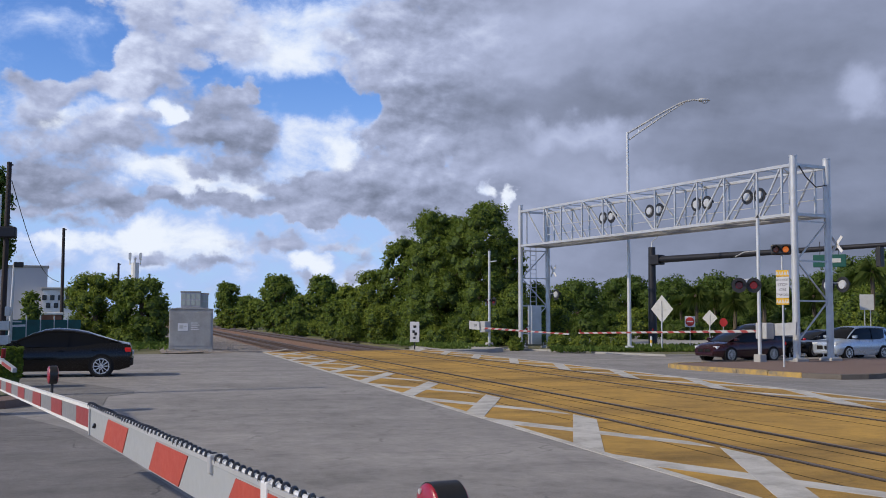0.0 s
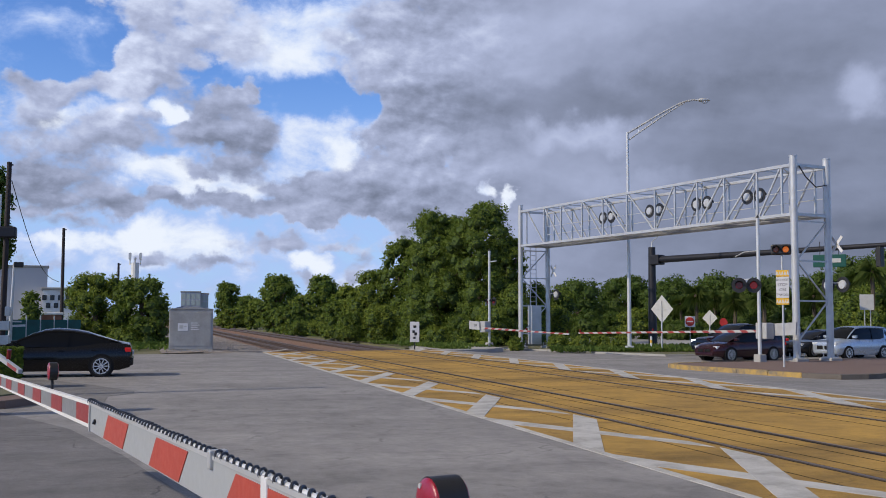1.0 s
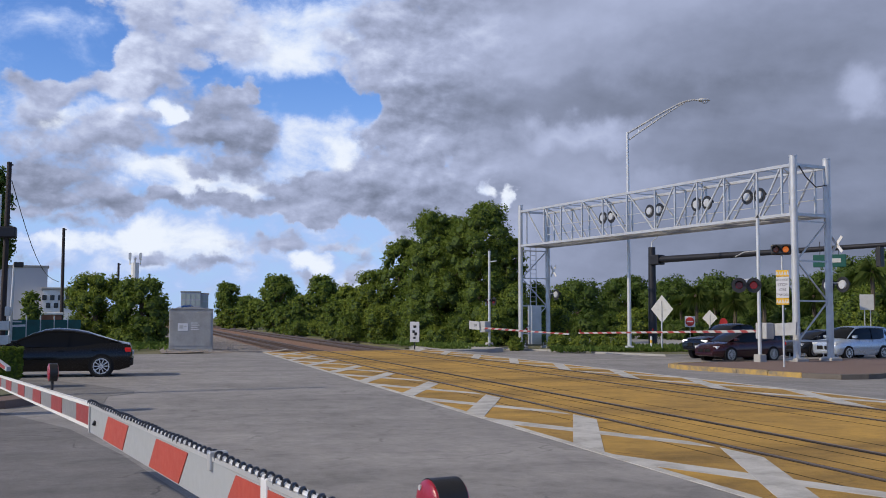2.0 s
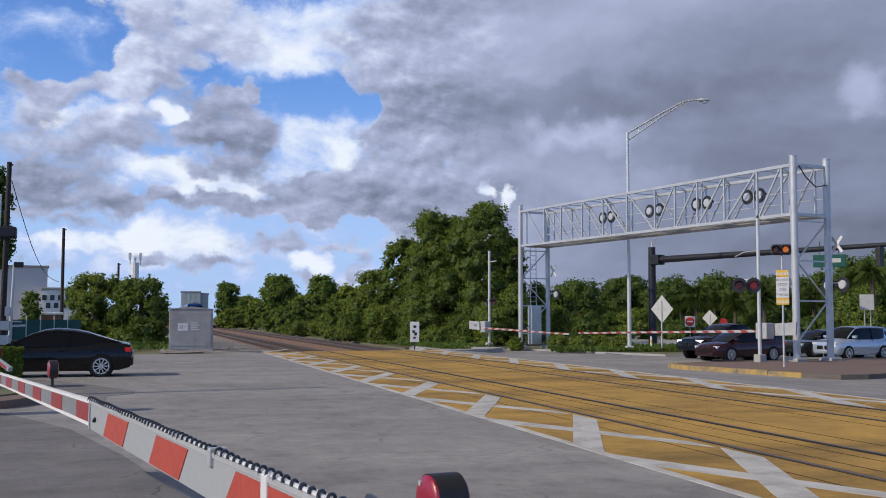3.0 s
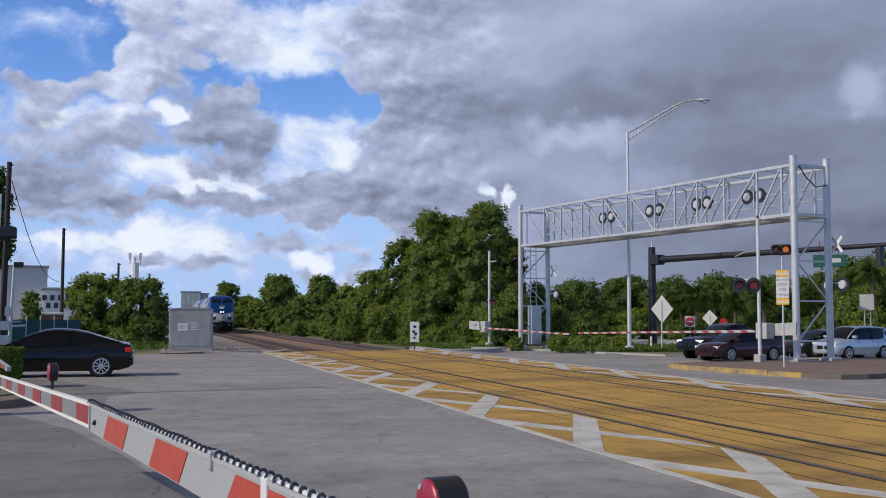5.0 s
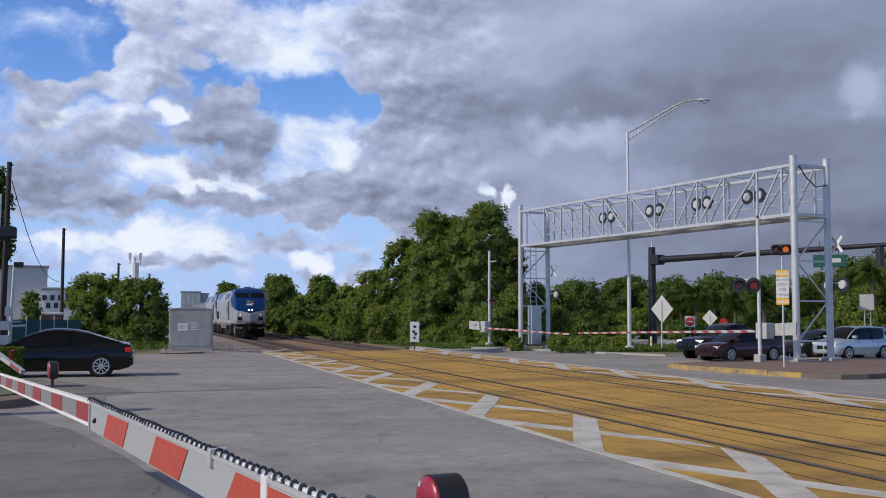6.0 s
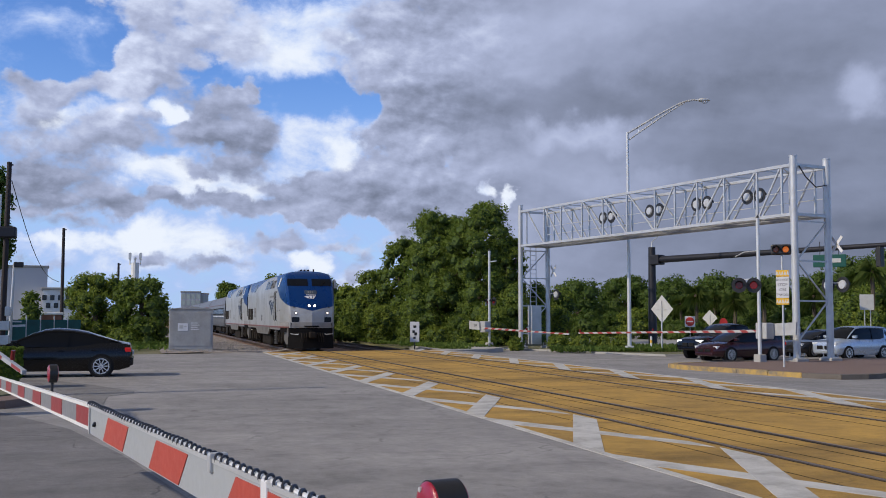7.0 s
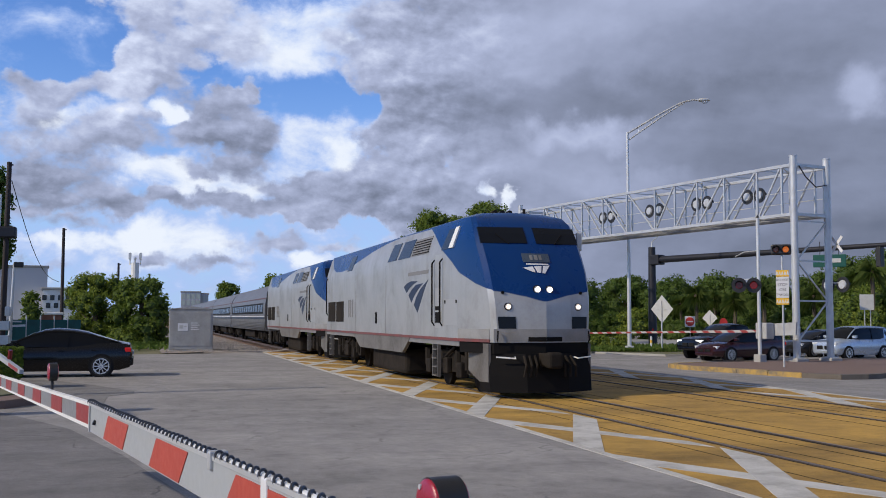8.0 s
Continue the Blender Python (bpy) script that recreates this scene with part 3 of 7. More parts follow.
def tree(name, x, y, z, width, depth, low, high, leaves, leaf, material, seed, label, lobes=36, lobe=0.9, category="tree", group="", trunk=True):
    r = np.random.RandomState(seed)
    rr = random.Random(seed)
    th = thing(name, pose(x, y, z), label, category, group)
    L = lobes_for(r, width - lobe, depth - lobe, low + lobe * 0.3, high - lobe * 0.7, lobes, lobe)
    if trunk:
        bm = BM()
        tube(bm, [(0, 0, -0.2), (0.05, 0.03, low * 0.5), (0.1, -0.05, (low + high) * 0.35), (0, 0, high * 0.75)], [0.22, 0.17, 0.12, 0.04], 8)
        for _ in range(7):
            l = L[rr.randrange(len(L))]
            s = rr.uniform(0.25, 0.6) * high
            tube(bm, [(0.05, 0, s * 0.8), (l[0] * 0.5, l[1] * 0.5, (s + l[2]) / 2), l[:3]], [0.09, 0.06, 0.02], 6)
        part("trunk", bm, BARK, th, "grey-brown bark")
    # solid cores close the gaps; their dark green imitates the crown's inner shade
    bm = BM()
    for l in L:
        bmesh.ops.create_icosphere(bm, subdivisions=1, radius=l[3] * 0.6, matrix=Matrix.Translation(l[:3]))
    part("inner_foliage", bm, CORE, th, "dense inner twigs and leaves, shade put into their green")
    twigs = []
    for l in L:
        for _ in range(7):
            v = r.normal(0, 1, 3)
            v /= np.linalg.norm(v)
            v[2] = abs(v[2]) if v[2] < -0.4 else v[2]
            k = l[3] * r.uniform(0.75, 1.1)
            twigs.append((l[0] + v[0] * k, l[1] + v[1] * k, l[2] + v[2] * k * 0.85, l[3] * r.uniform(0.22, 0.5)))
    c, d = crown_points(r, L + twigs, leaves)
    me = leaf_mesh("crown", c, d, leaf, material, seed + 1)
    share("crown", me, th, Matrix())
    return th


def put_tree(px0, px1, top, dist, base_z, seed, material, label, name="tree", low=0.0, leaf=0.2, dens=1.0, depth=None, lobe=None, group="", category="tree", trunk=True):
    """A tree whose crown spans two bearings and reaches an elevation, at a distance from the viewpoint."""
    a0, _ = sky_angle((px0 + px1) / 2, 564)
    e = sky_angle((px0 + px1) / 2, top)[1]
    w = (px1 - px0) / 1783 * dist
    p = EYE + (FLAT * math.cos(a0) + SIDE * math.sin(a0)) * dist
    h = EYE.z + math.tan(e) * dist - base_z
    lobe = lobe or max(0.5, min(w, h) * 0.15)
    leaf *= 0.62
    n = int(dens * 1.9 * (w * h * 2.2) / (leaf * leaf))
    w *= 1.12
    h *= 1.03
    return tree(name, p.x, p.y, base_z, w, depth or w * 0.8, low, h, min(max(n, 2000), 80000), leaf, material, seed, label, lobes=int(min(200, max(26, 7.0 * w * h / (lobe * lobe * 3.1)))), lobe=lobe, group=group, category=category, trunk=trunk)


ROW = "trees along the track"
LT = "dense green broadleaf tree beside the railway track"
LS = "dense green shrub at the foot of the trackside trees"
# tall pair of trees, then the row that follows the track into the distance
put_tree(775, 925, 362, 76, -0.2, 11, LEAF, "tall rounded broadleaf tree with dense dark crown", leaf=0.14, group=ROW)
put_tree(700, 845, 378, 80, -0.2, 12, LEAF, "tall rounded broadleaf tree with dense dark crown", leaf=0.14, group=ROW)
put_tree(735, 860, 385, 84, -0.2, 16, LEAF, LT, leaf=0.14, group=ROW)
put_tree(660, 770, 424, 86, -0.2, 13, LEAF, LT, leaf=0.15, group=ROW)
put_tree(605, 715, 478, 88, -0.2, 14, LEAFY, LT, leaf=0.15, group=ROW)
put_tree(860, 940, 420, 75, -0.2, 15, LEAFY, LT, leaf=0.135, group=ROW)
for i, (a, b, t, d) in enumerate([(575, 660, 505, 98), (530, 610, 488, 125), (560, 640, 530, 92), (500, 570, 522, 120), (445, 535, 488, 150), (480, 560, 540, 115), (430, 480, 530, 170), (375, 432, 500, 210), (410, 470, 522, 200), (380, 450, 545, 180), (455, 520, 548, 140)]):
    put_tree(a, b, t, d, -0.2, 20 + i, LEAF if i % 3 else LEAFY, LT, leaf=0.2 + 0.0006 * d, dens=1.2, group=ROW)
for i, (a, b, t, d) in enumerate([(590, 650, 552, 84), (640, 710, 540, 78), (700, 770, 530, 74), (745, 800, 575, 72), (790, 850, 556, 72), (835, 900, 540, 71), (880, 935, 510, 73), (545, 605, 560, 95), (500, 560, 565, 112), (930, 975, 500, 78)]):
    put_tree(a, b, t, d, -0.2, 50 + i, LEAFY if i % 2 else LEAF, LS, name="shrub", leaf=0.14, group="trackside shrubs", category="shrub", trunk=False, lobe=0.75)
for i, (a, b, t, d) in enumerate([(968, 1010, 588, 66), (1000, 1050, 592, 65), (1040, 1085, 590, 66), (1075, 1118, 594, 65), (900, 925, 596, 64), (850, 880, 600, 68)]):
    put_tree(a, b, t, d, -0.25, 140 + i, LEAFY, "sunny green weeds and low brush on the verge", name="shrub", leaf=0.11, group="verge brush", category="shrub", trunk=False, lobe=0.4)
# trees on the near side of the track
put_tree(108, 235, 484, 72, 0, 71, LEAFY, "bushy green tree behind a green screen fence", leaf=0.135)
put_tree(190, 308, 488, 70, 0, 72, LEAF, "bushy dark green tree beside the gravel apron", leaf=0.135)
put_tree(30, 75, 518, 66, 0, 73, LEAF, "small dark tree beside a pale building", leaf=0.15)
put_tree(-60, 18, 300, 62, 0, 74, LEAFD, "dark feathery tree beside a utility pole", leaf=0.2, low=4.5)
# far woods behind the road
for i, (a, b, t, d, m) in enumerate([
    (960, 1080, 492, 120, LEAFD), (1040, 1160, 488, 128, LEAFD), (1120, 1250, 490, 122, LEAFD), (1210, 1330, 482, 130, LEAFD), (1300, 1420, 486, 125, LEAFD),
    (1390, 1500, 480, 128, LEAFD), (1470, 1570, 452, 112, LEAFD), (1530, 1650, 440, 105, LEAFD), (930, 1010, 508, 100, LEAF), (1480, 1640, 500, 96, LEAF)]):
    put_tree(a, b, t, d, FAR, 90 + i, m, "dark green tree in the wood behind the road", leaf=0.24, dens=1.1, group="far wood", depth=7, lobe=1.5)
for i in range(14):
    a = 940 + i * 46 + (i * 37) % 20
    put_tree(a, a + 75, 535 + (i * 53) % 30, 92 + (i * 29) % 12, FAR, 110 + i, LEAFY if i % 3 == 0 else LEAFD, "green undergrowth at the edge of the wood", name="shrub", leaf=0.2, group="wood edge shrubs", category="shrub", trunk=False, lobe=0.9)


# ---- crossing furniture ----
def spot(px, py, dist):
    """A place at a forward distance, by bearing and elevation."""
    d = VIEW.to_3x3() @ Vector(((px - 784) / 1783.0, (441 - py) / 1783.0, -1))
    return EYE + d * (dist / d.dot(FLAT))


def on_ground(px, dist, z):
    p = spot(px, 564, dist)
    return Vector((p.x, p.y, z))


def facing(p, away=0.0):
    """A pose whose -Y side faces the viewpoint, turned by some degrees."""
    d = Vector((p.x, p.y, 0)) - Vector((EYE.x, EYE.y, 0))
    return Matrix.Translation(p) @ Matrix.Rotation(math.atan2(d.y, d.x) - math.pi / 2 + radians(away), 4, "Z")


S_DIR = Vector((0.981, 0.194, 0))      # across the road
N_DIR = Vector((-0.194, 0.981, 0))     # along the road, away over the tracks
ROADTURN = math.atan2(0.194, 0.981)
ISLE = -0.10

# kerbed median with paver top
isle = [(-37.9, 21.0), (-36.5, 20.75), (-30.2, 21.9), (-29.0, 22.6), (-28.9, 23.6), (-30.3, 27.2), (-34.5, 45), (-42.0, 45), (-40.2, 28.5), (-39.2, 23.4), (-38.7, 21.7)]
ic = Vector((-35.2, 28.0))


def shrink(poly, k):
    return [(ic.x + (x - ic.x) * k[0], ic.y + (y - ic.y) * k[1]) for x, y in poly]


island = thing("median_island", pose(0, 0, 0), "raised traffic median with paver top and yellow kerb", "median", kind="structure")
bm = BM()
slab(bm, shrink(isle, (0.94, 0.965)), -0.4, ISLE + 0.004)
part("paving", bm, BRICKISH, island, "reddish-brown paver surface")
n = len(isle)
for i in range(n):
    a, b = Vector(isle[i]), Vector(isle[(i + 1) % n])
    pieces = max(1, int((b - a).length / 1.5))
    for k in range(pieces):
        p, q = a.lerp(b, k / pieces), a.lerp(b, (k + 0.985) / pieces)
        ins = lambda v: ic + Vector(((v.x - ic.x) * 0.935, (v.y - ic.y) * 0.96))
        pi, qi = ins(p), ins(q)
        bm = BM()
        slab(bm, [p[:], q[:], qi[:], pi[:]], -0.42, ISLE + 0.02 + 0.008 * ((k * 7) % 3))
        part("kerb_stone", bm, CURBYELLOW if i in (9, 10, 0, 1) else KERBDARK, island, "worn yellow painted kerb stone" if i in (9, 10, 0, 1) else "grimy bare kerb stone")

# far kerb and grass behind it
kb = thing("far_kerb", pose(0, 0, 0), "pale concrete kerb along the grass verge", "kerb", kind="structure")
pts = [(-66.5, 21.3), (-61.5, 22.9), (-58.4, 24.0), (-52.1, 25.9), (-49.0, 27.0), (-48.7, 31.0), (-50.5, 40.0)]
for a, b in zip(pts, pts[1:]):
    a, b = Vector(a), Vector(b)
    m = max(1, int((b - a).length / 2.0))
    for k in range(m):
        p, q = a.lerp(b, k / m), a.lerp(b, (k + 0.985) / m)
        nn = Vector((-(b - a).y, (b - a).x)).normalized() * 0.3
        bm = BM()
        slab(bm, [p[:], q[:], (q + nn)[:], (p + nn)[:]], -0.5, -0.14)
        part("kerb_stone", bm, CONCRETE, kb)
bm = BM()
slab(bm, [(-49.3, 27.25), (-52.2, 26.25), (-58.5, 24.35), (-61.6, 23.3), (-66.5, 21.7), (-100, 22), (-100, 60), (-50.8, 40)], -0.5, -0.16)
tagged(part("grass_verge", bm, SOIL), "grass verge with weeds beside the road", "verge", kind="structure")
bm = BM()
c = [on_ground(p, d, 0) for p, d in ((985, 66.5), (1900, 60.0), (1900, 108), (985, 112))]
slab(bm, [(v.x, v.y) for v in c], -0.3, -0.12)
tagged(part("back_road", bm, BACKROAD), "pale side road behind the grass verge", "road", kind="structure")
bm = BM()
slab(bm, [(-54.6, 16.2), (-58.0, 16.0), (-66.5, 17.2), (-66.5, 21.5), (-58.2, 21.0), (-55.6, 19.0)], -0.4, 0.004)
tagged(part("pavement", bm, CONCRETE), "pale concrete pavement apron under the gate", "pavement", kind="structure")

# grass tufts
rg = np.random.RandomState(4)
cs, ns = [], []


def tufts(poly_fn, count, h):
    for _ in range(count):
        x, y, z = poly_fn()
        cs.append((x, y, z + h * 0.5))
        ns.append((rg.normal(), rg.normal(), 0.25))


def verge_a():
    v = on_ground(rg.uniform(975, 1260), rg.uniform(59, 69), 0)
    return (v.x, v.y, -0.18)


def verge_b():
    x = rg.uniform(-140, -56.5)
    return (x, 16.6 + rg.uniform(0, 4.5) * (1 if x < -60 else 0.4), -0.15)


def verge_c():
    return (rg.uniform(-90, -55.5), rg.uniform(-12, 1.6), 0.0)


tufts(verge_a, 5200, 0.3)
tufts(verge_b, 7000, 0.4)
tufts(verge_c, 4500, 0.4)
ob = new("grass", leaf_mesh("grass", cs, ns, 0.2, GRASS, 9, 0.35))
tagged(ob, "rough green grass and weeds on the verges", "grass", kind="stuff")


def disc_lamp(parent, m, back=True, lens=None, r=0.30, tag="flasher"):
    """A round crossing light: dark target board, housing and hood."""
    bm = BM()
    rod(bm, (0, -0.02, 0), (0, 0.02, 0), r, n=20)
    fl = part(tag, bm, BLACK, parent, "black round target board", at=m)
    bm = BM()
    rod(bm, (0, 0.02, 0), (0, 0.08, 0), r * 0.60, r * 0.52, n=18)
    part("housing", bm, ALU, fl, "pale rounded lamp housing", smooth=True)
    bm = BM()
    for k in range(9):
        a0, a1 = math.pi * k / 9, math.pi * (k + 1) / 9
        q = [(math.cos(a) * r * 0.58, y, math.sin(a) * r * 0.58) for a, y in ((a0, -0.02), (a1, -0.02), (a1, -0.26), (a0, -0.26))]
        bm.faces.new([bm.verts.new(p) for p in q])
    bmesh.ops.solidify(bm, geom=bm.faces[:], thickness=0.008)
    part("hood", bm, BLACK, fl, "black visor")
    bm = BM()
    rod(bm, (0, -0.045, 0), (0, -0.02, 0), r * 0.42, r * 0.5, n=16)
    part("lens", bm, lens or REDLENS, fl, "round red lens")
    return fl


REDLENS = mat("dark red lens", (0.16, 0.012, 0.012), 0.2, 0, 0.2, 8)
REDLIT = mat("lit red lens", (0.35, 0.02, 0.02), 0.2, 0, 0.2, 8, glow=((1.0, 0.05, 0.04), 0.05))
AMBERLIT = mat("lit amber lens", (0.6, 0.2, 0.02), 0.25, 0, 0.2, 8, glow=((1.0, 0.22, 0.03), 0.4))
AMBER = mat("amber lens", (0.22, 0.06, 0.02), 0.25, 0, 0.2, 8)

# ---- signal bridge over the road ----
R1 = Vector((-38.8, 27.9, 0))
TOPZ, BOTZ, SPAN, DEEP = 8.74, 6.5, 23.14, 2.12
gm = Matrix.Translation((R1.x, R1.y, 0)) @ Matrix.Rotation(ROADTURN, 4, "Z")
bridge = thing("signal_bridge", gm, "galvanised steel truss signal bridge spanning the road", "signal bridge")
for x, z0 in ((0, ISLE), (-SPAN, -0.15)):
    for y in (0, DEEP):
        bm = BM()
        rod(bm, (x, y, z0 + 0.1), (x, y, 9.12), 0.165 if x == 0 else 0.15, n=18)
        rod(bm, (x, y, 9.12), (x, y, 9.16), 0.18, n=18)
        part("post", bm, GALV, bridge, "tall galvanised tubular post", smooth=True)
        bm = BM()
        box(bm, x - 0.36, x + 0.36, y - 0.36, y + 0.36, z0 - 0.2, z0 + 0.14, 0.04)
        part("footing", bm, CONCRETE, bridge, "concrete footing block")
        bm = BM()
        box(bm, x - 0.25, x + 0.25, y - 0.25, y + 0.25, z0 + 0.14, z0 + 0.18)
        for k in range(4):
            a = k * math.pi / 2 + 0.78
            rod(bm, (x + math.cos(a) * 0.3, y + math.sin(a) * 0.3, z0 + 0.2), (x + math.cos(a) * 0.3, y + math.sin(a) * 0.3, z0 + 0.36), 0.02, n=6)
        part("base_plate", bm, GALV, bridge)
    # lacing between the two posts
    zs = [0.5, 2.3, 4.1, 5.9]
    for i, z in enumerate(zs):
        bm = BM()
        bar(bm, (x, 0.15, z + 0.3), (x, DEEP - 0.15, z + 0.3), 0.05, 0.07)
        part("strut", bm, GALV, bridge)
        if i < 3:
            bm = BM()
            a, b = (0.15, DEEP - 0.15) if i % 2 == 0 else (DEEP - 0.15, 0.15)
            bar(bm, (x, a, z + 0.35), (x, b, zs[i + 1] + 0.25), 0.06, 0.06)
            part("brace", bm, GALV, bridge)
for y in (0, DEEP):
    for z in (TOPZ, BOTZ):
        bm = BM()
        bar(bm, (-SPAN, y, z), (0, y, z), 0.13, 0.14)
        part("chord", bm, GALV, bridge, "long steel truss chord")
for z in (TOPZ, BOTZ):
    for x in (0, -SPAN):
        bm = BM()
        bar(bm, (x, 0, z), (x, DEEP, z), 0.12, 0.14)
        part("end_beam", bm, GALV, bridge)
px_ = [0.68, 2.2, 4.38, 6.3, 8.0, 9.6, 11.98, 14.22, 16.26, 18.46, 20.3, 22.38]
for y in (0, DEEP):
    for i, q in enumerate(px_):
        bm = BM()
        bar(bm, (-q, y, BOTZ), (-q, y, TOPZ), 0.085, 0.085)
        part("upright", bm, GALV, bridge)
        if i + 1 < len(px_):
            r_ = px_[i + 1]
            a, b = (BOTZ, TOPZ) if q < 9 else (TOPZ, BOTZ)
            bm = BM()
            bar(bm, (-r_ + 0.05, y, a), (-q - 0.05, y, b), 0.07, 0.07)
            part("diagonal", bm, GALV, bridge)
for i, (q, r_) in enumerate(zip(px_, px_[1:])):
    bm = BM()
    bar(bm, (-q, 0, TOPZ + 0.02), (-r_, DEEP, TOPZ + 0.02), 0.05, 0.05)
    bar(bm, (-q, 0, TOPZ + 0.02), (-q, DEEP, TOPZ + 0.02), 0.05, 0.05)
    part("lateral", bm, GALV, bridge)
bm = BM()
for k in range(18):
    y = 0.25 + k * 0.1
    bar(bm, (-SPAN + 0.1, y, BOTZ + 0.08), (-0.2, y, BOTZ + 0.08), 0.03, 0.04)
for k in range(40):
    bar(bm, (-0.3 - k * 0.58, 0.2, BOTZ + 0.05), (-0.3 - k * 0.58, 2.0, BOTZ + 0.05), 0.04, 0.04)
part("walkway", bm, GALV, bridge, "grated steel walkway")
for z in (7.3, 7.85):
    bm = BM()
    bar(bm, (-SPAN + 0.2, DEEP - 0.15, z), (0.1, DEEP - 0.15, z), 0.035, 0.035)
    part("handrail", bm, GALV, bridge)
bm = BM()
bar(bm, (0.1, 1.3, 6.6), (0.1, 1.3, 8.4), 0.04, 0.04)
part("handrail_post", bm, GALV, bridge)
bm = BM()
tube(bm, [(0.15, 0.2, 8.7), (0.25, 0.5, 8.2), (0.3, 1.1, 7.75), (0.2, 1.9, 7.9)], 0.03, 6)
part("cable", bm, BLACK, bridge, "loose black cable")
for k, q in enumerate((14.25, 10.05, 6.35, 2.78)):
    for s in (-0.4, 0.4):
        disc_lamp(bridge, Matrix.Translation((-q + s, 0.33, 7.62)) @ Matrix.Rotation(math.pi, 4, "Z"), r=0.36)
    bm = BM()
    bar(bm, (-q - 0.4, 0.36, 7.68), (-q + 0.4, 0.36, 7.68), 0.06, 0.06)
    bar(bm, (-q, 0.36, 7.0), (-q, 0.36, 8.7), 0.05, 0.05)
    part("lamp_bracket", bm, GALV, bridge)
# crossbucks, bell and side lamps on the rear posts
for x, z in ((0, 5.2), (-SPAN, 4.9)):
    bm = BM()
    for s in (-1, 1):
        bar(bm, (x + 0.25, DEEP + 0.28, z), (x + 0.25 + s * 0.3, DEEP + 0.28, z + 0.36), 0.02, 0.14)
        bar(bm, (x + 0.25, DEEP + 0.28, z), (x + 0.25 - s * 0.3, DEEP + 0.28, z - 0.36), 0.02, 0.14)
    part("crossbuck", bm, SIGNWHITE, bridge, "white crossbuck boards")
    for s in (-0.42, 0.42):
        disc_lamp(bridge, Matrix.Translation((x + s + 0.1, DEEP + 0.3, 3.35)) @ Matrix.Rotation(math.pi, 4, "Z"), r=0.36)
    bm = BM()
    bar(bm, (x - 0.4, DEEP + 0.3, 3.45), (x + 0.6, DEEP + 0.3, 3.45), 0.06, 0.06)
    part("lamp_bracket", bm, GALV, bridge)
# ladder and cable case inside the far tower
bm = BM()
for y in (0.75, 1.2):
    bar(bm, (-SPAN, y, 0.3), (-SPAN, y, 6.6), 0.04, 0.04)
for k in range(20):
    bar(bm, (-SPAN, 0.75, 0.5 + k * 0.3), (-SPAN, 1.2, 0.5 + k * 0.3), 0.03, 0.03)
part("ladder", bm, GALV, bridge, "steel access ladder")
bm = BM()
box(bm, -SPAN - 0.25, -SPAN + 0.25, 0.7, 1.45, 0.1, 2.6, 0.02)
part("case", bm, GALV, bridge, "grey equipment case")


# ---- gates ----
ARMPALE = mat("dusty white arm sheeting", (0.42, 0.42, 0.41), 0.5, 0, 0.5, 4, 0.04, 60, (0.3, 0.29, 0.28))
CASE = mat("weathered case paint", (0.42, 0.43, 0.44), 0.5, 0.1, 0.6, 2.5, 0.06, 30, (0.28, 0.28, 0.29))


def gate_stand(name, base, arm_dir, arm_len, z_arm, label, lamps=False, droop=0.02, pole=6.2, mech_side=1, group="far gates"):
    th = thing(name, Matrix.Translation(base) @ Matrix.Rotation(math.atan2(arm_dir.y, arm_dir.x), 4, "Z"), label, "crossing gate", group)
    bm = BM()
    box(bm, -0.2, 0.2, -0.2, 0.2, -0.25, 0.34, 0.04)
    part("foundation", bm, CONCRETE, th, "pale junction box base")
    bm = BM()
    rod(bm, (0, 0, 0.2), (0, 0, pole), 0.085, 0.075, n=14)
    part("mast", bm, ALU, th, "aluminium signal mast", smooth=True)
    bm = BM()
    rod(bm, (0, 0, pole), (0, 0, pole + 0.12), 0.09, 0.03, n=10)
    part("cap", bm, BLACK, th)
    bm = BM()
    box(bm, -0.32, 0.34, -0.55, -0.08, 1.0, 1.72, 0.05)
    part("mechanism_case", bm, CASE, th, "grey-white gate mechanism case")
    bm = BM()
    plate(bm, [(-0.15, 1.15), (-1.5, 1.2), (-1.55, 1.75), (-0.2, 1.68)], -0.66, -0.58)
    part("counterweight", bm, CASE, th, "pale counterweight arm")
    bm = BM()
    for k in range(3):
        bar(bm, (-0.55 - k * 0.14, -0.665, 1.52), (-0.55 - k * 0.14, -0.665, 1.38), 0.006, 0.05)
    part("marking", bm, BLACK, th, "small dark marking bars")
    n = int(arm_len / 0.42)
    bm = BM()
    plate(bm, [(0.2, z_arm - 0.055), (arm_len, z_arm - droop * arm_len - 0.04), (arm_len, z_arm - droop * arm_len + 0.04), (0.2, z_arm + 0.065)], -0.62, -0.58)
    arm = part("arm", bm, ARMPALE, th, "white gate arm with red stripes")
    for k in range(1, n, 2):
        x0, x1 = k * 0.42, k * 0.42 + 0.42
        z0 = z_arm - droop * (x0 + x1) / 2
        h = 0.055 - 0.012 * k / n
        bm = BM()
        plate(bm, [(x0, z0 - h), (x1, z0 - h), (x1 + 0.14, z0 + h), (x0 + 0.14, z0 + h)], -0.624, -0.576)
        part("stripe", bm, FARRED, arm)
    for x in (arm_len - 0.15, arm_len * 0.55):
        bm = BM()
        rod(bm, (x, -0.6, z_arm - droop * x + 0.05), (x, -0.6, z_arm - droop * x + 0.2), 0.05, n=10)
        part("arm_lamp", bm, REDLENS, arm, "small red arm lamp")
    return th


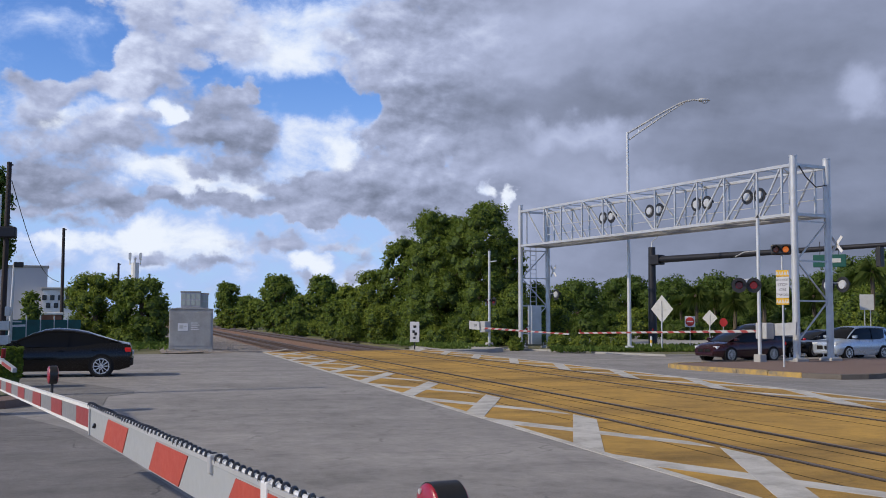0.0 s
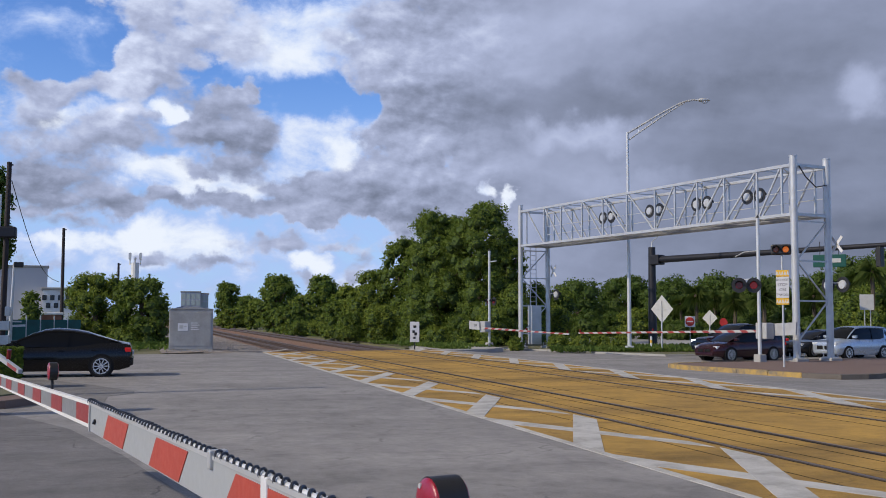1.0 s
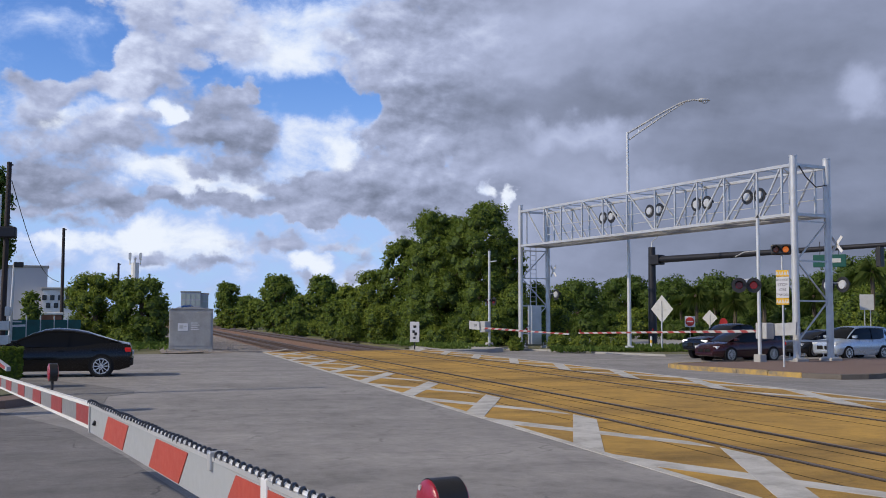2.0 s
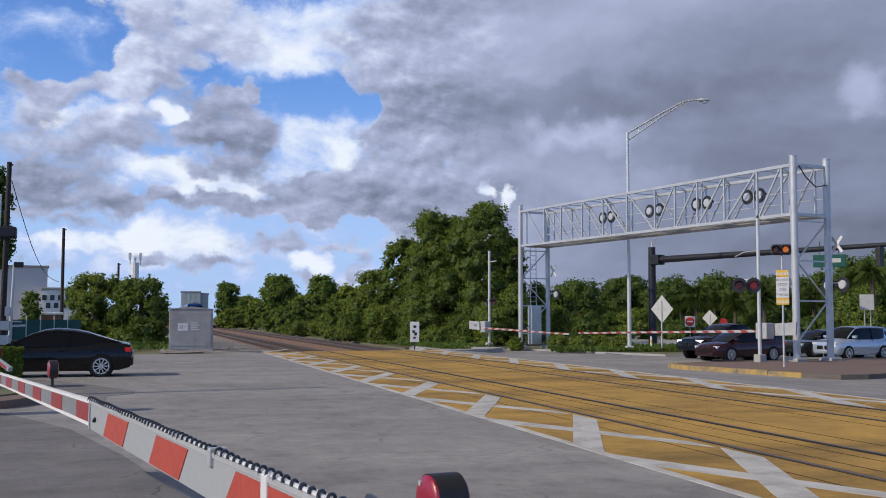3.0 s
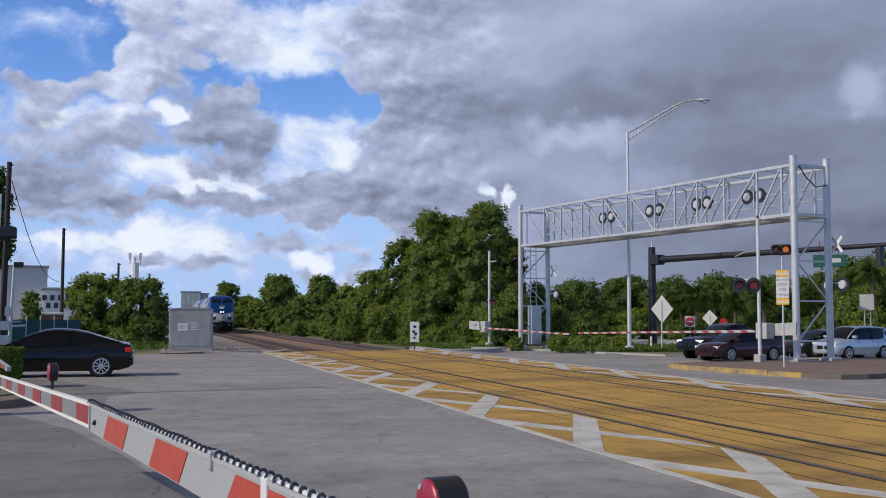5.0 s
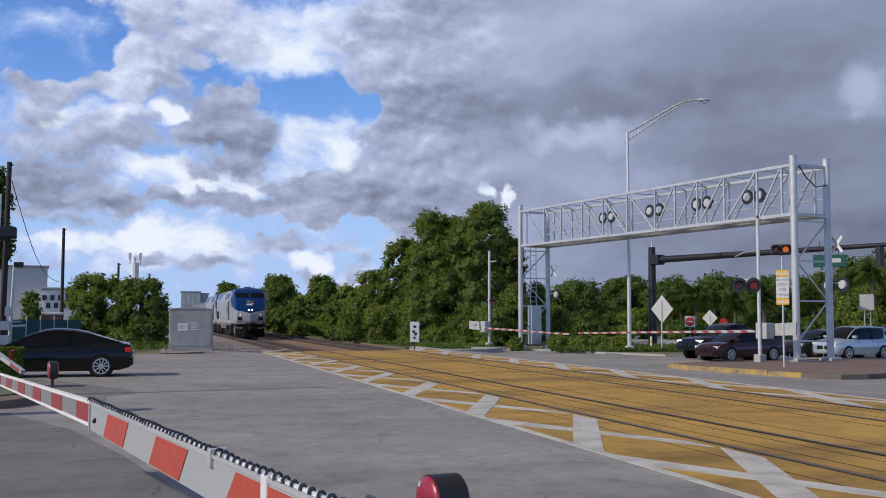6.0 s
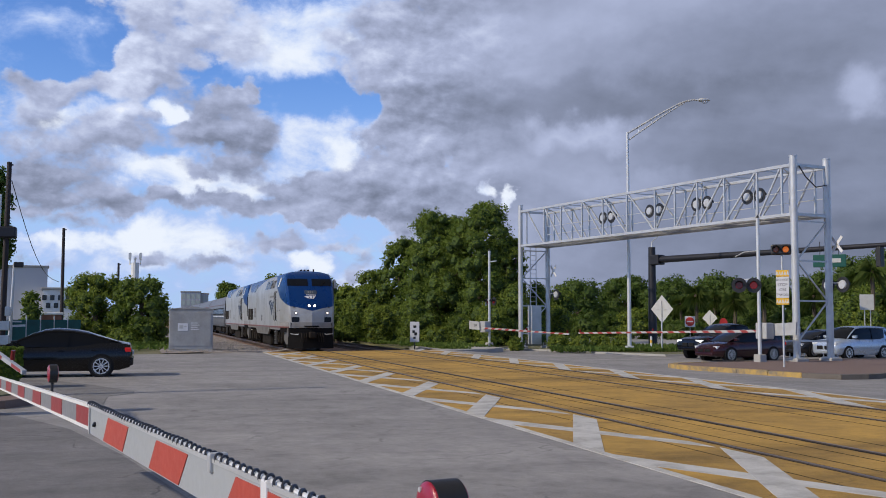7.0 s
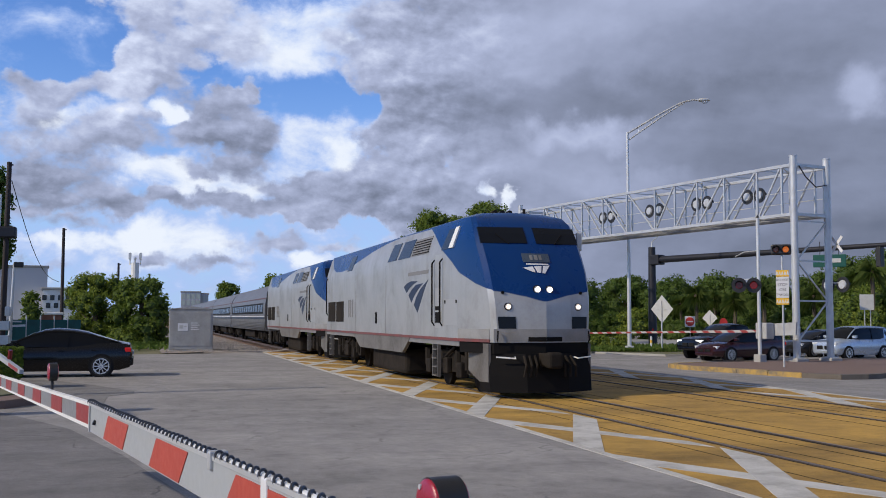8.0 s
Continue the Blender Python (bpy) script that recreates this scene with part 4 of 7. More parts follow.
ga = gate_stand("crossing_gate", Vector((-62.2, 21.5, -0.12)), S_DIR, 9.9, 1.28, "white crossing gate with red-striped arm lowered, on the pavement", droop=0.025, pole=6.3)
gb = gate_stand("crossing_gate", Vector((-38.7, 25.94, ISLE)), -S_DIR, 14.5, 1.35, "white crossing gate with long red-striped arm lowered, on the median", droop=0.02, pole=6.35)
bm = BM()
bar(bm, (-0.05, 0.0, 3.65), (1.5, 0.0, 3.65), 0.06, 0.06)
part("lamp_bracket", bm, GALV, gb)
for x, l in ((0.22, REDLIT), (0.86, REDLENS)):
    w_ = Vector((-38.7, 25.94, 0)) - SIDE * x
    disc_lamp(gb, gb.matrix_basis.inverted() @ facing(Vector((w_.x, w_.y, 3.27))), lens=l, r=0.33)
bm = BM()
tube(bm, [(0, 0, 4.9), (0.8, 0.05, 4.88), (1.3, 0.1, 4.7)], 0.025, 6)
part("light_bracket", bm, GALV, gb)
for x in (-0.35, 0.35):
    disc_lamp(ga, Matrix.Translation((x, 0.15, 3.0)), r=0.28)
bm = BM()
bar(bm, (-0.4, 0.0, 3.1), (0.4, 0.0, 3.1), 0.05, 0.05)
bar(bm, (0.0, 0.0, 5.6), (0.9, 0.0, 5.6), 0.04, 0.06)
part("lamp_bracket", bm, GALV, ga)


# ---- signs and poles ----
def text_part(words, size, m, parent, material, name="lettering"):
    cu = bpy.data.curves.new(name, "FONT")
    cu.body, cu.size, cu.extrude = words, size, 0.003
    cu.align_x, cu.align_y = "CENTER", "CENTER"
    tmp = bpy.data.objects.new(name, cu)
    scene.collection.objects.link(tmp)
    me = bpy.data.meshes.new_from_object(tmp.evaluated_get(bpy.context.evaluated_depsgraph_get()))
    bpy.data.objects.remove(tmp)
    me.materials.clear()
    me.materials.append(material)
    ob = new(name, me)
    ob.parent = parent
    ob.matrix_basis = m @ Matrix.Rotation(math.pi / 2, 4, "X")
    return ob


pb = Vector((-34.43, 24.16, ISLE))
dns = thing("warning_sign", facing(pb, 0), "white sign lettered do not stop on tracks under amber beacons", "road sign")
bm = BM()
rod(bm, (0, 0, -0.05), (0, 0, 4.5), 0.04, n=12)
part("post", bm, GALV, dns, "thin galvanised post", smooth=True)
bm = BM()
box(bm, -0.24, 0.24, -0.07, -0.05, 2.72, 3.55, 0.008)
part("panel", bm, SIGNWHITE, dns, "white panel with black lettering")
for i, w in enumerate(("DO NOT", "STOP", "ON", "TRACKS")):
    text_part(w, 0.155 if len(w) < 6 else 0.118, Matrix.Translation((0, -0.075, 3.43 - i * 0.195)), dns, BLACK)
for z in (2.58, 3.69):
    bm = BM()
    box(bm, -0.24, 0.24, -0.07, -0.05, z - 0.13, z + 0.13, 0.008)
    band = part("border_panel", bm, SIGNYELLOW, dns, "amber panel with white chevrons")
    for k in range(5):
        bm = BM()
        x = -0.2 + k * 0.1
        bar(bm, (x - 0.03, -0.074, z - 0.07), (x, -0.074, z + 0.07), 0.006, 0.03)
        bar(bm, (x, -0.074, z + 0.07), (x + 0.03, -0.074, z - 0.07), 0.006, 0.03)
        part("chevron", bm, SIGNWHITE, band)
bm = BM()
box(bm, -0.42, 0.36, -0.12, 0.12, 4.42, 4.84, 0.07)
bx = part("beacon_case", bm, BLACK, dns, "black twin beacon housing")
for x, l in ((-0.22, AMBER), (0.15, AMBERLIT)):
    bm = BM()
    rod(bm, (x, -0.15, 4.63), (x, -0.12, 4.63), 0.09, 0.12, n=18)
    part("lens", bm, l, bx, "round amber lens")
    bm = BM()
    for k in range(10):
        a0, a1 = -0.3 + 3.74 * k / 10, -0.3 + 3.74 * (k + 1) / 10
        bm.faces.new([bm.verts.new((x + math.cos(a) * 0.16, y, 4.63 + math.sin(a) * 0.16)) for a, y in ((a0, -0.12), (a1, -0.12), (a1, -0.34), (a0, -0.34))])
    bmesh.ops.solidify(bm, geom=bm.faces[:], thickness=0.008)
    part("visor", bm, BLACK, bx, "black visor")


def diamond_sign(px, dist, z0, zc, half, turn, label, material):
    b = on_ground(px, dist, z0)
    th = thing("road_sign", facing(b, turn), label, "road sign", "diamond signs")
    bm = BM()
    bar(bm, (0, 0, -0.1), (0, 0, zc - z0 + half * 0.6), 0.06, 0.06)
    part("post", bm, GALV, th, "thin steel post")
    bm = BM()
    c = zc - z0
    plate(bm, [(-half, c), (0, c - half), (half, c), (0, c + half)], 0.035, 0.05)
    part("panel", bm, material, th)
    bm = BM()
    bar(bm, (-half * 0.6, 0.02, c), (half * 0.6, 0.02, c), 0.03, 0.05)
    part("brace", bm, GALV, th)
    return th


def hgt(py, dist):
    return EYE.z + (564.5 - py) * dist / 1783.0


diamond_sign(1171, 60.5, FAR, hgt(548, 60.5), 0.84, -40, "bare grey back of a diamond road sign on the verge", SIGNBACK)
diamond_sign(1256, 88, FAR, hgt(563.5, 88), 0.70, -22, "bare grey back of a smaller diamond road sign", SIGNBACK)
b = on_ground(1221, 66, FAR)
th = thing("road_sign", facing(b), "white square sign with a red disc and white bar", "road sign")
bm = BM()
bar(bm, (0, 0, -0.1), (0, 0, 2.2), 0.05, 0.05)
part("post", bm, GALV, th)
bm = BM()
box(bm, -0.33, 0.33, -0.05, -0.035, 1.5, 2.2, 0.004)
part("panel", bm, SIGNWHITE, th)
bm = BM()
rod(bm, (0, -0.056, 1.85), (0, -0.05, 1.85), 0.29, n=20)
part("disc", bm, SIGNRED, th, "red disc")
bm = BM()
box(bm, -0.2, 0.2, -0.062, -0.056, 1.81, 1.89)
part("bar", bm, SIGNWHITE, th, "white bar")
b = on_ground(1280, 80, FAR)
th = thing("road_sign", facing(b, 20), "small red sign on a thin post", "road sign")
bm = BM()
bar(bm, (0, 0, -0.1), (0, 0, 2.0), 0.05, 0.05)
part("post", bm, GALV, th)
bm = BM()
plate(bm, [(-0.32, 1.65), (-0.13, 1.42), (0.13, 1.42), (0.32, 1.65), (0.32, 1.85), (0.13, 2.08), (-0.13, 2.08), (-0.32, 1.85)], -0.05, -0.035)
part("panel", bm, SIGNRED, th)
b = on_ground(1534, 62, FAR)
th = thing("road_sign", facing(b, 10), "bare grey back of a square sign on twin posts", "road sign")
for x in (-0.12, 0.22):
    bm = BM()
    bar(bm, (x, 0, -0.1), (x, 0, 3.2), 0.05, 0.05)
    part("post", bm, GALV, th)
bm = BM()
box(bm, -0.4, 0.42, -0.06, -0.04, 2.6, 3.55, 0.01)
part("panel", bm, SIGNBACK, th)
# short delineator post on the verge
b = on_ground(1152, 62.5, FAR)
th = thing("delineator_post", facing(b), "short white delineator post with an orange band", "post")
bm = BM()
rod(bm, (0, 0, -0.05), (0, 0, 0.95), 0.07, 0.06, n=12)
part("post", bm, WHITE, th, smooth=True)
bm = BM()
rod(bm, (0, 0, 0.55), (0, 0, 0.72), 0.071, 0.069, n=12)
part("band", bm, SIGNYELLOW, th, "orange reflective band", smooth=True)
# slim white sign beside the track
b = on_ground(734, 61, -0.15)
th = thing("track_sign", facing(b), "white upright sign with dark marks beside the track", "sign")
bm = BM()
bar(bm, (0, 0, -0.2), (0, 0, 0.9), 0.07, 0.07)
part("post", bm, BLACK, th)
bm = BM()
box(bm, -0.28, 0.28, -0.05, -0.03, 0.5, 1.72, 0.01)
part("panel", bm, SIGNWHITE, th)
bm = BM()
box(bm, -0.08, 0.1, -0.056, -0.05, 1.35, 1.5)
box(bm, -0.14, 0.02, -0.056, -0.05, 1.05, 1.2)
box(bm, -0.02, 0.14, -0.056, -0.05, 0.9, 1.08)
box(bm, -0.1, 0.06, -0.056, -0.05, 0.7, 0.82)
part("marking", bm, BLACK, th, "blurred dark marks")

# street lamp
b = Vector((-55.4, 28.1, FAR))
lm = Matrix.Translation(b) @ Matrix.Rotation(math.atan2(SIDE.y, SIDE.x), 4, "Z")
th = thing("street_lamp", lm, "tall aluminium street lamp with truss arm", "street lamp")
bm = BM()
rod(bm, (0, 0, 0), (0, 0, 13.4), 0.13, 0.085, n=16)
part("pole", bm, ALU, th, "tapered aluminium pole", smooth=True)
bm = BM()
box(bm, -0.25, 0.25, -0.25, 0.25, -0.1, 0.4, 0.05)
part("base", bm, ALU, th, "cast pole base")
curve = [(0, 13.35), (1.0, 13.95), (2.0, 14.55), (3.0, 15.1), (3.5, 15.32), (3.95, 15.42), (4.4, 15.45)]
low = [(0, 12.9), (1.0, 13.6), (2.0, 14.3), (3.0, 14.95), (3.5, 15.25)]
bm = BM()
tube(bm, [(x, 0, z) for x, z in curve], 0.06, 8)
part("upper_arm", bm, ALU, th, smooth=True)
bm = BM()
tube(bm, [(x, 0, z) for x, z in low], 0.05, 8)
part("lower_arm", bm, ALU, th, smooth=True)
for x, z0, z1 in ((0.7, 13.4, 13.75), (1.5, 13.95, 14.25), (2.2, 14.43, 14.66)):
    bm = BM()
    rod(bm, (x, 0, z0), (x, 0, z1), 0.025, n=6)
    part("arm_strut", bm, ALU, th)
bm = BM()
bmesh.ops.create_uvsphere(bm, u_segments=14, v_segments=8, radius=1, matrix=Matrix.Translation((4.7, 0, 15.43)) @ Matrix.Diagonal((0.42, 0.19, 0.12, 1)))
part("lamp_head", bm, ALU, th, "cobra-head lamp housing", smooth=True)
bm = BM()
bmesh.ops.create_uvsphere(bm, u_segments=12, v_segments=6, radius=1, matrix=Matrix.Translation((4.78, 0, 15.33)) @ Matrix.Diagonal((0.2, 0.14, 0.12, 1)))
part("refractor", bm, SIGNWHITE, th, "glass lamp bowl", smooth=True)

# black mast arm
b = on_ground(1155, 69.4, FAR)
arm_v = SIDE * 11.4 - FLAT * 17.0
mm = Matrix.Translation(b) @ Matrix.Rotation(math.atan2(arm_v.y, arm_v.x), 4, "Z")
th = thing("signal_mast", mm, "black traffic signal mast with a long arm", "signal mast")
bm = BM()
rod(bm, (0, 0, -0.1), (0, 0, 6.95), 0.31, 0.24, n=18)
part("mast", bm, MAST, th, smooth=True)
bm = BM()
rod(bm, (0, 0, -0.1), (0, 0, 0.25), 0.5, n=18)
part("footing", bm, CONCRETE, th)
bm = BM()
rod(bm, (0.1, 0, 6.06), (20.5, 0, 6.1), 0.24, 0.11, n=16)
part("mast_arm", bm, MAST, th, "long tapered arm", smooth=True)
bm = BM()
box(bm, 0.1, 0.9, -0.33, 0.33, 5.72, 6.4, 0.05)
part("arm_flange", bm, MAST, th)
bm = BM()
rod(bm, (0, 0, 6.95), (0, 0, 7.3), 0.05, n=8)
tube(bm, [(0, 0, 7.3), (0.8, 0, 7.8), (2.2, 0, 8.2)], 0.03, 6)
part("antenna", bm, GALV, th)
bm = BM()
box(bm, 17.0, 17.3, -0.2, 0.2, 4.9, 6.0, 0.04)
part("signal_head", bm, BLACK, th, "black signal head")
b = spot(1468, 462, 57)
th = thing("street_name_sign", facing(b, -5), "green street name sign hung from the mast arm", "street sign")
bm = BM()
box(bm, -0.88, 0.88, -0.03, 0.03, -0.36, 0.36, 0.03)
part("panel", bm, SIGNGREEN, th)
bm = BM()
box(bm, -0.25, 0.6, -0.036, -0.03, -0.1, 0.14)
part("lettering", bm, SIGNBACK, th, "blurred pale lettering bar")
bm = BM()
bar(bm, (-0.5, 0.0, 0.3), (-0.5, 0.0, 1.1), 0.04, 0.04)
bar(bm, (0.5, 0.0, 0.3), (0.5, 0.0, 1.1), 0.04, 0.04)
part("hanger", bm, BLACK, th)

# ---- near side, far off: cabinet, poles, buildings, fence ----
CABGREY = mat("weathered grey cabinet paint", (0.38, 0.385, 0.385), 0.6, 0.1, 0.9, 1.0, 0.12, 25, (0.25, 0.245, 0.24), fine=12)
ca, cb = Vector((-54.92, 1.27, 0)), Vector((-54.43, 3.41, 0))
cm = facing((ca + cb) / 2)
th = thing("signal_cabinet", cm, "weathered grey metal signal cabinet with a low peaked roof", "cabinet")
bm = BM()
box(bm, -1.12, 1.12, 0.0, 1.9, 0.12, 2.22, 0.03)
part("body", bm, CABGREY, th)
bm = BM()
plate(bm, [(-1.13, 2.22), (1.13, 2.22), (1.13, 2.25), (0, 2.38), (-1.13, 2.25)], -0.02, 1.92)
part("roof", bm, CABGREY, th, "low peaked metal roof")
bm = BM()
box(bm, -1.13, 1.13, -0.02, 1.93, -0.1, 0.12, 0.02)
part("plinth", bm, CONCRETE, th)
bm = BM()
box(bm, -1.0, 1.0, -0.02, 0.0, 0.3, 2.05, 0.008)
part("door", bm, CABGREY, th, "flush metal door")
bm = BM()
box(bm, -0.68, -0.16, -0.035, -0.02, 1.1, 1.5, 0.004)
nt = part("notice", bm, SIGNWHITE, th, "white notice plate with bars of writing")
bm = BM()
box(bm, -0.6, -0.4, -0.041, -0.035, 1.22, 1.4)
box(bm, -0.36, -0.24, -0.041, -0.035, 1.3, 1.36)
part("writing", bm, SIGNBACK, nt)
bm = BM()
for k in range(4):
    box(bm, -0.02, 0.42 - (k % 2) * 0.1, -0.026, -0.02, 1.16 + k * 0.11, 1.2 + k * 0.11)
part("writing", bm, SIGNWHITE, th, "faded bars of writing")


def wood_pole(px0, py0, px1, dist, r, label):
    a = on_ground(px1, dist, 0)
    top = spot(px0, py0, dist)
    th = thing("utility_pole", Matrix.Translation(a), label, "utility pole", "utility poles")
    bm = BM()
    rod(bm, (0, 0, -0.3), top - a, r, r * 0.72, n=12)
    part("pole", bm, WOODPOLE, th, smooth=True)
    bm = BM()
    d = (top - a)
    bar(bm, d * 0.985 + Vector((0, -0.5, 0)) * 0.1, d * 0.985 + Vector((0, 0.5, 0)) * 0.4, 0.05, 0.08)
    part("pole_fitting", bm, BLACK, th)
    return th, a, top


up, ua, ut = wood_pole(17, 287, 4, 53, 0.17, "dark leaning wooden utility pole with equipment")
bm = BM()
d = ut - ua
q = d * ((575 - 395) / (575 - 287.0))
box(bm, q.x - 0.3, q.x + 0.4, q.y - 0.35, q.y + 0.5, q.z - 0.3, q.z + 0.3, 0.08)
part("transformer", bm, MAST, up, "dark equipment case")
bm = BM()
rod(bm, Vector((0.25, -0.3, 0)), q + Vector((0.25, -0.3, 2.0)), 0.06, n=8)
part("conduit", bm, GALV, up, "grey conduit")
for k in range(3):
    bm = BM()
    q = d * (0.06 + k * 0.075)
    box(bm, q.x - 0.2, q.x + 0.2, q.y - 0.3 + 0.2 * k, q.y + 0.35, q.z - 0.25, q.z + 0.25, 0.03)
    part("meter_box", bm, GALV, up, "grey meter box")
sp = Vector((-24.2, -7.6, 0))
th = thing("utility_pole", Matrix.Translation(sp), "plain dark wooden utility pole at the kerb", "utility pole", "utility poles")
bm = BM()
rod(bm, (0, 0, -0.3), (0, 0, 8.0), 0.16, 0.12, n=12)
part("pole", bm, WOODPOLE, th, smooth=True)
p2, a2, t2 = wood_pole(113, 404, 109, 78, 0.15, "plain dark wooden utility pole")
p3, a3, t3 = wood_pole(210, 466, 208, 84, 0.12, "short dark wooden utility pole above the trees")
bm = BM()
e = spot(104, 499, 78)
s0 = spot(21, 320, 53)
tube(bm, [s0.lerp(e, k / 12) + Vector((0, 0, -1.6 * math.sin(math.pi * k / 12) * 0.9)) for k in range(13)], 0.022, 5)
tagged(part("cable", bm, BLACK), "thin dark overhead cable between poles", "cable")
b = on_ground(17, 54.5, 0)
th = thing("lamp_post", facing(b), "grey post with a boxy floodlight head", "lamp post")
bm = BM()
rod(bm, (0, 0, -0.1), (0.15, 0, 4.7), 0.09, 0.07, n=10)
part("post", bm, GALV, th)
bm = BM()
box(bm, 0.12, 0.62, -0.25, 0.2, 4.5, 4.78, 0.04)
part("lamp_head", bm, BLACK, th)
bm = BM()
bar(bm, (-0.3, 0, 1.3), (0.8, 0, 1.35), 0.05, 0.12)
bar(bm, (-0.5, 0, 1.6), (0.6, 0, 1.55), 0.05, 0.08)
part("bracket", bm, GALV, th)

FENCEGREEN = mat("teal mesh screen", (0.018, 0.11, 0.105), 0.8, 0, 0.6, 1.2, 0.1, 30, (0.02, 0.04, 0.04))
fence = thing("screen_fence", pose(0, 0, 0), "fence hung with teal mesh screen", "fence")
f0, f1 = on_ground(-60, 56, 0), on_ground(143, 62, 0)
for k in range(8):
    a, b = f0.lerp(f1, k / 8), f0.lerp(f1, (k + 1) / 8)
    bm = BM()
    rod(bm, a, a + Vector((0, 0, 1.9)), 0.04, n=8)
    part("post", bm, GALV, fence)
    bm = BM()
    bar(bm, (a + b) / 2 + (a - b) * 0.49 + Vector((0, 0, 0.85)), (a + b) / 2 + (b - a) * 0.49 + Vector((0, 0, 0.85)), 0.02, 1.6)
    part("screen", bm, FENCEGREEN, fence, "sagging teal mesh panel")

PALEWALL = mat("pale grey cladding", (0.50, 0.50, 0.53), 0.7, 0, 0.3, 0.4, 0.05, 20, (0.42, 0.42, 0.45))
DARKGLASS = mat("dark window glass", (0.02, 0.025, 0.03), 0.1, 0, 0.2, 2)


def building(px0, px1, py, dist, deep, label, turn=0.0, wins=0, wall=None, side=None):
    a, b = on_ground(px0, dist, 0), on_ground(px1, dist, 0)
    h = hgt(py, dist)
    w = (b - a).length
    th = thing("building", facing((a + b) / 2, turn), label, "building", "far buildings")
    bm = BM()
    box(bm, -w / 2, w / 2, 0, deep, -0.2, h - 0.3)
    part("wall", bm, wall or PALEWALL, th)
    bm = BM()
    box(bm, -w / 2 - 0.15, w / 2 + 0.15, -0.15, deep + 0.15, h - 0.3, h, 0.05)
    part("roof", bm, CONCRETE, th, "flat roof edge")
    for k in range(wins):
        bm = BM()
        x = -w / 2 + (k + 0.5) * w / wins
        z = h - (2.1 if k % 2 else 1.2)
        box(bm, x - 0.24, x + 0.24, -0.06, 0.1, z - 0.3, z + 0.3)
        part("window", bm, DARKGLASS, th, "small dark square window")
    return th


building(-60, 77, 472, 120, 14, "pale windowless warehouse beyond the trees")
building(76, 128, 512, 118, 8, "white low building with small dark square windows", wins=8, wall=WHITE)
BLUEGLASS = mat("pale blue window glass", (0.42, 0.47, 0.44), 0.5, 0, 0.2, 2)
for x0, x1, y0, d0, words in ((320, 354, 518, 260, "pale glazed building beside the track"), (353, 368, 521, 262, "lower glazed wing of a far building")):
    far_block = building(x0, x1, y0, d0, 10, words, wall=PALEWALL)
    wide = (x1 - x0) / 1783 * d0
    for k in range(4):
        for j in range(2):
            bm = BM()
            xa = -wide / 2 + (k + 0.12) * wide / 4
            top_z = hgt(y0, d0) - 0.7 - j * 1.7
            box(bm, xa, xa + wide / 4 * 0.8, -0.08, 0.1, top_z - 1.3, top_z)
            part("window", bm, BLUEGLASS, far_block, "pale blue glazing")
building(585, 625, 515, 190, 10, "grey roofed building behind the trees", wall=CABGREY)
b = on_ground(237, 150, 0)
th = thing("antenna_mast", facing(b), "white antenna mast above the trees", "antenna mast")
bm = BM()
rod(bm, (0, 0, 0), (0, 0, hgt(468, 150)), 0.55, n=12)
part("mast", bm, WHITE, th)
for x in (-0.75, 0.0, 0.75):
    bm = BM()
    rod(bm, (x, 0, hgt(472, 150)), (x, 0, hgt(450 if x else 458, 150)), 0.11, n=8)
    box(bm, x - 0.2, x + 0.2, -0.2, 0.2, hgt(462, 150), hgt(451 if x else 460, 150))
    part("antenna", bm, WHITE, th)
KIOSK = mat("red-brown kiosk cladding", (0.28, 0.12, 0.07), 0.7, 0, 0.5, 2)
b = on_ground(82, 64, 0)
th = thing("kiosk", facing(b), "small white and red kiosk roof behind the fence", "kiosk")
bm = BM()
box(bm, -1.2, 0.9, 0, 1.5, 0, 1.95, 0.03)
part("body", bm, KIOSK, th)
bm = BM()
box(bm, -0.5, 1.0, -0.1, 1.6, 1.95, 2.1, 0.03)
part("roof", bm, WHITE, th)
bm = BM()
bmesh.ops.create_uvsphere(bm, u_segments=12, v_segments=8, radius=0.26, matrix=Matrix.Translation((-0.75, -0.1, 2.0)))
part("globe", bm, WHITE, th, "white globe", smooth=True)

# planted median nose with clipped hedge
pl = [(-23.0, -1.9), (-21.6, -2.6), (-21.2, -4.2), (-24, -12), (-30, -13), (-27.5, -5.0), (-25.5, -2.4)]
bm = BM()
slab(bm, pl, -0.1, 0.16)
tagged(part("planter_kerb", bm, BRICKISH), "low brown planter kerb on the road", "kerb", kind="structure")
bm = BM()
slab(bm, [(-23.4, -2.5), (-22.1, -3.2), (-24.4, -11), (-29.4, -12), (-27.0, -5.2), (-25.3, -2.9)], 0.1, 0.19)
tagged(part("planter_soil", bm, SOIL), "brown soil bed in the planter", "soil", kind="structure")
rh = np.random.RandomState(31)
hc, hn = [], []
h0, h1 = spot(42, 564, 26.0), spot(-170, 564, 25.0)
hx = (h1 - h0)
hx.z = 0
hl = hx.length
hx.normalize()
hy = Vector((-hx.y, hx.x, 0))
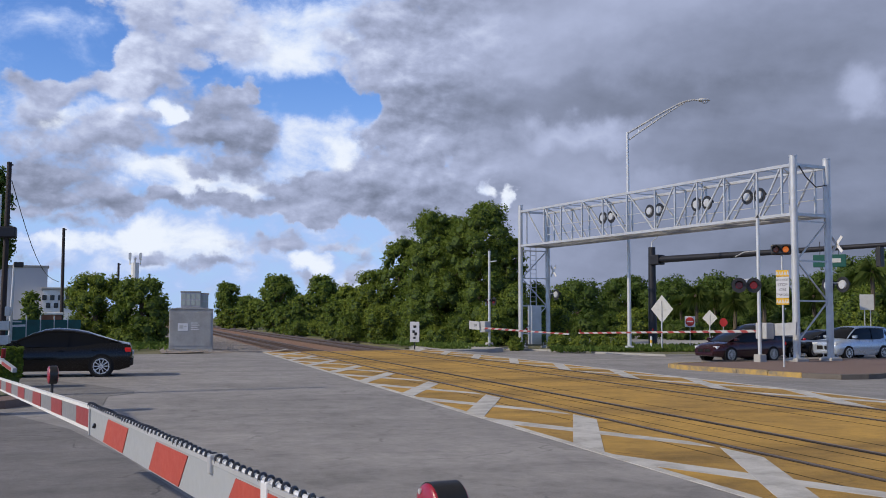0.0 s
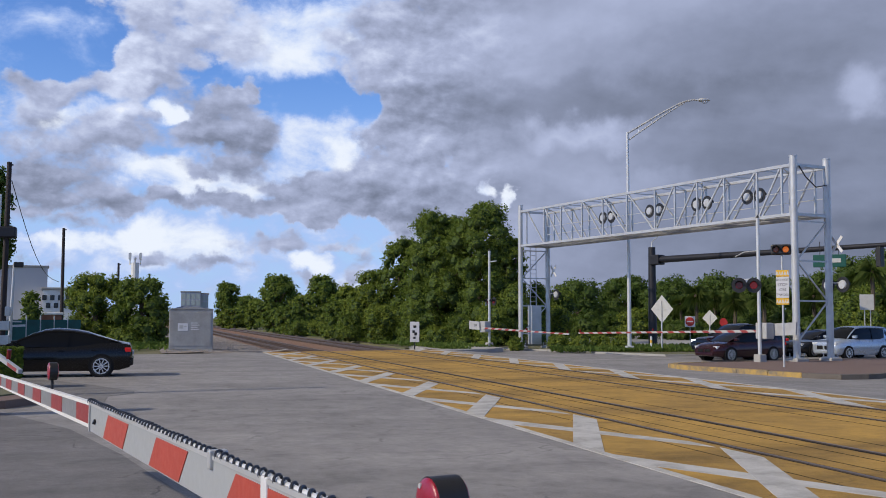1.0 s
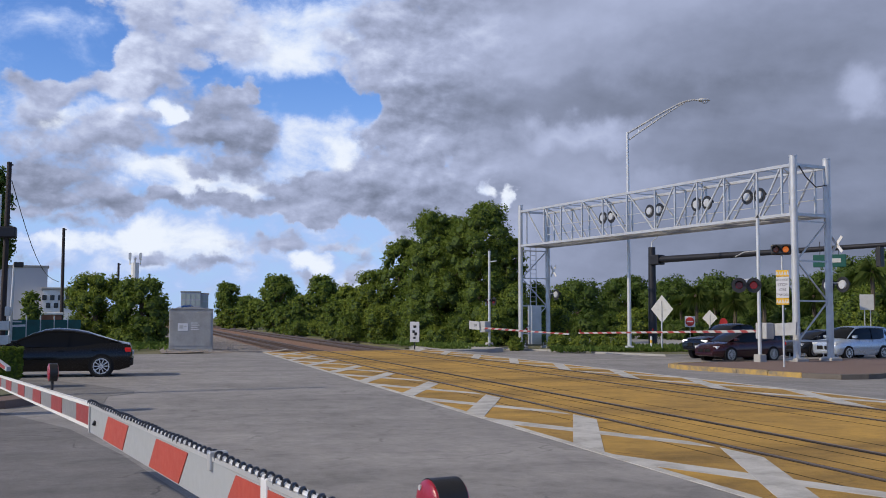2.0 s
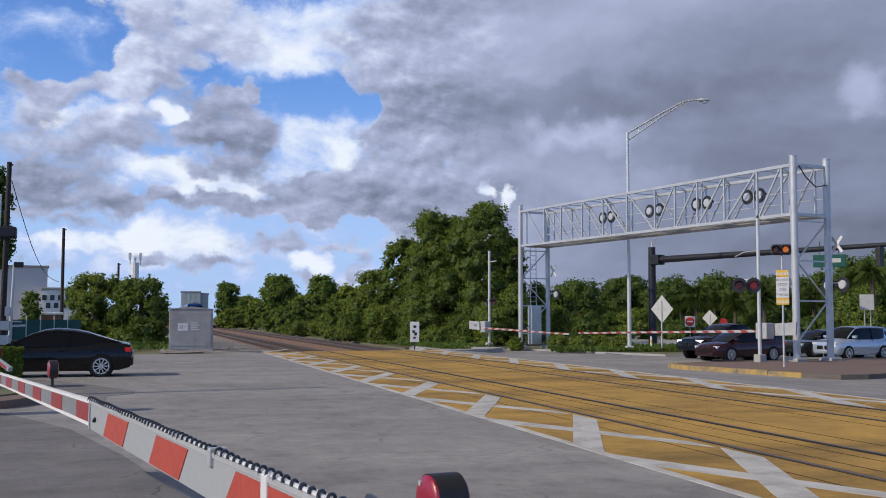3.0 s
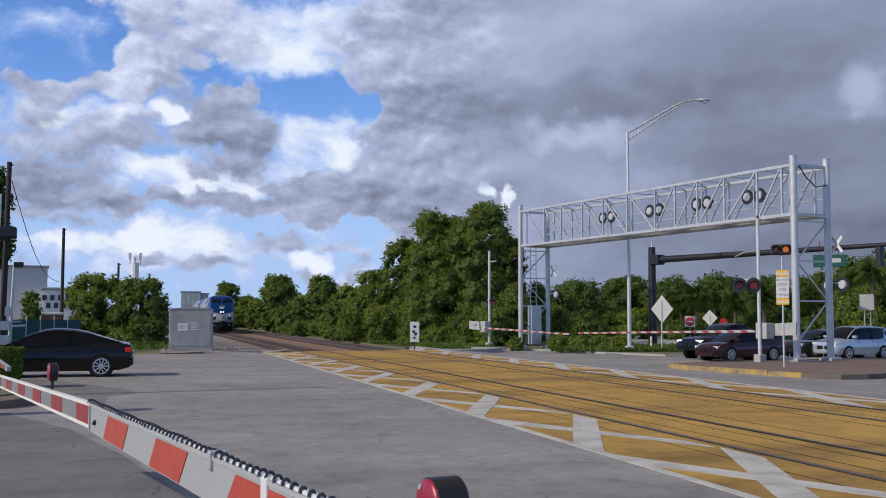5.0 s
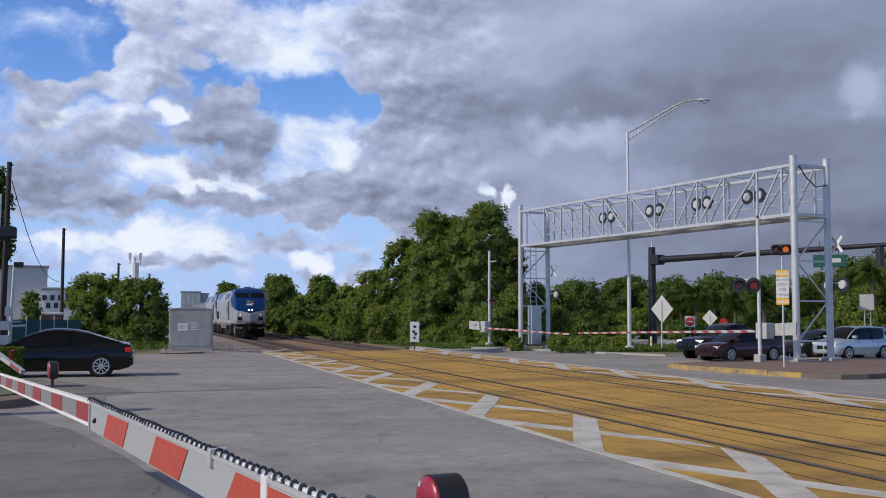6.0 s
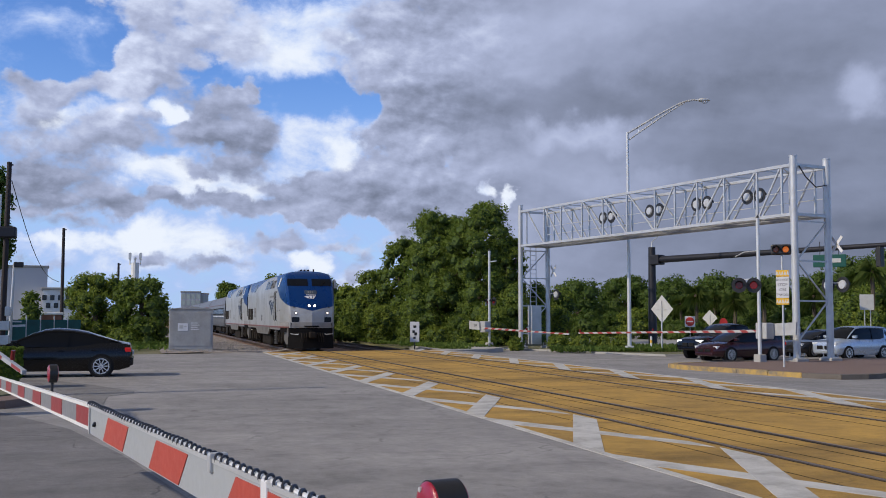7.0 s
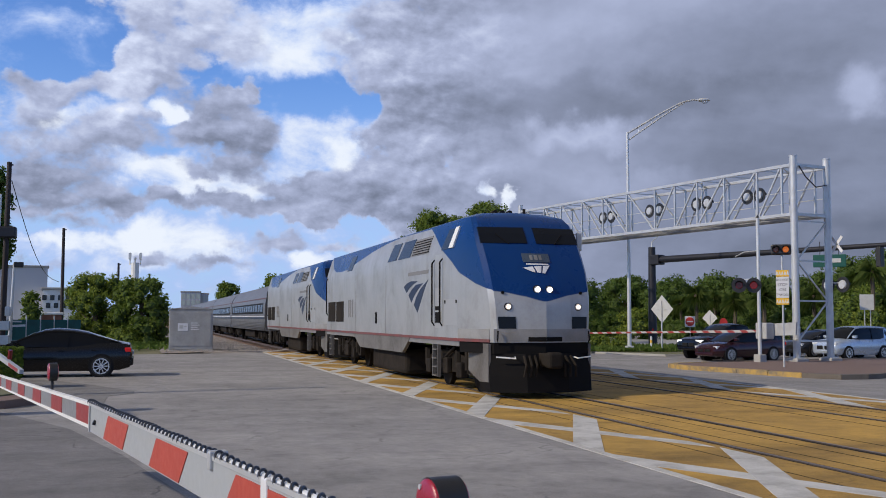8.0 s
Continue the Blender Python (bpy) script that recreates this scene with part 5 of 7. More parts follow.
for _ in range(5200):
    u, v, w = rh.uniform(0, hl), rh.uniform(-0.45, 0.45), rh.uniform(0.1, 0.78)
    k = rh.randint(0, 4)
    if k == 0:
        w, nv = 0.80, Vector((0, 0, 1))
    elif k == 1:
        v, nv = -0.45, -hy
    elif k == 2:
        v, nv = 0.45, hy
    else:
        u, nv = 0.0 + rh.uniform(0, 0.08), -hx
        if rh.uniform() < 0.55:
            w, u, nv = 0.80, rh.uniform(0, hl), Vector((0, 0, 1))
    q = Vector((h0.x, h0.y, 0)) + hx * u + hy * v + Vector((0, 0, 0.19 + w + rh.normal() * 0.03))
    hc.append(tuple(q))
    hn.append(tuple(nv))
hedge = thing("hedge", pose(0, 0, 0), "low clipped green hedge in a road planter", "hedge")
share("leaves", leaf_mesh("leaves", hc, hn, 0.05, HEDGE, 77), hedge, Matrix())
# solid hedge core, with the inner shade painted as darker green
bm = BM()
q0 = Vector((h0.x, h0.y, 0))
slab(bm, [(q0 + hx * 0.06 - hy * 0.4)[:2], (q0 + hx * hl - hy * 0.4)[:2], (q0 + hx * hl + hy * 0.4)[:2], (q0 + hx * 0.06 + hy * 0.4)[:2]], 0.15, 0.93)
part("inner_foliage", bm, CORE, hedge, "dense inner twigs, shade put into their green")


# palms in front of the far wood
def palm(px, dist, top_py, seed):
    r = random.Random(seed)
    b = on_ground(px, dist, FAR)
    h = hgt(top_py, dist) - FAR
    th = thing("palm_tree", Matrix.Translation(b), "cabbage palm with shaggy fronds at the wood's edge", "palm", "palms")
    bm = BM()
    tube(bm, [(0, 0, -0.1), (0.05, 0.03, h * 0.5), (0, 0, h - 1.2)], [0.2, 0.16, 0.15], 8)
    part("trunk", bm, BARK, th)
    bm = BM()
    for k in range(34):
        a, t = r.uniform(0, math.tau), r.uniform(-0.9, 1.2)
        L = r.uniform(1.2, 1.9)
        dv = Vector((math.cos(a) * math.cos(t), math.sin(a) * math.cos(t), math.sin(t)))
        sv = dv.cross(Vector((0, 0, 1))).normalized()
        base = Vector((0, 0, h - 1.3))
        for j in range(7):
            w = (j - 3) / 3.0
            tip = base + dv * L * (1 - 0.25 * abs(w)) + sv * w * 0.75 + Vector((0, 0, -0.35 * L * (0.4 + abs(w))))
            mid = base + dv * L * 0.5 + sv * w * 0.3
            bm.faces.new([bm.verts.new(p) for p in (base + dv * 0.25, mid + sv * 0.06, tip)])
            bm.faces.new([bm.verts.new(p) for p in (base + dv * 0.25, mid - sv * 0.06, tip)])
    part("fronds", bm, PALM, th, "drooping fan fronds")
    return th


for i, (px, d, t) in enumerate([(1232, 92, 498), (1300, 90, 508), (1205, 96, 515), (1352, 88, 500), (1515, 92, 470), (1545, 84, 452), (1440, 95, 500), (1265, 98, 505)]):
    palm(px, d, t, 200 + i)


# ---- near gate ----
ARM_TURN = math.atan2(-0.1908, -0.9816)


def arm_point(s, up=0.0):
    """Top edge of the near arm, s metres ahead of the viewpoint along the arm."""
    d = 0.665
    z = 1.492 - 0.01 * s if s < 4.35 else 1.4485 - 0.0285 * (s - 4.35)
    return Vector((-0.1908 * d - 0.9816 * s, 0.9816 * d - 0.1908 * s, z + up))


PIVOT = arm_point(-1.7)
near_gate = thing("barrier", Matrix.Translation(PIVOT) @ Matrix.Rotation(ARM_TURN, 4, "Z"), "red and white striped barrier lowered across the road", "barrier")
TO_ARM = (Matrix.Translation(PIVOT) @ Matrix.Rotation(ARM_TURN, 4, "Z")).inverted()
ARMWHITE = mat("white arm sheeting", (0.35, 0.37, 0.385), 0.35, 0, 0.35, 3.0, 0.03, 80, (0.38, 0.39, 0.42))
ARMGREY = mat("grey reflective sheeting", (0.22, 0.225, 0.24), 0.4, 0, 0.35, 3.0, 0.03, 80, (0.16, 0.16, 0.175))


def arm_box(s0, s1, top, height, y0, y1, slant=0.0):
    """A piece of the arm from s0 to s1; slant moves its lower edge along the arm."""
    bm = BM()
    for i, s in enumerate((s0, s1)):
        k = []
        for y, z in ((y0, top), (y1, top), (y1, top - height), (y0, top - height)):
            p = TO_ARM @ arm_point(s + (slant if z < top else 0.0))
            k.append((p.x, p.y + y, p.z + z))
        vs = [bm.verts.new(q) for q in k]
        if i:
            for j in range(4):
                bm.faces.new((prev[j], prev[(j + 1) % 4], vs[(j + 1) % 4], vs[j]))
            bm.faces.new(vs)
        else:
            bm.faces.new(vs)
        prev = vs
    return bm


# the board's camera side is +y in the arm's own space
def main_board(name, s0, s1, h0, h1, material, label):
    ob = part(name, arm_box(s0, s1, 0.0, h0, 0.002, 0.03), material, near_gate, label)
    return ob


main_board("arm_board", -1.7, 4.35, 0.110, 0.110, ARMWHITE, "white main section")
main_board("arm_board", 4.35, 12.2, 0.098, 0.1, ARMGREY, "slimmer grey-white outer section")
for side in (0.0, -0.09):
    part("edge_strip", arm_box(4.35, 12.2, side + 0.006, 0.014, 0.010, 0.034), WHITE, near_gate, "bright white edge strip")

RED_S = [(-0.7, -0.2), (0.12, 0.6), (0.95, 1.45), (1.80, 2.31), (2.66, 3.15), (3.50, 4.0), (4.36, 4.74), (5.25, 5.68), (6.2, 6.65), (7.2, 7.68), (8.25, 8.75), (9.3, 9.8), (10.4, 10.9), (11.4, 11.9)]
for a, b in RED_S:
    if a < 4.3:
        part("stripe", arm_box(a, b - 0.1, -0.014, 0.092, -0.0005, 0.0325, 0.1), REDPAINT, near_gate, "red reflective stripe")
    else:
        part("stripe", arm_box(a, b, -0.010, 0.074, -0.0005, 0.0325), FARRED, near_gate, "red reflective stripe")
part("edge_strip", arm_box(-1.7, 4.35, 0.004, 0.010, -0.002, 0.034), ALU, near_gate, "thin metal top edge")
# joint clamp and bolt
part("joint_clamp", arm_box(4.335, 4.36, 0.002, 0.114, -0.004, 0.035), ARMWHITE, near_gate, "white joint clamp")
p = TO_ARM @ arm_point(4.2)
bm = BM()
rod(bm, (p.x, p.y + 0.03, p.z - 0.065), (p.x, p.y + 0.04, p.z - 0.06), 0.010, n=8)
part("bolt", bm, BLACK, near_gate)
p = TO_ARM @ arm_point(2.42)
bm = BM()
box(bm, p.x - 0.012, p.x + 0.012, p.y - 0.006, p.y + 0.04, p.z - 0.03, p.z + 0.016, 0.004)
part("cable_clip", bm, GALV, near_gate)
p = TO_ARM @ arm_point(2.0)
bm = BM()
box(bm, p.x - 0.02, p.x + 0.02, p.y - 0.004, p.y + 0.036, p.z - 0.112, p.z + 0.008, 0.004)
part("strap", bm, SIGNWHITE, near_gate, "pale strap")
# coiled lamp cable along the top edge
COIL = mat("coiled cable sheath", (0.035, 0.036, 0.042), 0.35, 0, 0.3, 6)
COILW = mat("pale cable sheath", (0.62, 0.64, 0.68), 0.4, 0, 0.3, 6)
pts = []
for i in range(60 * 12 + 1):
    s = 1.5 + 2.95 * i / (60 * 12)
    a = i / 12 * math.tau
    r = 0.0108 * (1 + 0.15 * math.sin(i * 0.013 * 5))
    q = TO_ARM @ arm_point(s)
    pts.append((q.x, q.y + 0.020 + math.cos(a) * r, q.z + 0.004 + math.sin(a) * r))
bm = BM()
tube(bm, pts, 0.0036, 6)
part("cable_coil", bm, COIL, near_gate, "dark coiled cable", smooth=True)
bm = BM()
tube(bm, [TO_ARM @ arm_point(s) + Vector((0, 0.020, 0.003)) for s in steps(1.5, 4.5, 12)], 0.0068, 8)
part("cable_core", bm, COILW, near_gate, "pale inner cable", smooth=True)
q = [TO_ARM @ arm_point(s) + Vector((0, 0.01, 0.018 + 0.012 * math.sin(s * 9))) for s in steps(1.52, -0.5, 12)]
bm = BM()
tube(bm, q, 0.008, 6)
part("cable", bm, COIL, near_gate)
LENS_BODY = mat("red lamp lens", (0.40, 0.010, 0.035), 0.3, 0, 0.6, 40, 0.1, 200, (0.25, 0.008, 0.03), coat=0.2)
LENS_BODY.node_tree.nodes["Principled BSDF"].inputs["Transmission Weight"].default_value = 0.25


def arm_lamp(s, r, lift, wide):
    """A gate lamp: red domed lenses to both road directions, dark round body between."""
    c = TO_ARM @ arm_point(s) + Vector((0, 0, lift))
    bm = BM()
    m = Matrix.Translation(c)
    rod(bm, c + Vector((0, -wide * 0.5, 0)), c + Vector((0, wide * 0.4, 0)), r, n=24)
    lamp = part("arm_lamp", bm, BLACK, near_gate, "gate arm lamp with dark round body", smooth=True)
    for sgn, off in ((1, wide * 0.4), (-1, -wide * 0.5)):
        bm = BM()
        bmesh.ops.create_uvsphere(bm, u_segments=24, v_segments=12, radius=1, matrix=Matrix.Translation(c + Vector((0, off, 0))) @ Matrix.Diagonal((r * 0.96, wide * 0.2, r * 0.96, 1)))
        part("lens", bm, LENS_BODY, lamp, "domed red lens", smooth=True)
    bm = BM()
    rod(bm, c + Vector((0, 0, -lift)), c + Vector((0, 0, -r * 0.9)), 0.008, n=8)
    part("bracket", bm, BLACK, lamp)
    bm = BM()
    rod(bm, c + Vector((0.012, wide * 0.46, r * 0.62)), c + Vector((0.012, wide * 0.58, r * 0.62)), 0.004, n=8)
    part("screw", bm, ALU, lamp)
    return lamp


arm_lamp(1.285, 0.037, 0.061, 0.05)
arm_lamp(5.95, 0.050, 0.10, 0.045)
# stand of the near gate, beside the road behind the viewpoint
st = PIVOT
th = thing("gate_stand", Matrix.Translation((st.x + 0.25, st.y, 0)), "white crossing gate mechanism that carries the striped arm", "crossing gate")
bm = BM()
rod(bm, (0.3, 0, 0), (0.3, 0, 4.2), 0.09, n=14)
part("mast", bm, ALU, th)
bm = BM()
box(bm, -0.25, 0.25, -0.3, 0.3, 0.95, 1.65, 0.05)
part("mechanism_case", bm, WHITE, th)
bm = BM()
box(bm, -0.1, 0.6, -0.3, 0.3, -0.05, 0.95, 0.04)
part("foundation", bm, CONCRETE, th)

# second arm, from the other side of the carriageway
TIP2 = spot(46, 660, 9.6)
ROOT2 = spot(-330, 395, 17.5)
ax = (TIP2 - ROOT2)
A2M = Matrix.Translation(ROOT2) @ ax.to_track_quat("X", "Z").to_matrix().to_4x4()
far_arm = thing("barrier", A2M, "slim red and white barrier tip hanging over the road", "barrier")
L2 = ax.length
bm = BM()
loft(bm, [[(x, y, z) for y, z in ((-0.02, -h), (0.02, -h), (0.02, h), (-0.02, h))] for x, h in ((0, 0.045), (L2 * 0.7, 0.03), (L2, 0.02))])
part("arm_board", bm, ARMWHITE, far_arm)
for k in range(12):
    x1 = L2 - 0.05 - k * 0.55
    h = 0.016 + 0.0012 * k
    bm = BM()
    box(bm, x1 - 0.26, x1, -0.0225, 0.0225, -h, h)
    part("stripe", bm, FARRED, far_arm)
bm = BM()
rod(bm, (L2 - 0.35, 0, 0.04), (L2 - 0.35, 0, 0.13), 0.022, n=10)
part("arm_lamp", bm, REDLENS, far_arm, "small red arm lamp")
th = thing("gate_stand", Matrix.Translation((ROOT2.x, ROOT2.y, 0)), "white crossing gate mechanism at the far kerb", "crossing gate")
bm = BM()
box(bm, -0.25, 0.25, -0.3, 0.3, 0, ROOT2.z + 0.2, 0.05)
part("mechanism_case", bm, WHITE, th)


# ---- cars ----
TYRE = mat("tyre rubber", (0.018, 0.018, 0.018), 0.8, 0, 0.4, 8)
RIM = mat("alloy rim", (0.6, 0.6, 0.62), 0.28, 0.9, 0.2, 8)
GLASS = mat("tinted car glass", (0.004, 0.005, 0.007), 0.08, 0, 0.1, 2, spec=0.25)
TAIL = mat("tail lamp red", (0.4, 0.01, 0.015), 0.15, 0, 0.2, 8, glow=((1.0, 0.04, 0.03), 0.12))
HEADL = mat("headlamp glass", (0.75, 0.78, 0.8), 0.08, 0.3, 0.1, 8)
HEADLIT = mat("lit headlamp glass", (0.8, 0.82, 0.85), 0.1, 0.0, 0.1, 8, glow=((1, 0.97, 0.9), 0.8))
CARBLACK = mat("black car paint", (0.0025, 0.0027, 0.004), 0.25, 0.0, 0.2, 2, coat=0.35, spec=0.3)
CARMAROON = mat("maroon car paint", (0.034, 0.007, 0.012), 0.24, 0.3, 0.2, 2, coat=0.35)
CARSILVER = mat("silver blue car paint", (0.46, 0.52, 0.60), 0.28, 0.45, 0.15, 2, coat=0.35)
CARDARK = mat("dark grey car paint", (0.02, 0.022, 0.027), 0.25, 0.3, 0.2, 2, coat=0.35)
TRIM = mat("black plastic trim", (0.012, 0.012, 0.013), 0.7, 0, 0.3, 6, spec=0.15)

SEDAN = dict(L=4.53, W=1.82, body=[(-2.265, 0.42, 0.78, 0.74), (-2.2, 0.28, 0.98, 0.84), (-1.9, 0.2, 1.04, 0.89), (-1.3, 0.18, 1.04, 0.91), (-0.4, 0.18, 0.98, 0.91), (0.7, 0.18, 0.95, 0.91), (1.25, 0.18, 0.93, 0.9), (1.75, 0.2, 0.86, 0.88), (2.1, 0.24, 0.76, 0.8), (2.265, 0.36, 0.62, 0.66)],
             arc=[(-1.95, 1.02), (-1.5, 1.17), (-1.05, 1.32), (-0.6, 1.41), (-0.1, 1.445), (0.25, 1.42), (0.6, 1.31), (0.95, 1.14), (1.35, 0.95)], panel=(-1.0, 0.3), roof=1.44, belt=0.97, base=2.76, wheel=0.325, front=0.0)
WAGON = dict(SEDAN, L=4.7, arc=[(-2.25, 1.0), (-2.15, 1.2), (-1.92, 1.38), (-1.4, 1.46), (-0.5, 1.48), (0.1, 1.46), (0.5, 1.36), (0.9, 1.18), (1.35, 0.95)], panel=(-1.9, 0.2), body=[(-2.32, 0.42, 0.9, 0.8), (-2.26, 0.28, 1.0, 0.86), (-1.9, 0.2, 1.02, 0.89)] + SEDAN["body"][3:], roof=1.47)
BOXY = dict(L=4.2, W=1.76, body=[(-2.0, 0.42, 0.95, 0.8), (-1.95, 0.25, 1.06, 0.86), (-1.3, 0.2, 1.08, 0.88), (-0.4, 0.2, 1.05, 0.88), (0.9, 0.2, 1.04, 0.88), (1.3, 0.2, 1.02, 0.87), (1.8, 0.22, 0.96, 0.86), (2.05, 0.26, 0.88, 0.8), (2.14, 0.4, 0.7, 0.7)],
            arc=[(-1.98, 1.08), (-1.92, 1.45), (-1.75, 1.62), (-1.0, 1.66), (0.2, 1.65), (0.55, 1.6), (0.85, 1.38), (1.2, 1.06)], panel=(-1.75, 0.5), roof=1.66, belt=1.06, base=2.6, wheel=0.32, front=0.0)
TRUCK = dict(L=5.2, W=1.95, body=[(-2.6, 0.5, 0.95, 0.9), (-2.5, 0.42, 1.12, 0.95), (-1.3, 0.4, 1.14, 0.97), (0.0, 0.4, 1.14, 0.97), (1.0, 0.4, 1.14, 0.97), (1.5, 0.4, 1.13, 0.96), (2.2, 0.42, 1.08, 0.95), (2.5, 0.45, 1.0, 0.9), (2.6, 0.55, 0.85, 0.85)],
             arc=[(-0.98, 1.14), (-0.88, 1.55), (-0.7, 1.72), (-0.2, 1.78), (0.3, 1.76), (0.65, 1.66), (1.0, 1.42), (1.4, 1.12)], panel=(-0.75, 0.6), roof=1.78, belt=1.12, base=3.3, wheel=0.38, front=0.0)


def wheel_parts(parent, x, y, r):
    """One wheel: tyre, rim with spokes."""
    s = 1 if y > 0 else -1
    bm = BM()
    rod(bm, (0, -0.1, 0), (0, 0.1, 0), r, n=24)
    bmesh.ops.bevel(bm, geom=[e for e in bm.edges if abs(e.verts[0].co.y - e.verts[1].co.y) < 1e-5 and len(e.link_faces) == 2], offset=0.03, segments=2, affect="EDGES")
    w = part("wheel", bm, TYRE, parent, "rubber tyre", smooth=True, at=pose(x, y, r))
    bm = BM()
    rod(bm, (0, s * 0.096, 0), (0, s * 0.103, 0), r * 0.70, n=24)
    part("rim_back", bm, TRIM, w)
    bm = BM()
    for k in range(10):
        a = k * math.tau / 10
        bar(bm, (math.cos(a) * r * 0.12, s * 0.107, math.sin(a) * r * 0.12), (math.cos(a) * r * 0.68, s * 0.105, math.sin(a) * r * 0.68), 0.012, r * 0.10)
    rod(bm, (0, s * 0.1, 0), (0, s * 0.116, 0), r * 0.17, n=12)
    for k in range(24):
        a0, a1 = k * math.tau / 24, (k + 1) * math.tau / 24
        bar(bm, (math.cos(a0) * r * 0.69, s * 0.106, math.sin(a0) * r * 0.69), (math.cos(a1) * r * 0.69, s * 0.106, math.sin(a1) * r * 0.69), 0.02, 0.035)
    part("rim", bm, RIM, w, "multi-spoke alloy rim")
    return w


def car(name, m, spec, paint_m, label, lit=False, tail_on=False):
    th = thing(name, m, label, "car")
    W = spec["W"] / 2
    bm = BM()
    rings = []
    for x, zb, zt, hw in spec["body"]:
        zm = zb + (zt - zb) * 0.5
        rings.append([(x, -hw * 0.86, zb), (x, -hw * 0.98, zb + (zt - zb) * 0.2), (x, -hw, zm), (x, -hw * 0.965, zb + (zt - zb) * 0.8), (x, -hw * 0.86, zt - 0.02), (x, -hw * 0.5, zt + 0.02), (x, 0, zt + 0.03),
                      (x, hw * 0.5, zt + 0.02), (x, hw * 0.86, zt - 0.02), (x, hw * 0.965, zb + (zt - zb) * 0.8), (x, hw, zm), (x, hw * 0.98, zb + (zt - zb) * 0.2), (x, hw * 0.86, zb)])
    loft(bm, rings)
    body = part("body", bm, paint_m, th, smooth=True)
    arc = spec["arc"]
    l0, l1 = arc[0][0], arc[-1][0]
    zb, zr = spec["belt"] - 0.06, spec["roof"]

    def top_at(x):
        for (xa, za), (xb, zb_) in zip(arc, arc[1:]):
            if xa <= x <= xb:
                return za + (zb_ - za) * (x - xa) / (xb - xa)
        return arc[-1][1]

    def ring(x, grow=0.0):
        """Half a cross-section of the cabin from the belt up to the roof's middle."""
        z = max(top_at(x), zb + 0.02)
        t = (z - zb) / (zr - zb)
        e = min(1.0, (x - l0) / 0.5, (l1 - x) / 0.6)
        wb = W * (0.80 + 0.105 * e)
        wt = wb - W * 0.20 * t
        return [(wb + grow, zb), ((wb + wt) / 2 + W * 0.015 * t + grow, zb + (z - zb) * 0.5), (wt + grow, z - 0.06 * t), (wt * 0.82, z - 0.012 + grow), (wt * 0.4, z + 0.012 + grow), (0.0, z + 0.016 + grow)]

    def full(x, grow=0.0):
        h = ring(x, grow)
        return [(x, -y, z) for y, z in h] + [(x, y, z) for y, z in reversed(h[:-1])]

    bm = BM()
    loft(bm, [full(x) for x, _ in arc], closed=False)
    part("glasshouse", bm, GLASS, body, "dark tinted window glass", smooth=True)
    r0, r1 = spec["panel"]
    xs = [r0] + [x for x, _ in arc if r0 + 0.05 < x < r1 - 0.05] + [r1]
    bm = BM()
    up = [[p for p in full(x, 0.012)][2:-2] for x in xs]
    lo = [[(x_, y_ * 0.96, z_ - 0.03) for x_, y_, z_ in reversed(r_)] for r_ in up]
    loft(bm, [a + b for a, b in zip(up, lo)])
    part("roof", bm, paint_m, body, smooth=True)
    for sy in (-1, 1):
        rail = []
        for x, _ in arc:
            y, z = ring(x)[2]
            rail.append((x, sy * (y + 0.004), z))
        bm = BM()
        tube(bm, rail, 0.032, 6)
        part("roof_rail", bm, paint_m, body, "painted roof edge and pillars", smooth=True)
        k0 = ring(r0 + 0.05)[2]
        bm = BM()
        patch_pts = [(l0 + 0.12, sy * ring(l0 + 0.12)[0][0], zb), (l0 + 0.55, sy * (ring(l0 + 0.55)[0][0] + 0.008), zb), (r0 + 0.12, sy * (k0[0] + 0.012), k0[1]), (r0 - 0.05, sy * (k0[0] + 0.012), k0[1])]
        a = [bm.verts.new(p) for p in patch_pts]
        b = [bm.verts.new((p[0], p[1] - sy * 0.04, p[2])) for p in patch_pts]
        bm.faces.new(a)
        bm.faces.new(list(reversed(b)))
        for q_ in range(4):
            bm.faces.new((a[q_], b[q_], b[(q_ + 1) % 4], a[(q_ + 1) % 4]))
        part("rear_pillar", bm, paint_m, body)
        xm = (l0 + l1) / 2 - 0.12
        bm = BM()
        bar(bm, (xm, sy * (ring(xm)[0][0] + 0.005), zb), (xm - 0.05, sy * (ring(xm)[2][0] + 0.01), ring(xm)[2][1]), 0.012, 0.07)
        part("pillar", bm, GLASS, body)
        bm = BM()
        xx = l1 - 0.28
        box(bm, xx - 0.09, xx + 0.09, sy * (W * 0.93), sy * (W * 0.93 + 0.2), zb + 0.06, zb + 0.2, 0.03)
        part("mirror", bm, paint_m, body)
        for hx_ in (xm - 0.75, xm + 0.2):
            bm = BM()
            box(bm, hx_ - 0.09, hx_ + 0.09, sy * W * 0.965, sy * (W * 0.965 + 0.03), 0.79 * zb / 0.91, 0.82 * zb / 0.91)
            part("door_handle", bm, paint_m, body)
        for hx_ in (xm + 0.03, xm + 1.02, xm - 0.95):
            bm = BM()
            bar(bm, (hx_, sy * W * 0.985, 0.36), (hx_ - 0.02, sy * W * 0.945, zb), 0.012, 0.012)
            part("door_gap", bm, GLASS, body)
        x, zl, zt, hw = spec["body"][-2]
        bm = BM()
        box(bm, x - 0.22, x + 0.06, sy * hw * 0.55, sy * hw * 0.97, zt - 0.17, zt - 0.03, 0.03)
        part("headlight", bm, HEADLIT if lit else HEADL, body, "clear headlamp")
        x, zl, zt, hw = spec["body"][1]
        bm = BM()
        box(bm, x - 0.035, x + 0.16, sy * hw * 0.66, sy * hw * 1.01, zt - 0.24, zt - 0.1, 0.03)
        part("tail_light", bm, TAIL, body, "red tail lamp")
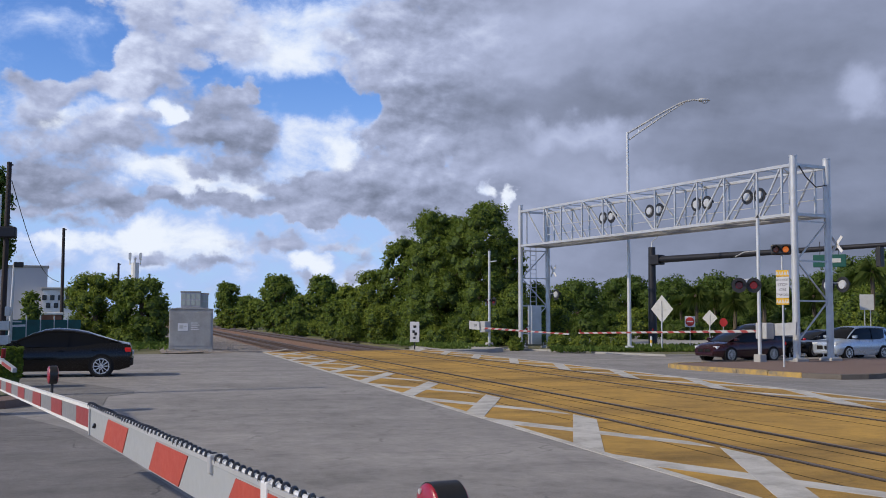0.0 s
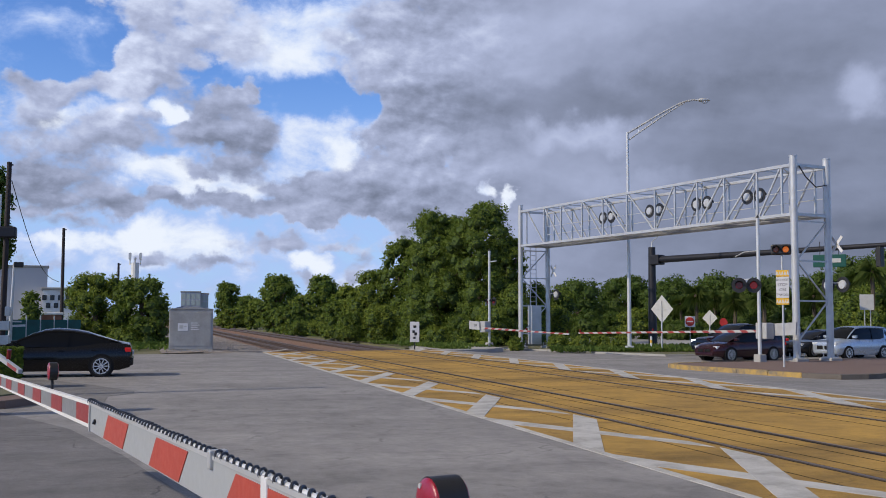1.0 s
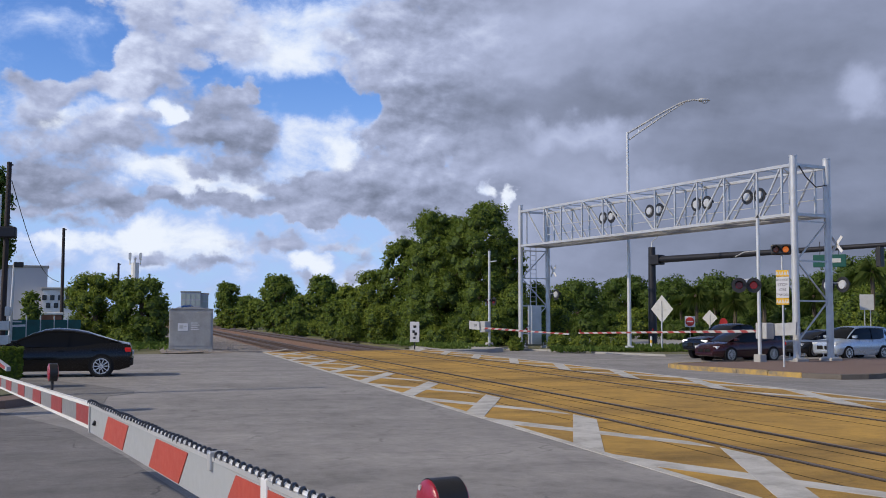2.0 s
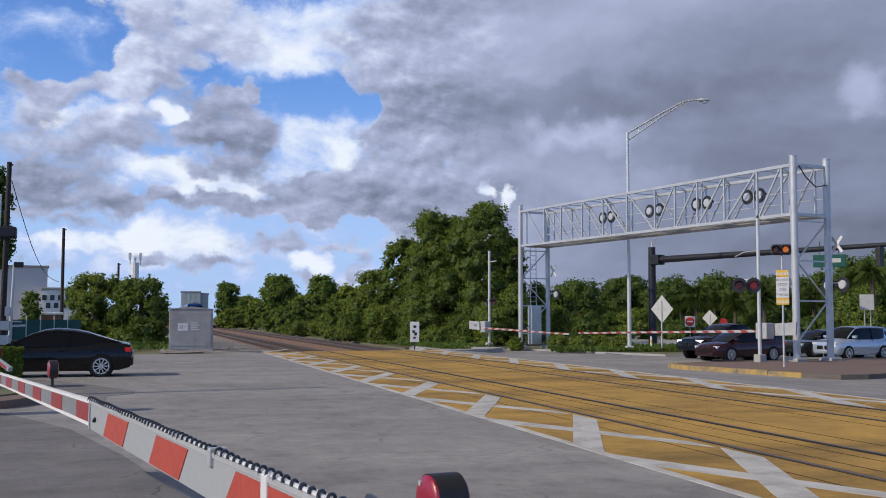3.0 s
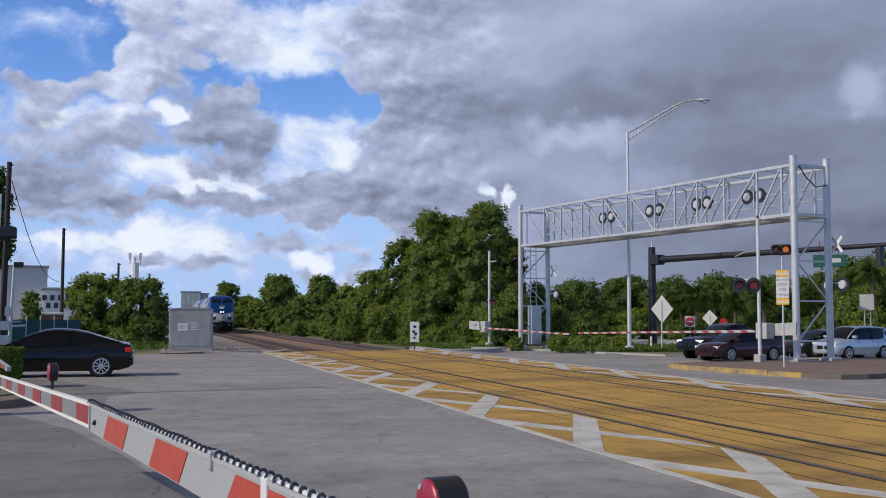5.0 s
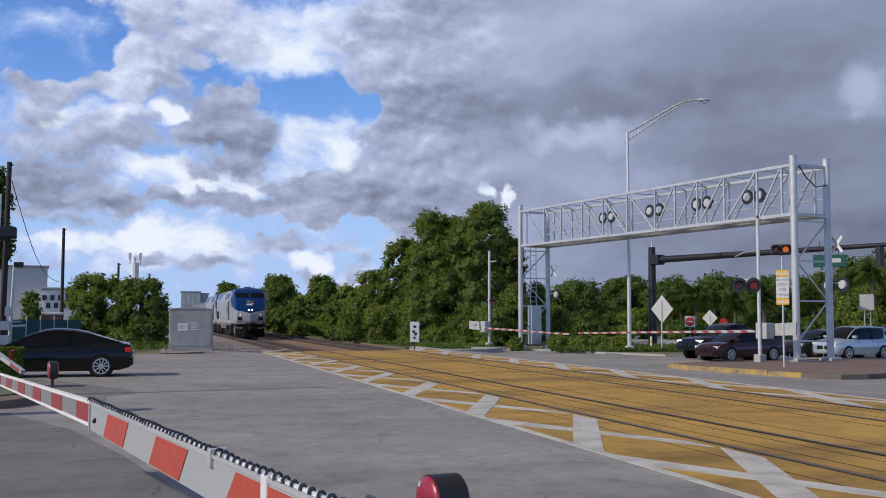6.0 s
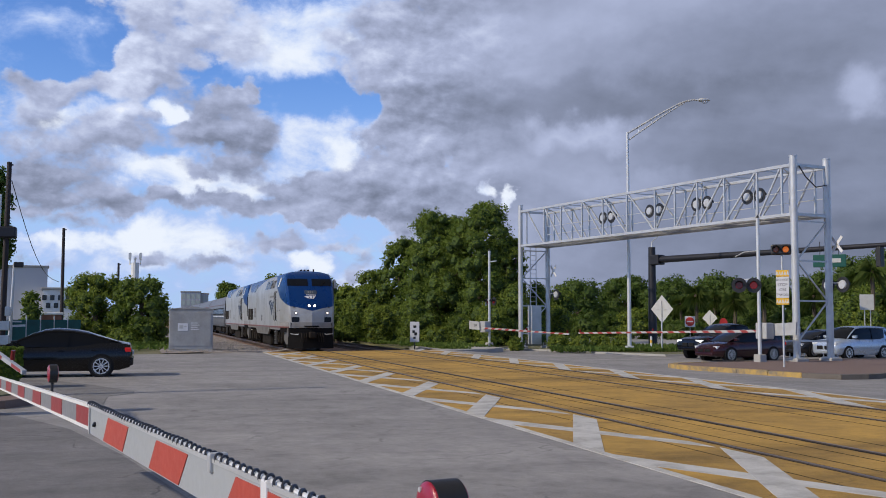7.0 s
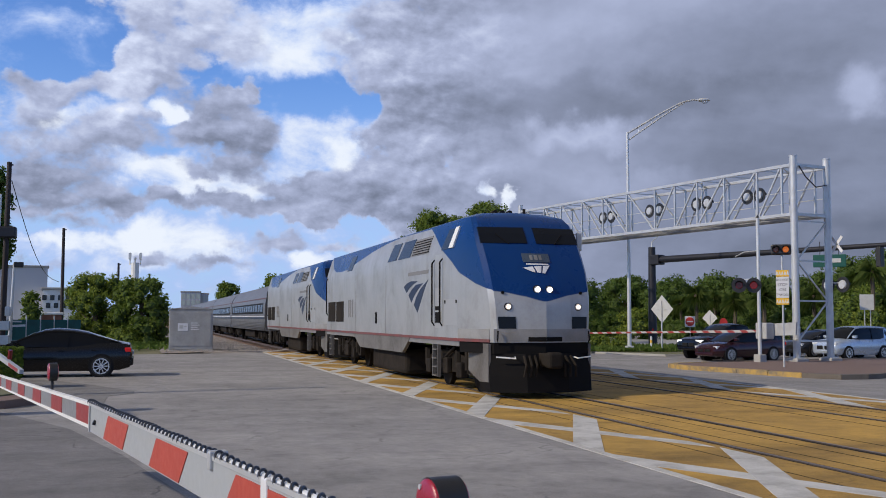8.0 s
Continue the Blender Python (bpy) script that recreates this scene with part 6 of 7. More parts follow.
        for xw in (-spec["base"] / 2, spec["base"] / 2):
            bm = BM()
            rod(bm, (xw, sy * (W - 0.28), spec["wheel"]), (xw, sy * (W + 0.004), spec["wheel"]), spec["wheel"] * 1.15, n=22)
            part("wheel_arch", bm, TRIM, body, "dark wheel arch")
    xf = spec["body"][-1][0]
    zf = spec["body"][-1]
    for dy in (-0.24, 0.24):
        bm = BM()
        box(bm, xf - 0.08, xf + 0.025, dy - 0.19, dy + 0.19, zf[1] + 0.08, zf[2] - 0.02, 0.03)
        part("grille", bm, TRIM, body, "black grille")
    bm = BM()
    box(bm, xf - 0.3, xf + 0.04, -zf[3] * 0.9, zf[3] * 0.9, zf[1] - 0.1, zf[1] + 0.06, 0.04)
    part("front_bumper", bm, paint_m, body)
    xr = spec["body"][0][0]
    bm = BM()
    box(bm, xr - 0.04, xr + 0.3, -0.8, 0.8, 0.33, 0.58, 0.05)
    part("rear_bumper", bm, paint_m, body)
    bm = BM()
    box(bm, xr - 0.05, xr + 0.03, -0.26, 0.26, 0.66, 0.78, 0.01)
    part("plate", bm, SIGNWHITE, body, "pale plate without writing")
    for xw in (-spec["base"] / 2, spec["base"] / 2):
        for sy in (-1, 1):
            wheel_parts(th, xw, sy * (W - 0.09), spec["wheel"])
    return th


def heading(x, y, z, d):
    return pose(x, y, z, 0, 0, math.degrees(math.atan2(d.y, d.x)))


car("sedan", heading(-33.2, -2.62, 0, Vector((0.0, -1, 0))), SEDAN, CARBLACK, "glossy black sedan with alloy wheels on the road")
car("station_wagon", heading(-43.75, 28.15, FAR, -N_DIR), WAGON, CARMAROON, "dark maroon station wagon waiting at the lowered gate")
car("compact_van", heading(-44.65, 35.5, FAR, -N_DIR), BOXY, CARSILVER, "silver-blue boxy compact car queuing behind the wagon")
pickup = car("pickup_truck", heading(-46.3, 29.05, FAR, -N_DIR), TRUCK, CARBLACK, "black pickup truck with lit headlamps stopped at the gate", lit=True)
car("sedan", heading(-47.5, 35.6, FAR, -N_DIR), SEDAN, CARDARK, "dark grey sedan queuing behind the pickup truck")
passer = car("sedan", heading(-60, 32, -0.12, SIDE), SEDAN, CARBLACK, "black sedan driving along the side road", lit=True)


# ---- train ----
def livery(name, silver, blue):
    """Brushed silver with a blue front whose edge sweeps up the side."""
    m = mat(name, silver, 0.40, 0.35, 0.7, 0.55, 0.05, 20, tuple(c * 0.62 for c in silver), fine=14)
    t = m.node_tree
    N = Nodes(t)
    b = t.nodes["Principled BSDF"]
    old = b.inputs["Base Color"].links[0].from_socket
    sep = t.nodes.new("ShaderNodeSeparateXYZ")
    where = t.nodes.new("ShaderNodeTexCoord").outputs["Object"]
    N.put(sep.inputs[0], where)
    cv = t.nodes.new("ShaderNodeValToRGB")
    LONG = 20.4
    N.put(cv.inputs[0], N.math("MULTIPLY", N.math("ADD", sep.outputs[0], LONG), 1 / LONG))
    el = cv.color_ramp.elements
    pts = [(-20.3, 4.3), (-19.75, 4.1), (-19.2, 3.8), (-18.77, 3.66), (-18.2, 3.58), (-17.2, 3.55), (-16.0, 3.58), (-14.4, 3.78), (-12.4, 4.0), (-10.4, 4.16), (-8.6, 4.23), (-5.2, 4.2), (-4.6, 4.0), (-3.9, 3.7), (-3.26, 3.45), (-2.53, 3.16), (-1.91, 2.86), (-1.2, 2.6), (-0.55, 2.44), (-0.2, 2.15)]
    pts = [(p / LONG + 1, v) for p, v in pts]
    el[0].position, el[0].color = pts[0][0], (pts[0][1] / 8,) * 3 + (1,)
    el[1].position, el[1].color = pts[-1][0], (pts[-1][1] / 8,) * 3 + (1,)
    for p, v in pts[1:-1]:
        e = el.new(p)
        e.color = (v / 8,) * 3 + (1,)
    edge = N.math("MULTIPLY", cv.outputs[0], 8.0)
    is_blue = N.step(N.math("SUBTRACT", sep.outputs[2], edge), -0.01, 0.01)
    runs = N.noise(N.vmath("MULTIPLY", where, (2.2, 2.2, 0.16)), 1.6, 6, 0.65, 0.2)
    blots = N.noise(where, 1.1, 7, 0.68, 0.5)
    dirt = N.math("MULTIPLY", N.math("ADD", N.math("MULTIPLY", N.step(runs, 0.46, 0.75), 0.45), N.step(blots, 0.45, 0.75)), 0.45, clamp=True)
    worn = N.mix(dirt, old, (0.19, 0.18, 0.165, 1))
    paint_blue = N.mix(N.step(blots, 0.4, 0.75, 0.0, 0.35), (*blue, 1), (0.01, 0.042, 0.12, 1))
    N.put(b.inputs["Base Color"], N.mix(is_blue, worn, paint_blue))
    N.put(b.inputs["Roughness"], N.math("ADD", N.math("MULTIPLY", is_blue, -0.12), N.math("ADD", N.math("MULTIPLY", blots, 0.25), 0.28)))
    N.put(b.inputs["Metallic"], N.math("MULTIPLY", N.math("SUBTRACT", 1.0, is_blue), 0.35))
    N.put(b.inputs["Specular IOR Level"], N.math("SUBTRACT", 0.5, N.math("MULTIPLY", is_blue, 0.3)))
    return m


SILVER = livery("silver and blue livery", (0.40, 0.405, 0.41), (0.0015, 0.03, 0.135))
PLAINSILVER = mat("plain silver paint", (0.38, 0.385, 0.39), 0.42, 0.35, 0.4, 1.0, 0.05, 20, (0.4, 0.4, 0.42))
SKIRT = mat("dusty grey skirt", (0.20, 0.20, 0.205), 0.6, 0.1, 0.7, 1.5, 0.1, 30, (0.15, 0.14, 0.13))
UNDER = mat("grimy underframe", (0.014, 0.013, 0.012), 0.85, 0.0, 0.7, 2.0, 0.3, 25, (0.04, 0.032, 0.026), spec=0.06)
PILOT = mat("dark grey pilot", (0.008, 0.008, 0.009), 0.8, 0.0, 0.5, 1.5, 0.1, 30, (0.016, 0.014, 0.012), spec=0.06)
LOCOGLASS = mat("dark cab glass", (0.007, 0.009, 0.014), 0.22, 0, 0.2, 2, spec=0.16)
BANDGREY = mat("dusty nose band", (0.29, 0.29, 0.29), 0.55, 0.1, 0.7, 1.5, 0.05, 30, (0.15, 0.145, 0.14))
DUSTY = mat("road-dusted skirt paint", (0.15, 0.145, 0.14), 0.65, 0.0, 0.9, 1.3, 0.1, 30, (0.075, 0.068, 0.06), fine=12)
STRIPERED = mat("red body stripe", (0.2, 0.042, 0.036), 0.55, 0, 1.0, 2.5, 0, 30, (0.10, 0.05, 0.045))
NAVY = mat("navy marking", (0.012, 0.022, 0.055), 0.5, 0, 0.3, 2)
LAMP = mat("lit headlamp", (0.9, 0.9, 0.9), 0.1, 0, 0, 5, glow=((1.0, 0.86, 0.80), 8.0))
LAMPDIM = mat("lit ditch lamp", (0.9, 0.85, 0.75), 0.1, 0, 0, 5, glow=((1.0, 0.76, 0.58), 1.8))
STAIN = mat("fluted stainless steel", (0.17, 0.17, 0.18), 0.45, 0.35, 0.7, 1.2, 0.1, 40, (0.10, 0.095, 0.09))
NUMBOX = mat("number box glass", (0.05, 0.07, 0.10), 0.3, 0, 0.2, 4)
LEV = [  # z, side half width, ridge x, corner x, corner y, crease x
    (1.25, 1.52, -0.20, -0.46, 1.17, -2.0), (1.55, 1.52, -0.19, -0.43, 1.17, -2.0), (2.03, 1.52, -0.20, -0.46, 1.20, -2.0), (2.2, 1.52, -0.23, -0.48, 1.21, -2.0), (2.48, 1.52, -0.38, -0.56, 1.23, -2.0), (2.87, 1.52, -0.60, -0.74, 1.25, -2.0),
    (3.2, 1.52, -0.82, -0.96, 1.255, -2.02), (3.5, 1.51, -1.03, -1.19, 1.26, -2.05), (3.8, 1.42, -1.26, -1.41, 1.255, -2.12), (4.05, 1.34, -1.48, -1.63, 1.24, -2.25), (4.24, 1.26, -1.76, -1.92, 1.18, -2.5), (4.37, 0.9, -2.1, -2.35, 0.84, -2.9), (4.44, 0.4, -2.7, -2.85, 0.36, -3.3)]
REAR = -20.15


def level(z):
    for a, b in zip(LEV, LEV[1:]):
        if a[0] <= z <= b[0]:
            k = (z - a[0]) / (b[0] - a[0])
            return [p + (q - p) * k for p, q in zip(a, b)]
    return list(LEV[-1] if z > 3 else LEV[0])


def nose(z, f, side, off=0.0):
    """A place on the nose: f from the ridge (0) to the corner (1)."""
    _, w, rx, cx, cy, kx = level(z)
    nrm = Vector((cy, side * (rx - cx), 0.25)).normalized()
    return Vector((rx + (cx - rx) * f, side * cy * f, z)) + nrm * off


def flank(x, z, side, off=0.0):
    w = level(z)[1]
    w2 = level(min(z + 0.05, 4.43))[1]
    n = Vector((0, side, (w - w2) / 0.05)).normalized()
    return Vector((x, side * w, z)) + n * off


def patch(bm, pts, inward, thick):
    """A thin panel over a quad of points, sunk along a direction."""
    a = [bm.verts.new(p) for p in pts]
    b = [bm.verts.new(Vector(p) + inward * thick) for p in pts]
    n = len(a)
    bm.faces.new(a)
    bm.faces.new(list(reversed(b)))
    for k in range(n):
        bm.faces.new((a[k], b[k], b[(k + 1) % n], a[(k + 1) % n]))
    return bm


def curved(bm, rows, inward, thick):
    """A thin panel over rows of points, two points a row."""
    for a, b in zip(rows, rows[1:]):
        patch(bm, [a[0], a[1], b[1], b[0]], inward, thick)
    return bm


BENDS = (3.2, 3.5, 3.8, 4.05)


def heights(z0, z1):
    return [z0] + [z for z in BENDS if z0 + 0.005 < z < z1 - 0.005] + [z1]


def flank_panel(bm, side, quad, off=0.012):
    z0, z1 = quad[0][1], quad[-1][1]
    if len(quad) == 4 and z1 > 3.51:
        rows = []
        for z in heights(z0, z1):
            k = (z - z0) / (z1 - z0)
            rows.append([flank(quad[0][0] + (quad[3][0] - quad[0][0]) * k, z, side, off), flank(quad[1][0] + (quad[2][0] - quad[1][0]) * k, z, side, off)])
        return curved(bm, rows, Vector((0, -side, 0)), 0.05)
    return patch(bm, [flank(x, z, side, off) for x, z in quad], Vector((0, -side, 0)), 0.05)


def bogie(parent, xc, count, r, gap, label):
    """A truck: side frames, springs, axle boxes, wheels."""
    tr = new("truck")
    tr.parent = parent
    tr.matrix_basis = pose(xc, 0, 0)
    tagged(tr, label)
    e = gap * (count - 1) / 2
    for s in (-1, 1):
        bm = BM()
        plate(bm, [(-e - 0.75, 0.75), (-e - 0.7, 0.45), (e + 0.7, 0.45), (e + 0.75, 0.75), (0.5, 0.98), (-0.5, 0.98)], s * 1.05, s * 1.2)
        for k in range(count):
            x = (k - (count - 1) / 2) * gap
            box(bm, x - 0.2, x + 0.2, s * 1.15, s * 1.36, 0.35, 0.72, 0.03)
            for dx in (-0.4, 0.4):
                rod(bm, (x + dx, s * 1.22, 0.55), (x + dx, s * 1.22, 1.0), 0.1, n=8)
        rod(bm, (-0.9, s * 1.28, 0.5), (0.9, s * 1.28, 1.1), 0.04, n=6)
        box(bm, -0.35, 0.35, s * 1.2, s * 1.34, 0.4, 0.8, 0.03)
        part("side_frame", bm, UNDER, tr, "cast side frame with springs")
    for k in range(count):
        x = (k - (count - 1) / 2) * gap
        bm = BM()
        for s in (-1, 1):
            rod(bm, (0, s * 0.66, 0), (0, s * 0.80, 0), r, n=22)
        rod(bm, (0, -0.8, 0), (0, 0.8, 0), 0.09, n=8)
        part("wheelset", bm, UNDER, tr, "grimy steel wheelset", at=pose(x, 0, r + 0.015))
    return tr


def locomotive(x0):
    th = thing("locomotive", pose(x0, TRACK, 0), "silver diesel locomotive with a blue front on the near track", "locomotive", "locomotives")
    bm = BM()
    rings = []
    for z, w, rx, cx, cy, kx in LEV:
        rings.append([(REAR, -w, z), (-8, -w, z), (kx, -w, z), (cx - 0.13, -cy - (w - cy) * 0.13 / (cx - kx), z), (cx + 0.02, -cy + 0.07, z), ((cx + rx) / 2, -cy / 2, z), (rx, 0, z), ((cx + rx) / 2, cy / 2, z), (cx + 0.02, cy - 0.07, z), (cx - 0.13, cy + (w - cy) * 0.13 / (cx - kx), z), (kx, w, z), (-8, w, z), (REAR, w, z)])
    loft(bm, rings)
    body = part("body", bm, SILVER, th, "silver car body, blue upper nose", smooth=True)
    body.data.set_sharp_from_angle(angle=radians(20))
    bm = BM()
    loft(bm, [[(REAR, -1.5, z), (-2.0, -1.5, z), (-2.0, 1.5, z), (REAR, 1.5, z)] for z in (1.13, 1.25)])
    part("sill", bm, SKIRT, body, "dusty grey sill")
    bm = BM()
    loft(bm, [[(-1.99, -1.49, z), (-0.50, -1.15, z), (-0.24, 0, z), (-0.50, 1.15, z), (-1.99, 1.49, z)] for z in (1.0, 1.25)])
    part("buffer_beam", bm, PILOT, body, "black front beam")
    for s in (-1, 1):
        bm = BM()
        patch(bm, [(REAR, s * 1.53, 1.25), (-2.0, s * 1.53, 1.25), (-2.0, s * 1.53, 1.32), (REAR, s * 1.53, 1.32)], Vector((0, -s, 0)), 0.05)
        patch(bm, [(-2.0, s * 1.53, 1.25), (-0.6, s * 1.225, 1.25), (-0.6, s * 1.225, 1.32), (-2.0, s * 1.53, 1.32)], Vector((0, -s, 0)), 0.05)
        part("stripe", bm, STRIPERED, body, "thin red stripe")
        # dark band round the nose
        bm = BM()
        patch(bm, [nose(1.27, 0.0, s, 0.01), nose(1.27, 1.0, s, 0.01), nose(1.55, 1.0, s, 0.01), nose(1.55, 0.0, s, 0.01)], Vector((-1, 0, 0)), 0.04)
        patch(bm, [(-2.0, s * 1.526, 1.325), (-0.62, s * 1.222, 1.325), (-0.62, s * 1.222, 1.55), (-2.0, s * 1.526, 1.55)], Vector((0, -s, 0)), 0.05)
        part("nose_band", bm, BANDGREY, body, "grey band round the nose")
        # windscreen
        bm = BM()
        curved(bm, [[nose(z, 0.09, s, 0.02), nose(z, 0.97, s, 0.02)] for z in heights(3.55, 3.95)], Vector((-1, 0, -0.3)), 0.05)
        part("windscreen", bm, LOCOGLASS, body, "dark windscreen pane")
        # lamps
        for z, f, r, mt in ((2.45, 0.12, 0.055, LAMP), (2.06, 0.71, 0.05, LAMPDIM)):
            c = nose(z, f, s, 0.0)
            bm = BM()
            rod(bm, c + Vector((-0.1, 0, 0)), c + Vector((0.03, 0, 0)), r * 1.75, n=20)
            lp = part("headlight", bm, PILOT, body, "lamp in a dark round bezel")
            bm = BM()
            rod(bm, c + Vector((0.028, 0, 0)), c + Vector((0.045, 0, 0)), r, n=20)
            part("lamp", bm, mt, lp, "glowing lamp")
            bm = BM()
            tube(bm, [c + Vector((0.034, math.cos(a) * r * 1.3, math.sin(a) * r * 1.3)) for a in steps(0, math.tau, 20)], r * 0.22, 6)
            part("ring", bm, ALU, lp, "bright metal ring")
        for z0, z1, f0, f1 in ((1.56, 1.83, 0.58, 0.91),):
            bm = BM()
            patch(bm, [nose(z0, f0, s, 0.018), nose(z0, f1, s, 0.018), nose(z1, f1, s, 0.018), nose(z1, f0, s, 0.018)], Vector((-1, 0, 0)), 0.05)
            part("step_recess", bm, LOCOGLASS, body, "dark step recess")
        bm = BM()
        tube(bm, [nose(1.2, 0.92, s, 0.06), nose(1.3, 0.94, s, 0.1), nose(1.5, 0.93, s, 0.06)], 0.02, 6)
        part("grab_iron", bm, PILOT, body)
        c = nose(2.38, 0.78, s, 0.0)
        bm = BM()
        rod(bm, c, c + Vector((0.05, 0, 0)), 0.035, n=10)
        part("marker_light", bm, PILOT, body)
        # wipers
        bm = BM()
        bar(bm, nose(3.53, 0.45, s, 0.03), nose(3.78, 0.66, s, 0.035), 0.02, 0.015)
        part("wiper", bm, PILOT, body)
        # cab side window with pale deflector
        bm = BM()
        flank_panel(bm, s, [(-3.5, 3.51), (-2.8, 3.51), (-2.66, 4.02), (-3.25, 4.02)])
        part("cab_window", bm, LOCOGLASS, body)
        bm = BM()
        flank_panel(bm, s, [(-2.76, 3.51), (-2.42, 3.51), (-2.32, 4.02), (-2.62, 4.02)], 0.04)
        part("wind_deflector", bm, WHITE, body, "pale wind deflector")
        # upper side windows
        for a, b in ((-9.4, -8.3), (-8.05, -6.65), (-15.9, -15.0)):
            bm = BM()
            flank_panel(bm, s, [(a, 3.51), (b, 3.51), (b + 0.2, 4.02), (a + 0.3, 4.02)])
            part("upper_window", bm, LOCOGLASS, body)
        bm = BM()
        flank_panel(bm, s, [(-6.5, 3.51), (-4.85, 3.51), (-4.7, 3.98), (-6.35, 3.98)])
        lv = part("louvre", bm, SKIRT, body, "grey louvred vent")
        for k in range(6):
            bm = BM()
            z = 3.54 + k * 0.07
            flank_panel(bm, s, [(-6.4, z), (-4.72, z), (-4.72, z + 0.02), (-6.4, z + 0.02)], 0.03)
            part("slat", bm, PILOT, lv)
        # rear grille in two panels
        for a, b in ((-19.75, -18.2), (-18.0, -16.5)):
            bm = BM()
            flank_panel(bm, s, [(a, 1.65), (b, 1.65), (b, 2.42), (a, 2.42)])
            part("grille", bm, UNDER, body, "dark intake grille")
        # door with dark grab rails
        bm = BM()
        flank_panel(bm, s, [(-4.0, 1.55), (-3.42, 1.55), (-3.42, 3.42), (-4.0, 3.42)], 0.004)
        dr = part("side_door", bm, PLAINSILVER, body, "silver side door")
        for x in (-4.08, -3.36):
            bm = BM()
            tube(bm, [flank(x, 1.6, s, 0.0), flank(x, 1.7, s, 0.07), flank(x, 3.2, s, 0.07), flank(x, 3.3, s, 0.0)], 0.022, 6)
            part("grab_rail", bm, PILOT, dr)
        bm = BM()
        flank_panel(bm, s, [(-3.95, 1.68), (-3.5, 1.68), (-3.5, 1.95), (-3.95, 1.95)], 0.02)
        flank_panel(bm, s, [(-3.95, 2.0), (-3.6, 2.0), (-3.6, 2.1), (-3.95, 2.1)], 0.02)
        part("door_step", bm, PILOT, dr)
        bm = BM()
        flank_panel(bm, s, [(-11.05, 1.62), (-10.8, 1.62), (-10.8, 1.98), (-11.05, 1.98)], 0.012)
        part("filler_flap", bm, PILOT, body)
        # swept emblem of three blades, and a bar in place of a name
        for blade in ([(-7.3, 2.69), (-6.95, 2.78), (-6.45, 2.83), (-5.72, 2.81), (-6.25, 2.73), (-6.7, 2.62), (-6.97, 2.51)],
                      [(-6.75, 2.44), (-6.4, 2.59), (-5.95, 2.71), (-5.17, 2.74), (-5.72, 2.58), (-6.1, 2.42), (-6.43, 2.23)],
                      [(-6.16, 2.16), (-5.88, 2.38), (-5.5, 2.57), (-4.67, 2.82), (-5.08, 2.54), (-5.42, 2.24), (-5.76, 1.95)]):
            bm = BM()
            flank_panel(bm, s, blade, 0.006)
            part("emblem_blade", bm, NAVY, body, "navy swept emblem blade")
        bm = BM()
        flank_panel(bm, s, [(-6.8, 2.98), (-4.65, 2.98), (-4.65, 3.08), (-6.8, 3.08)], 0.006)
        part("name_bar", bm, SKIRT, body, "pale bar of lettering")
        bm = BM()
        for xn in (-15.6, -15.25, -14.9):
            flank_panel(bm, s, [(xn, 1.82), (xn + 0.2, 1.82), (xn + 0.2, 2.46), (xn, 2.46)], 0.006)
        part("number_bar", bm, SKIRT, body, "dark bars of lettering")
        # lower side skirts and pilot sides
        bm = BM()
        plate(bm, [(-14.7, 1.245), (-6.6, 1.245), (-7.5, 0.80), (-13.5, 0.80)], s * 1.42, s * 1.515)
        part("skirt", bm, DUSTY, body, "grey trapezoid skirt")
        bm = BM()
        plate(bm, [(-2.3, 1.22), (-0.58, 1.22), (-0.58, 0.36), (-1.2, 0.34), (-2.25, 0.62)], s * 1.19, s * 1.255)
        part("pilot_side", bm, DUSTY, body, "dusty pilot side plate")
        bm = BM()
        tube(bm, [flank(-19.95, 1.9, s, 0.0), flank(-19.95, 2.0, s, 0.06), flank(-19.95, 3.3, s, 0.06), flank(-19.95, 3.4, s, 0.0)], 0.022, 6)
        part("grab_rail", bm, PILOT, body)
        bm = BM()
        flank_panel(bm, s, [(-3.2, 1.62), (-2.05, 1.62), (-2.05, 2.26), (-3.2, 2.26)], 0.004)
        hatch = part("hatch", bm, PLAINSILVER, body, "flush silver hatch")
        for xh in (-3.1, -2.15):
            bm = BM()
            box(bm, xh - 0.03, xh + 0.03, s * 1.515, s * 1.54, 2.16, 2.24)
            part("latch", bm, PILOT, hatch)
        for x in (-4.1, -19.3):
            bm = BM()
            box(bm, x - 0.26, x + 0.26, s * 1.40, s * 1.46, 1.12, 1.22)
            ladder = part("steps", bm, DUSTY, th, "cab access steps")
            for k in range(4):
                bm = BM()
                box(bm, x - 0.2, x + 0.2, s * 1.38, s * 1.52, 0.32 + k * 0.22, 0.35 + k * 0.22)
                part("tread", bm, DUSTY, ladder)
            for dx in (-0.22, 0.22):
                bm = BM()
                box(bm, x + dx - 0.02, x + dx + 0.02, s * 1.4, s * 1.5, 0.3, 1.12)
                part("upright", bm, DUSTY, ladder)
        for x in (-19.0, -14.3, -9.6):
            bm = BM()
            bar(bm, flank(x, 1.32, s, 0.002), flank(x, 3.42, s, 0.002), 0.012, 0.012)
            part("panel_seam", bm, BANDGREY, body)
    bm = BM()
    box(bm, -1.82, -1.74, 1.44, 1.58, 3.45, 3.9, 0.02)
    bar(bm, (-1.8, 1.38, 3.85), (-1.8, 1.5, 3.85), 0.03, 0.03)
    part("mirror", bm, SIGNBACK, body, "pale cab mirror")
    # number box and nose emblem as plain shapes
    def on_nose(y, z, off):
        return nose(z, min(abs(y) / level(z)[4], 1.0), 1 if y >= 0 else -1, off)

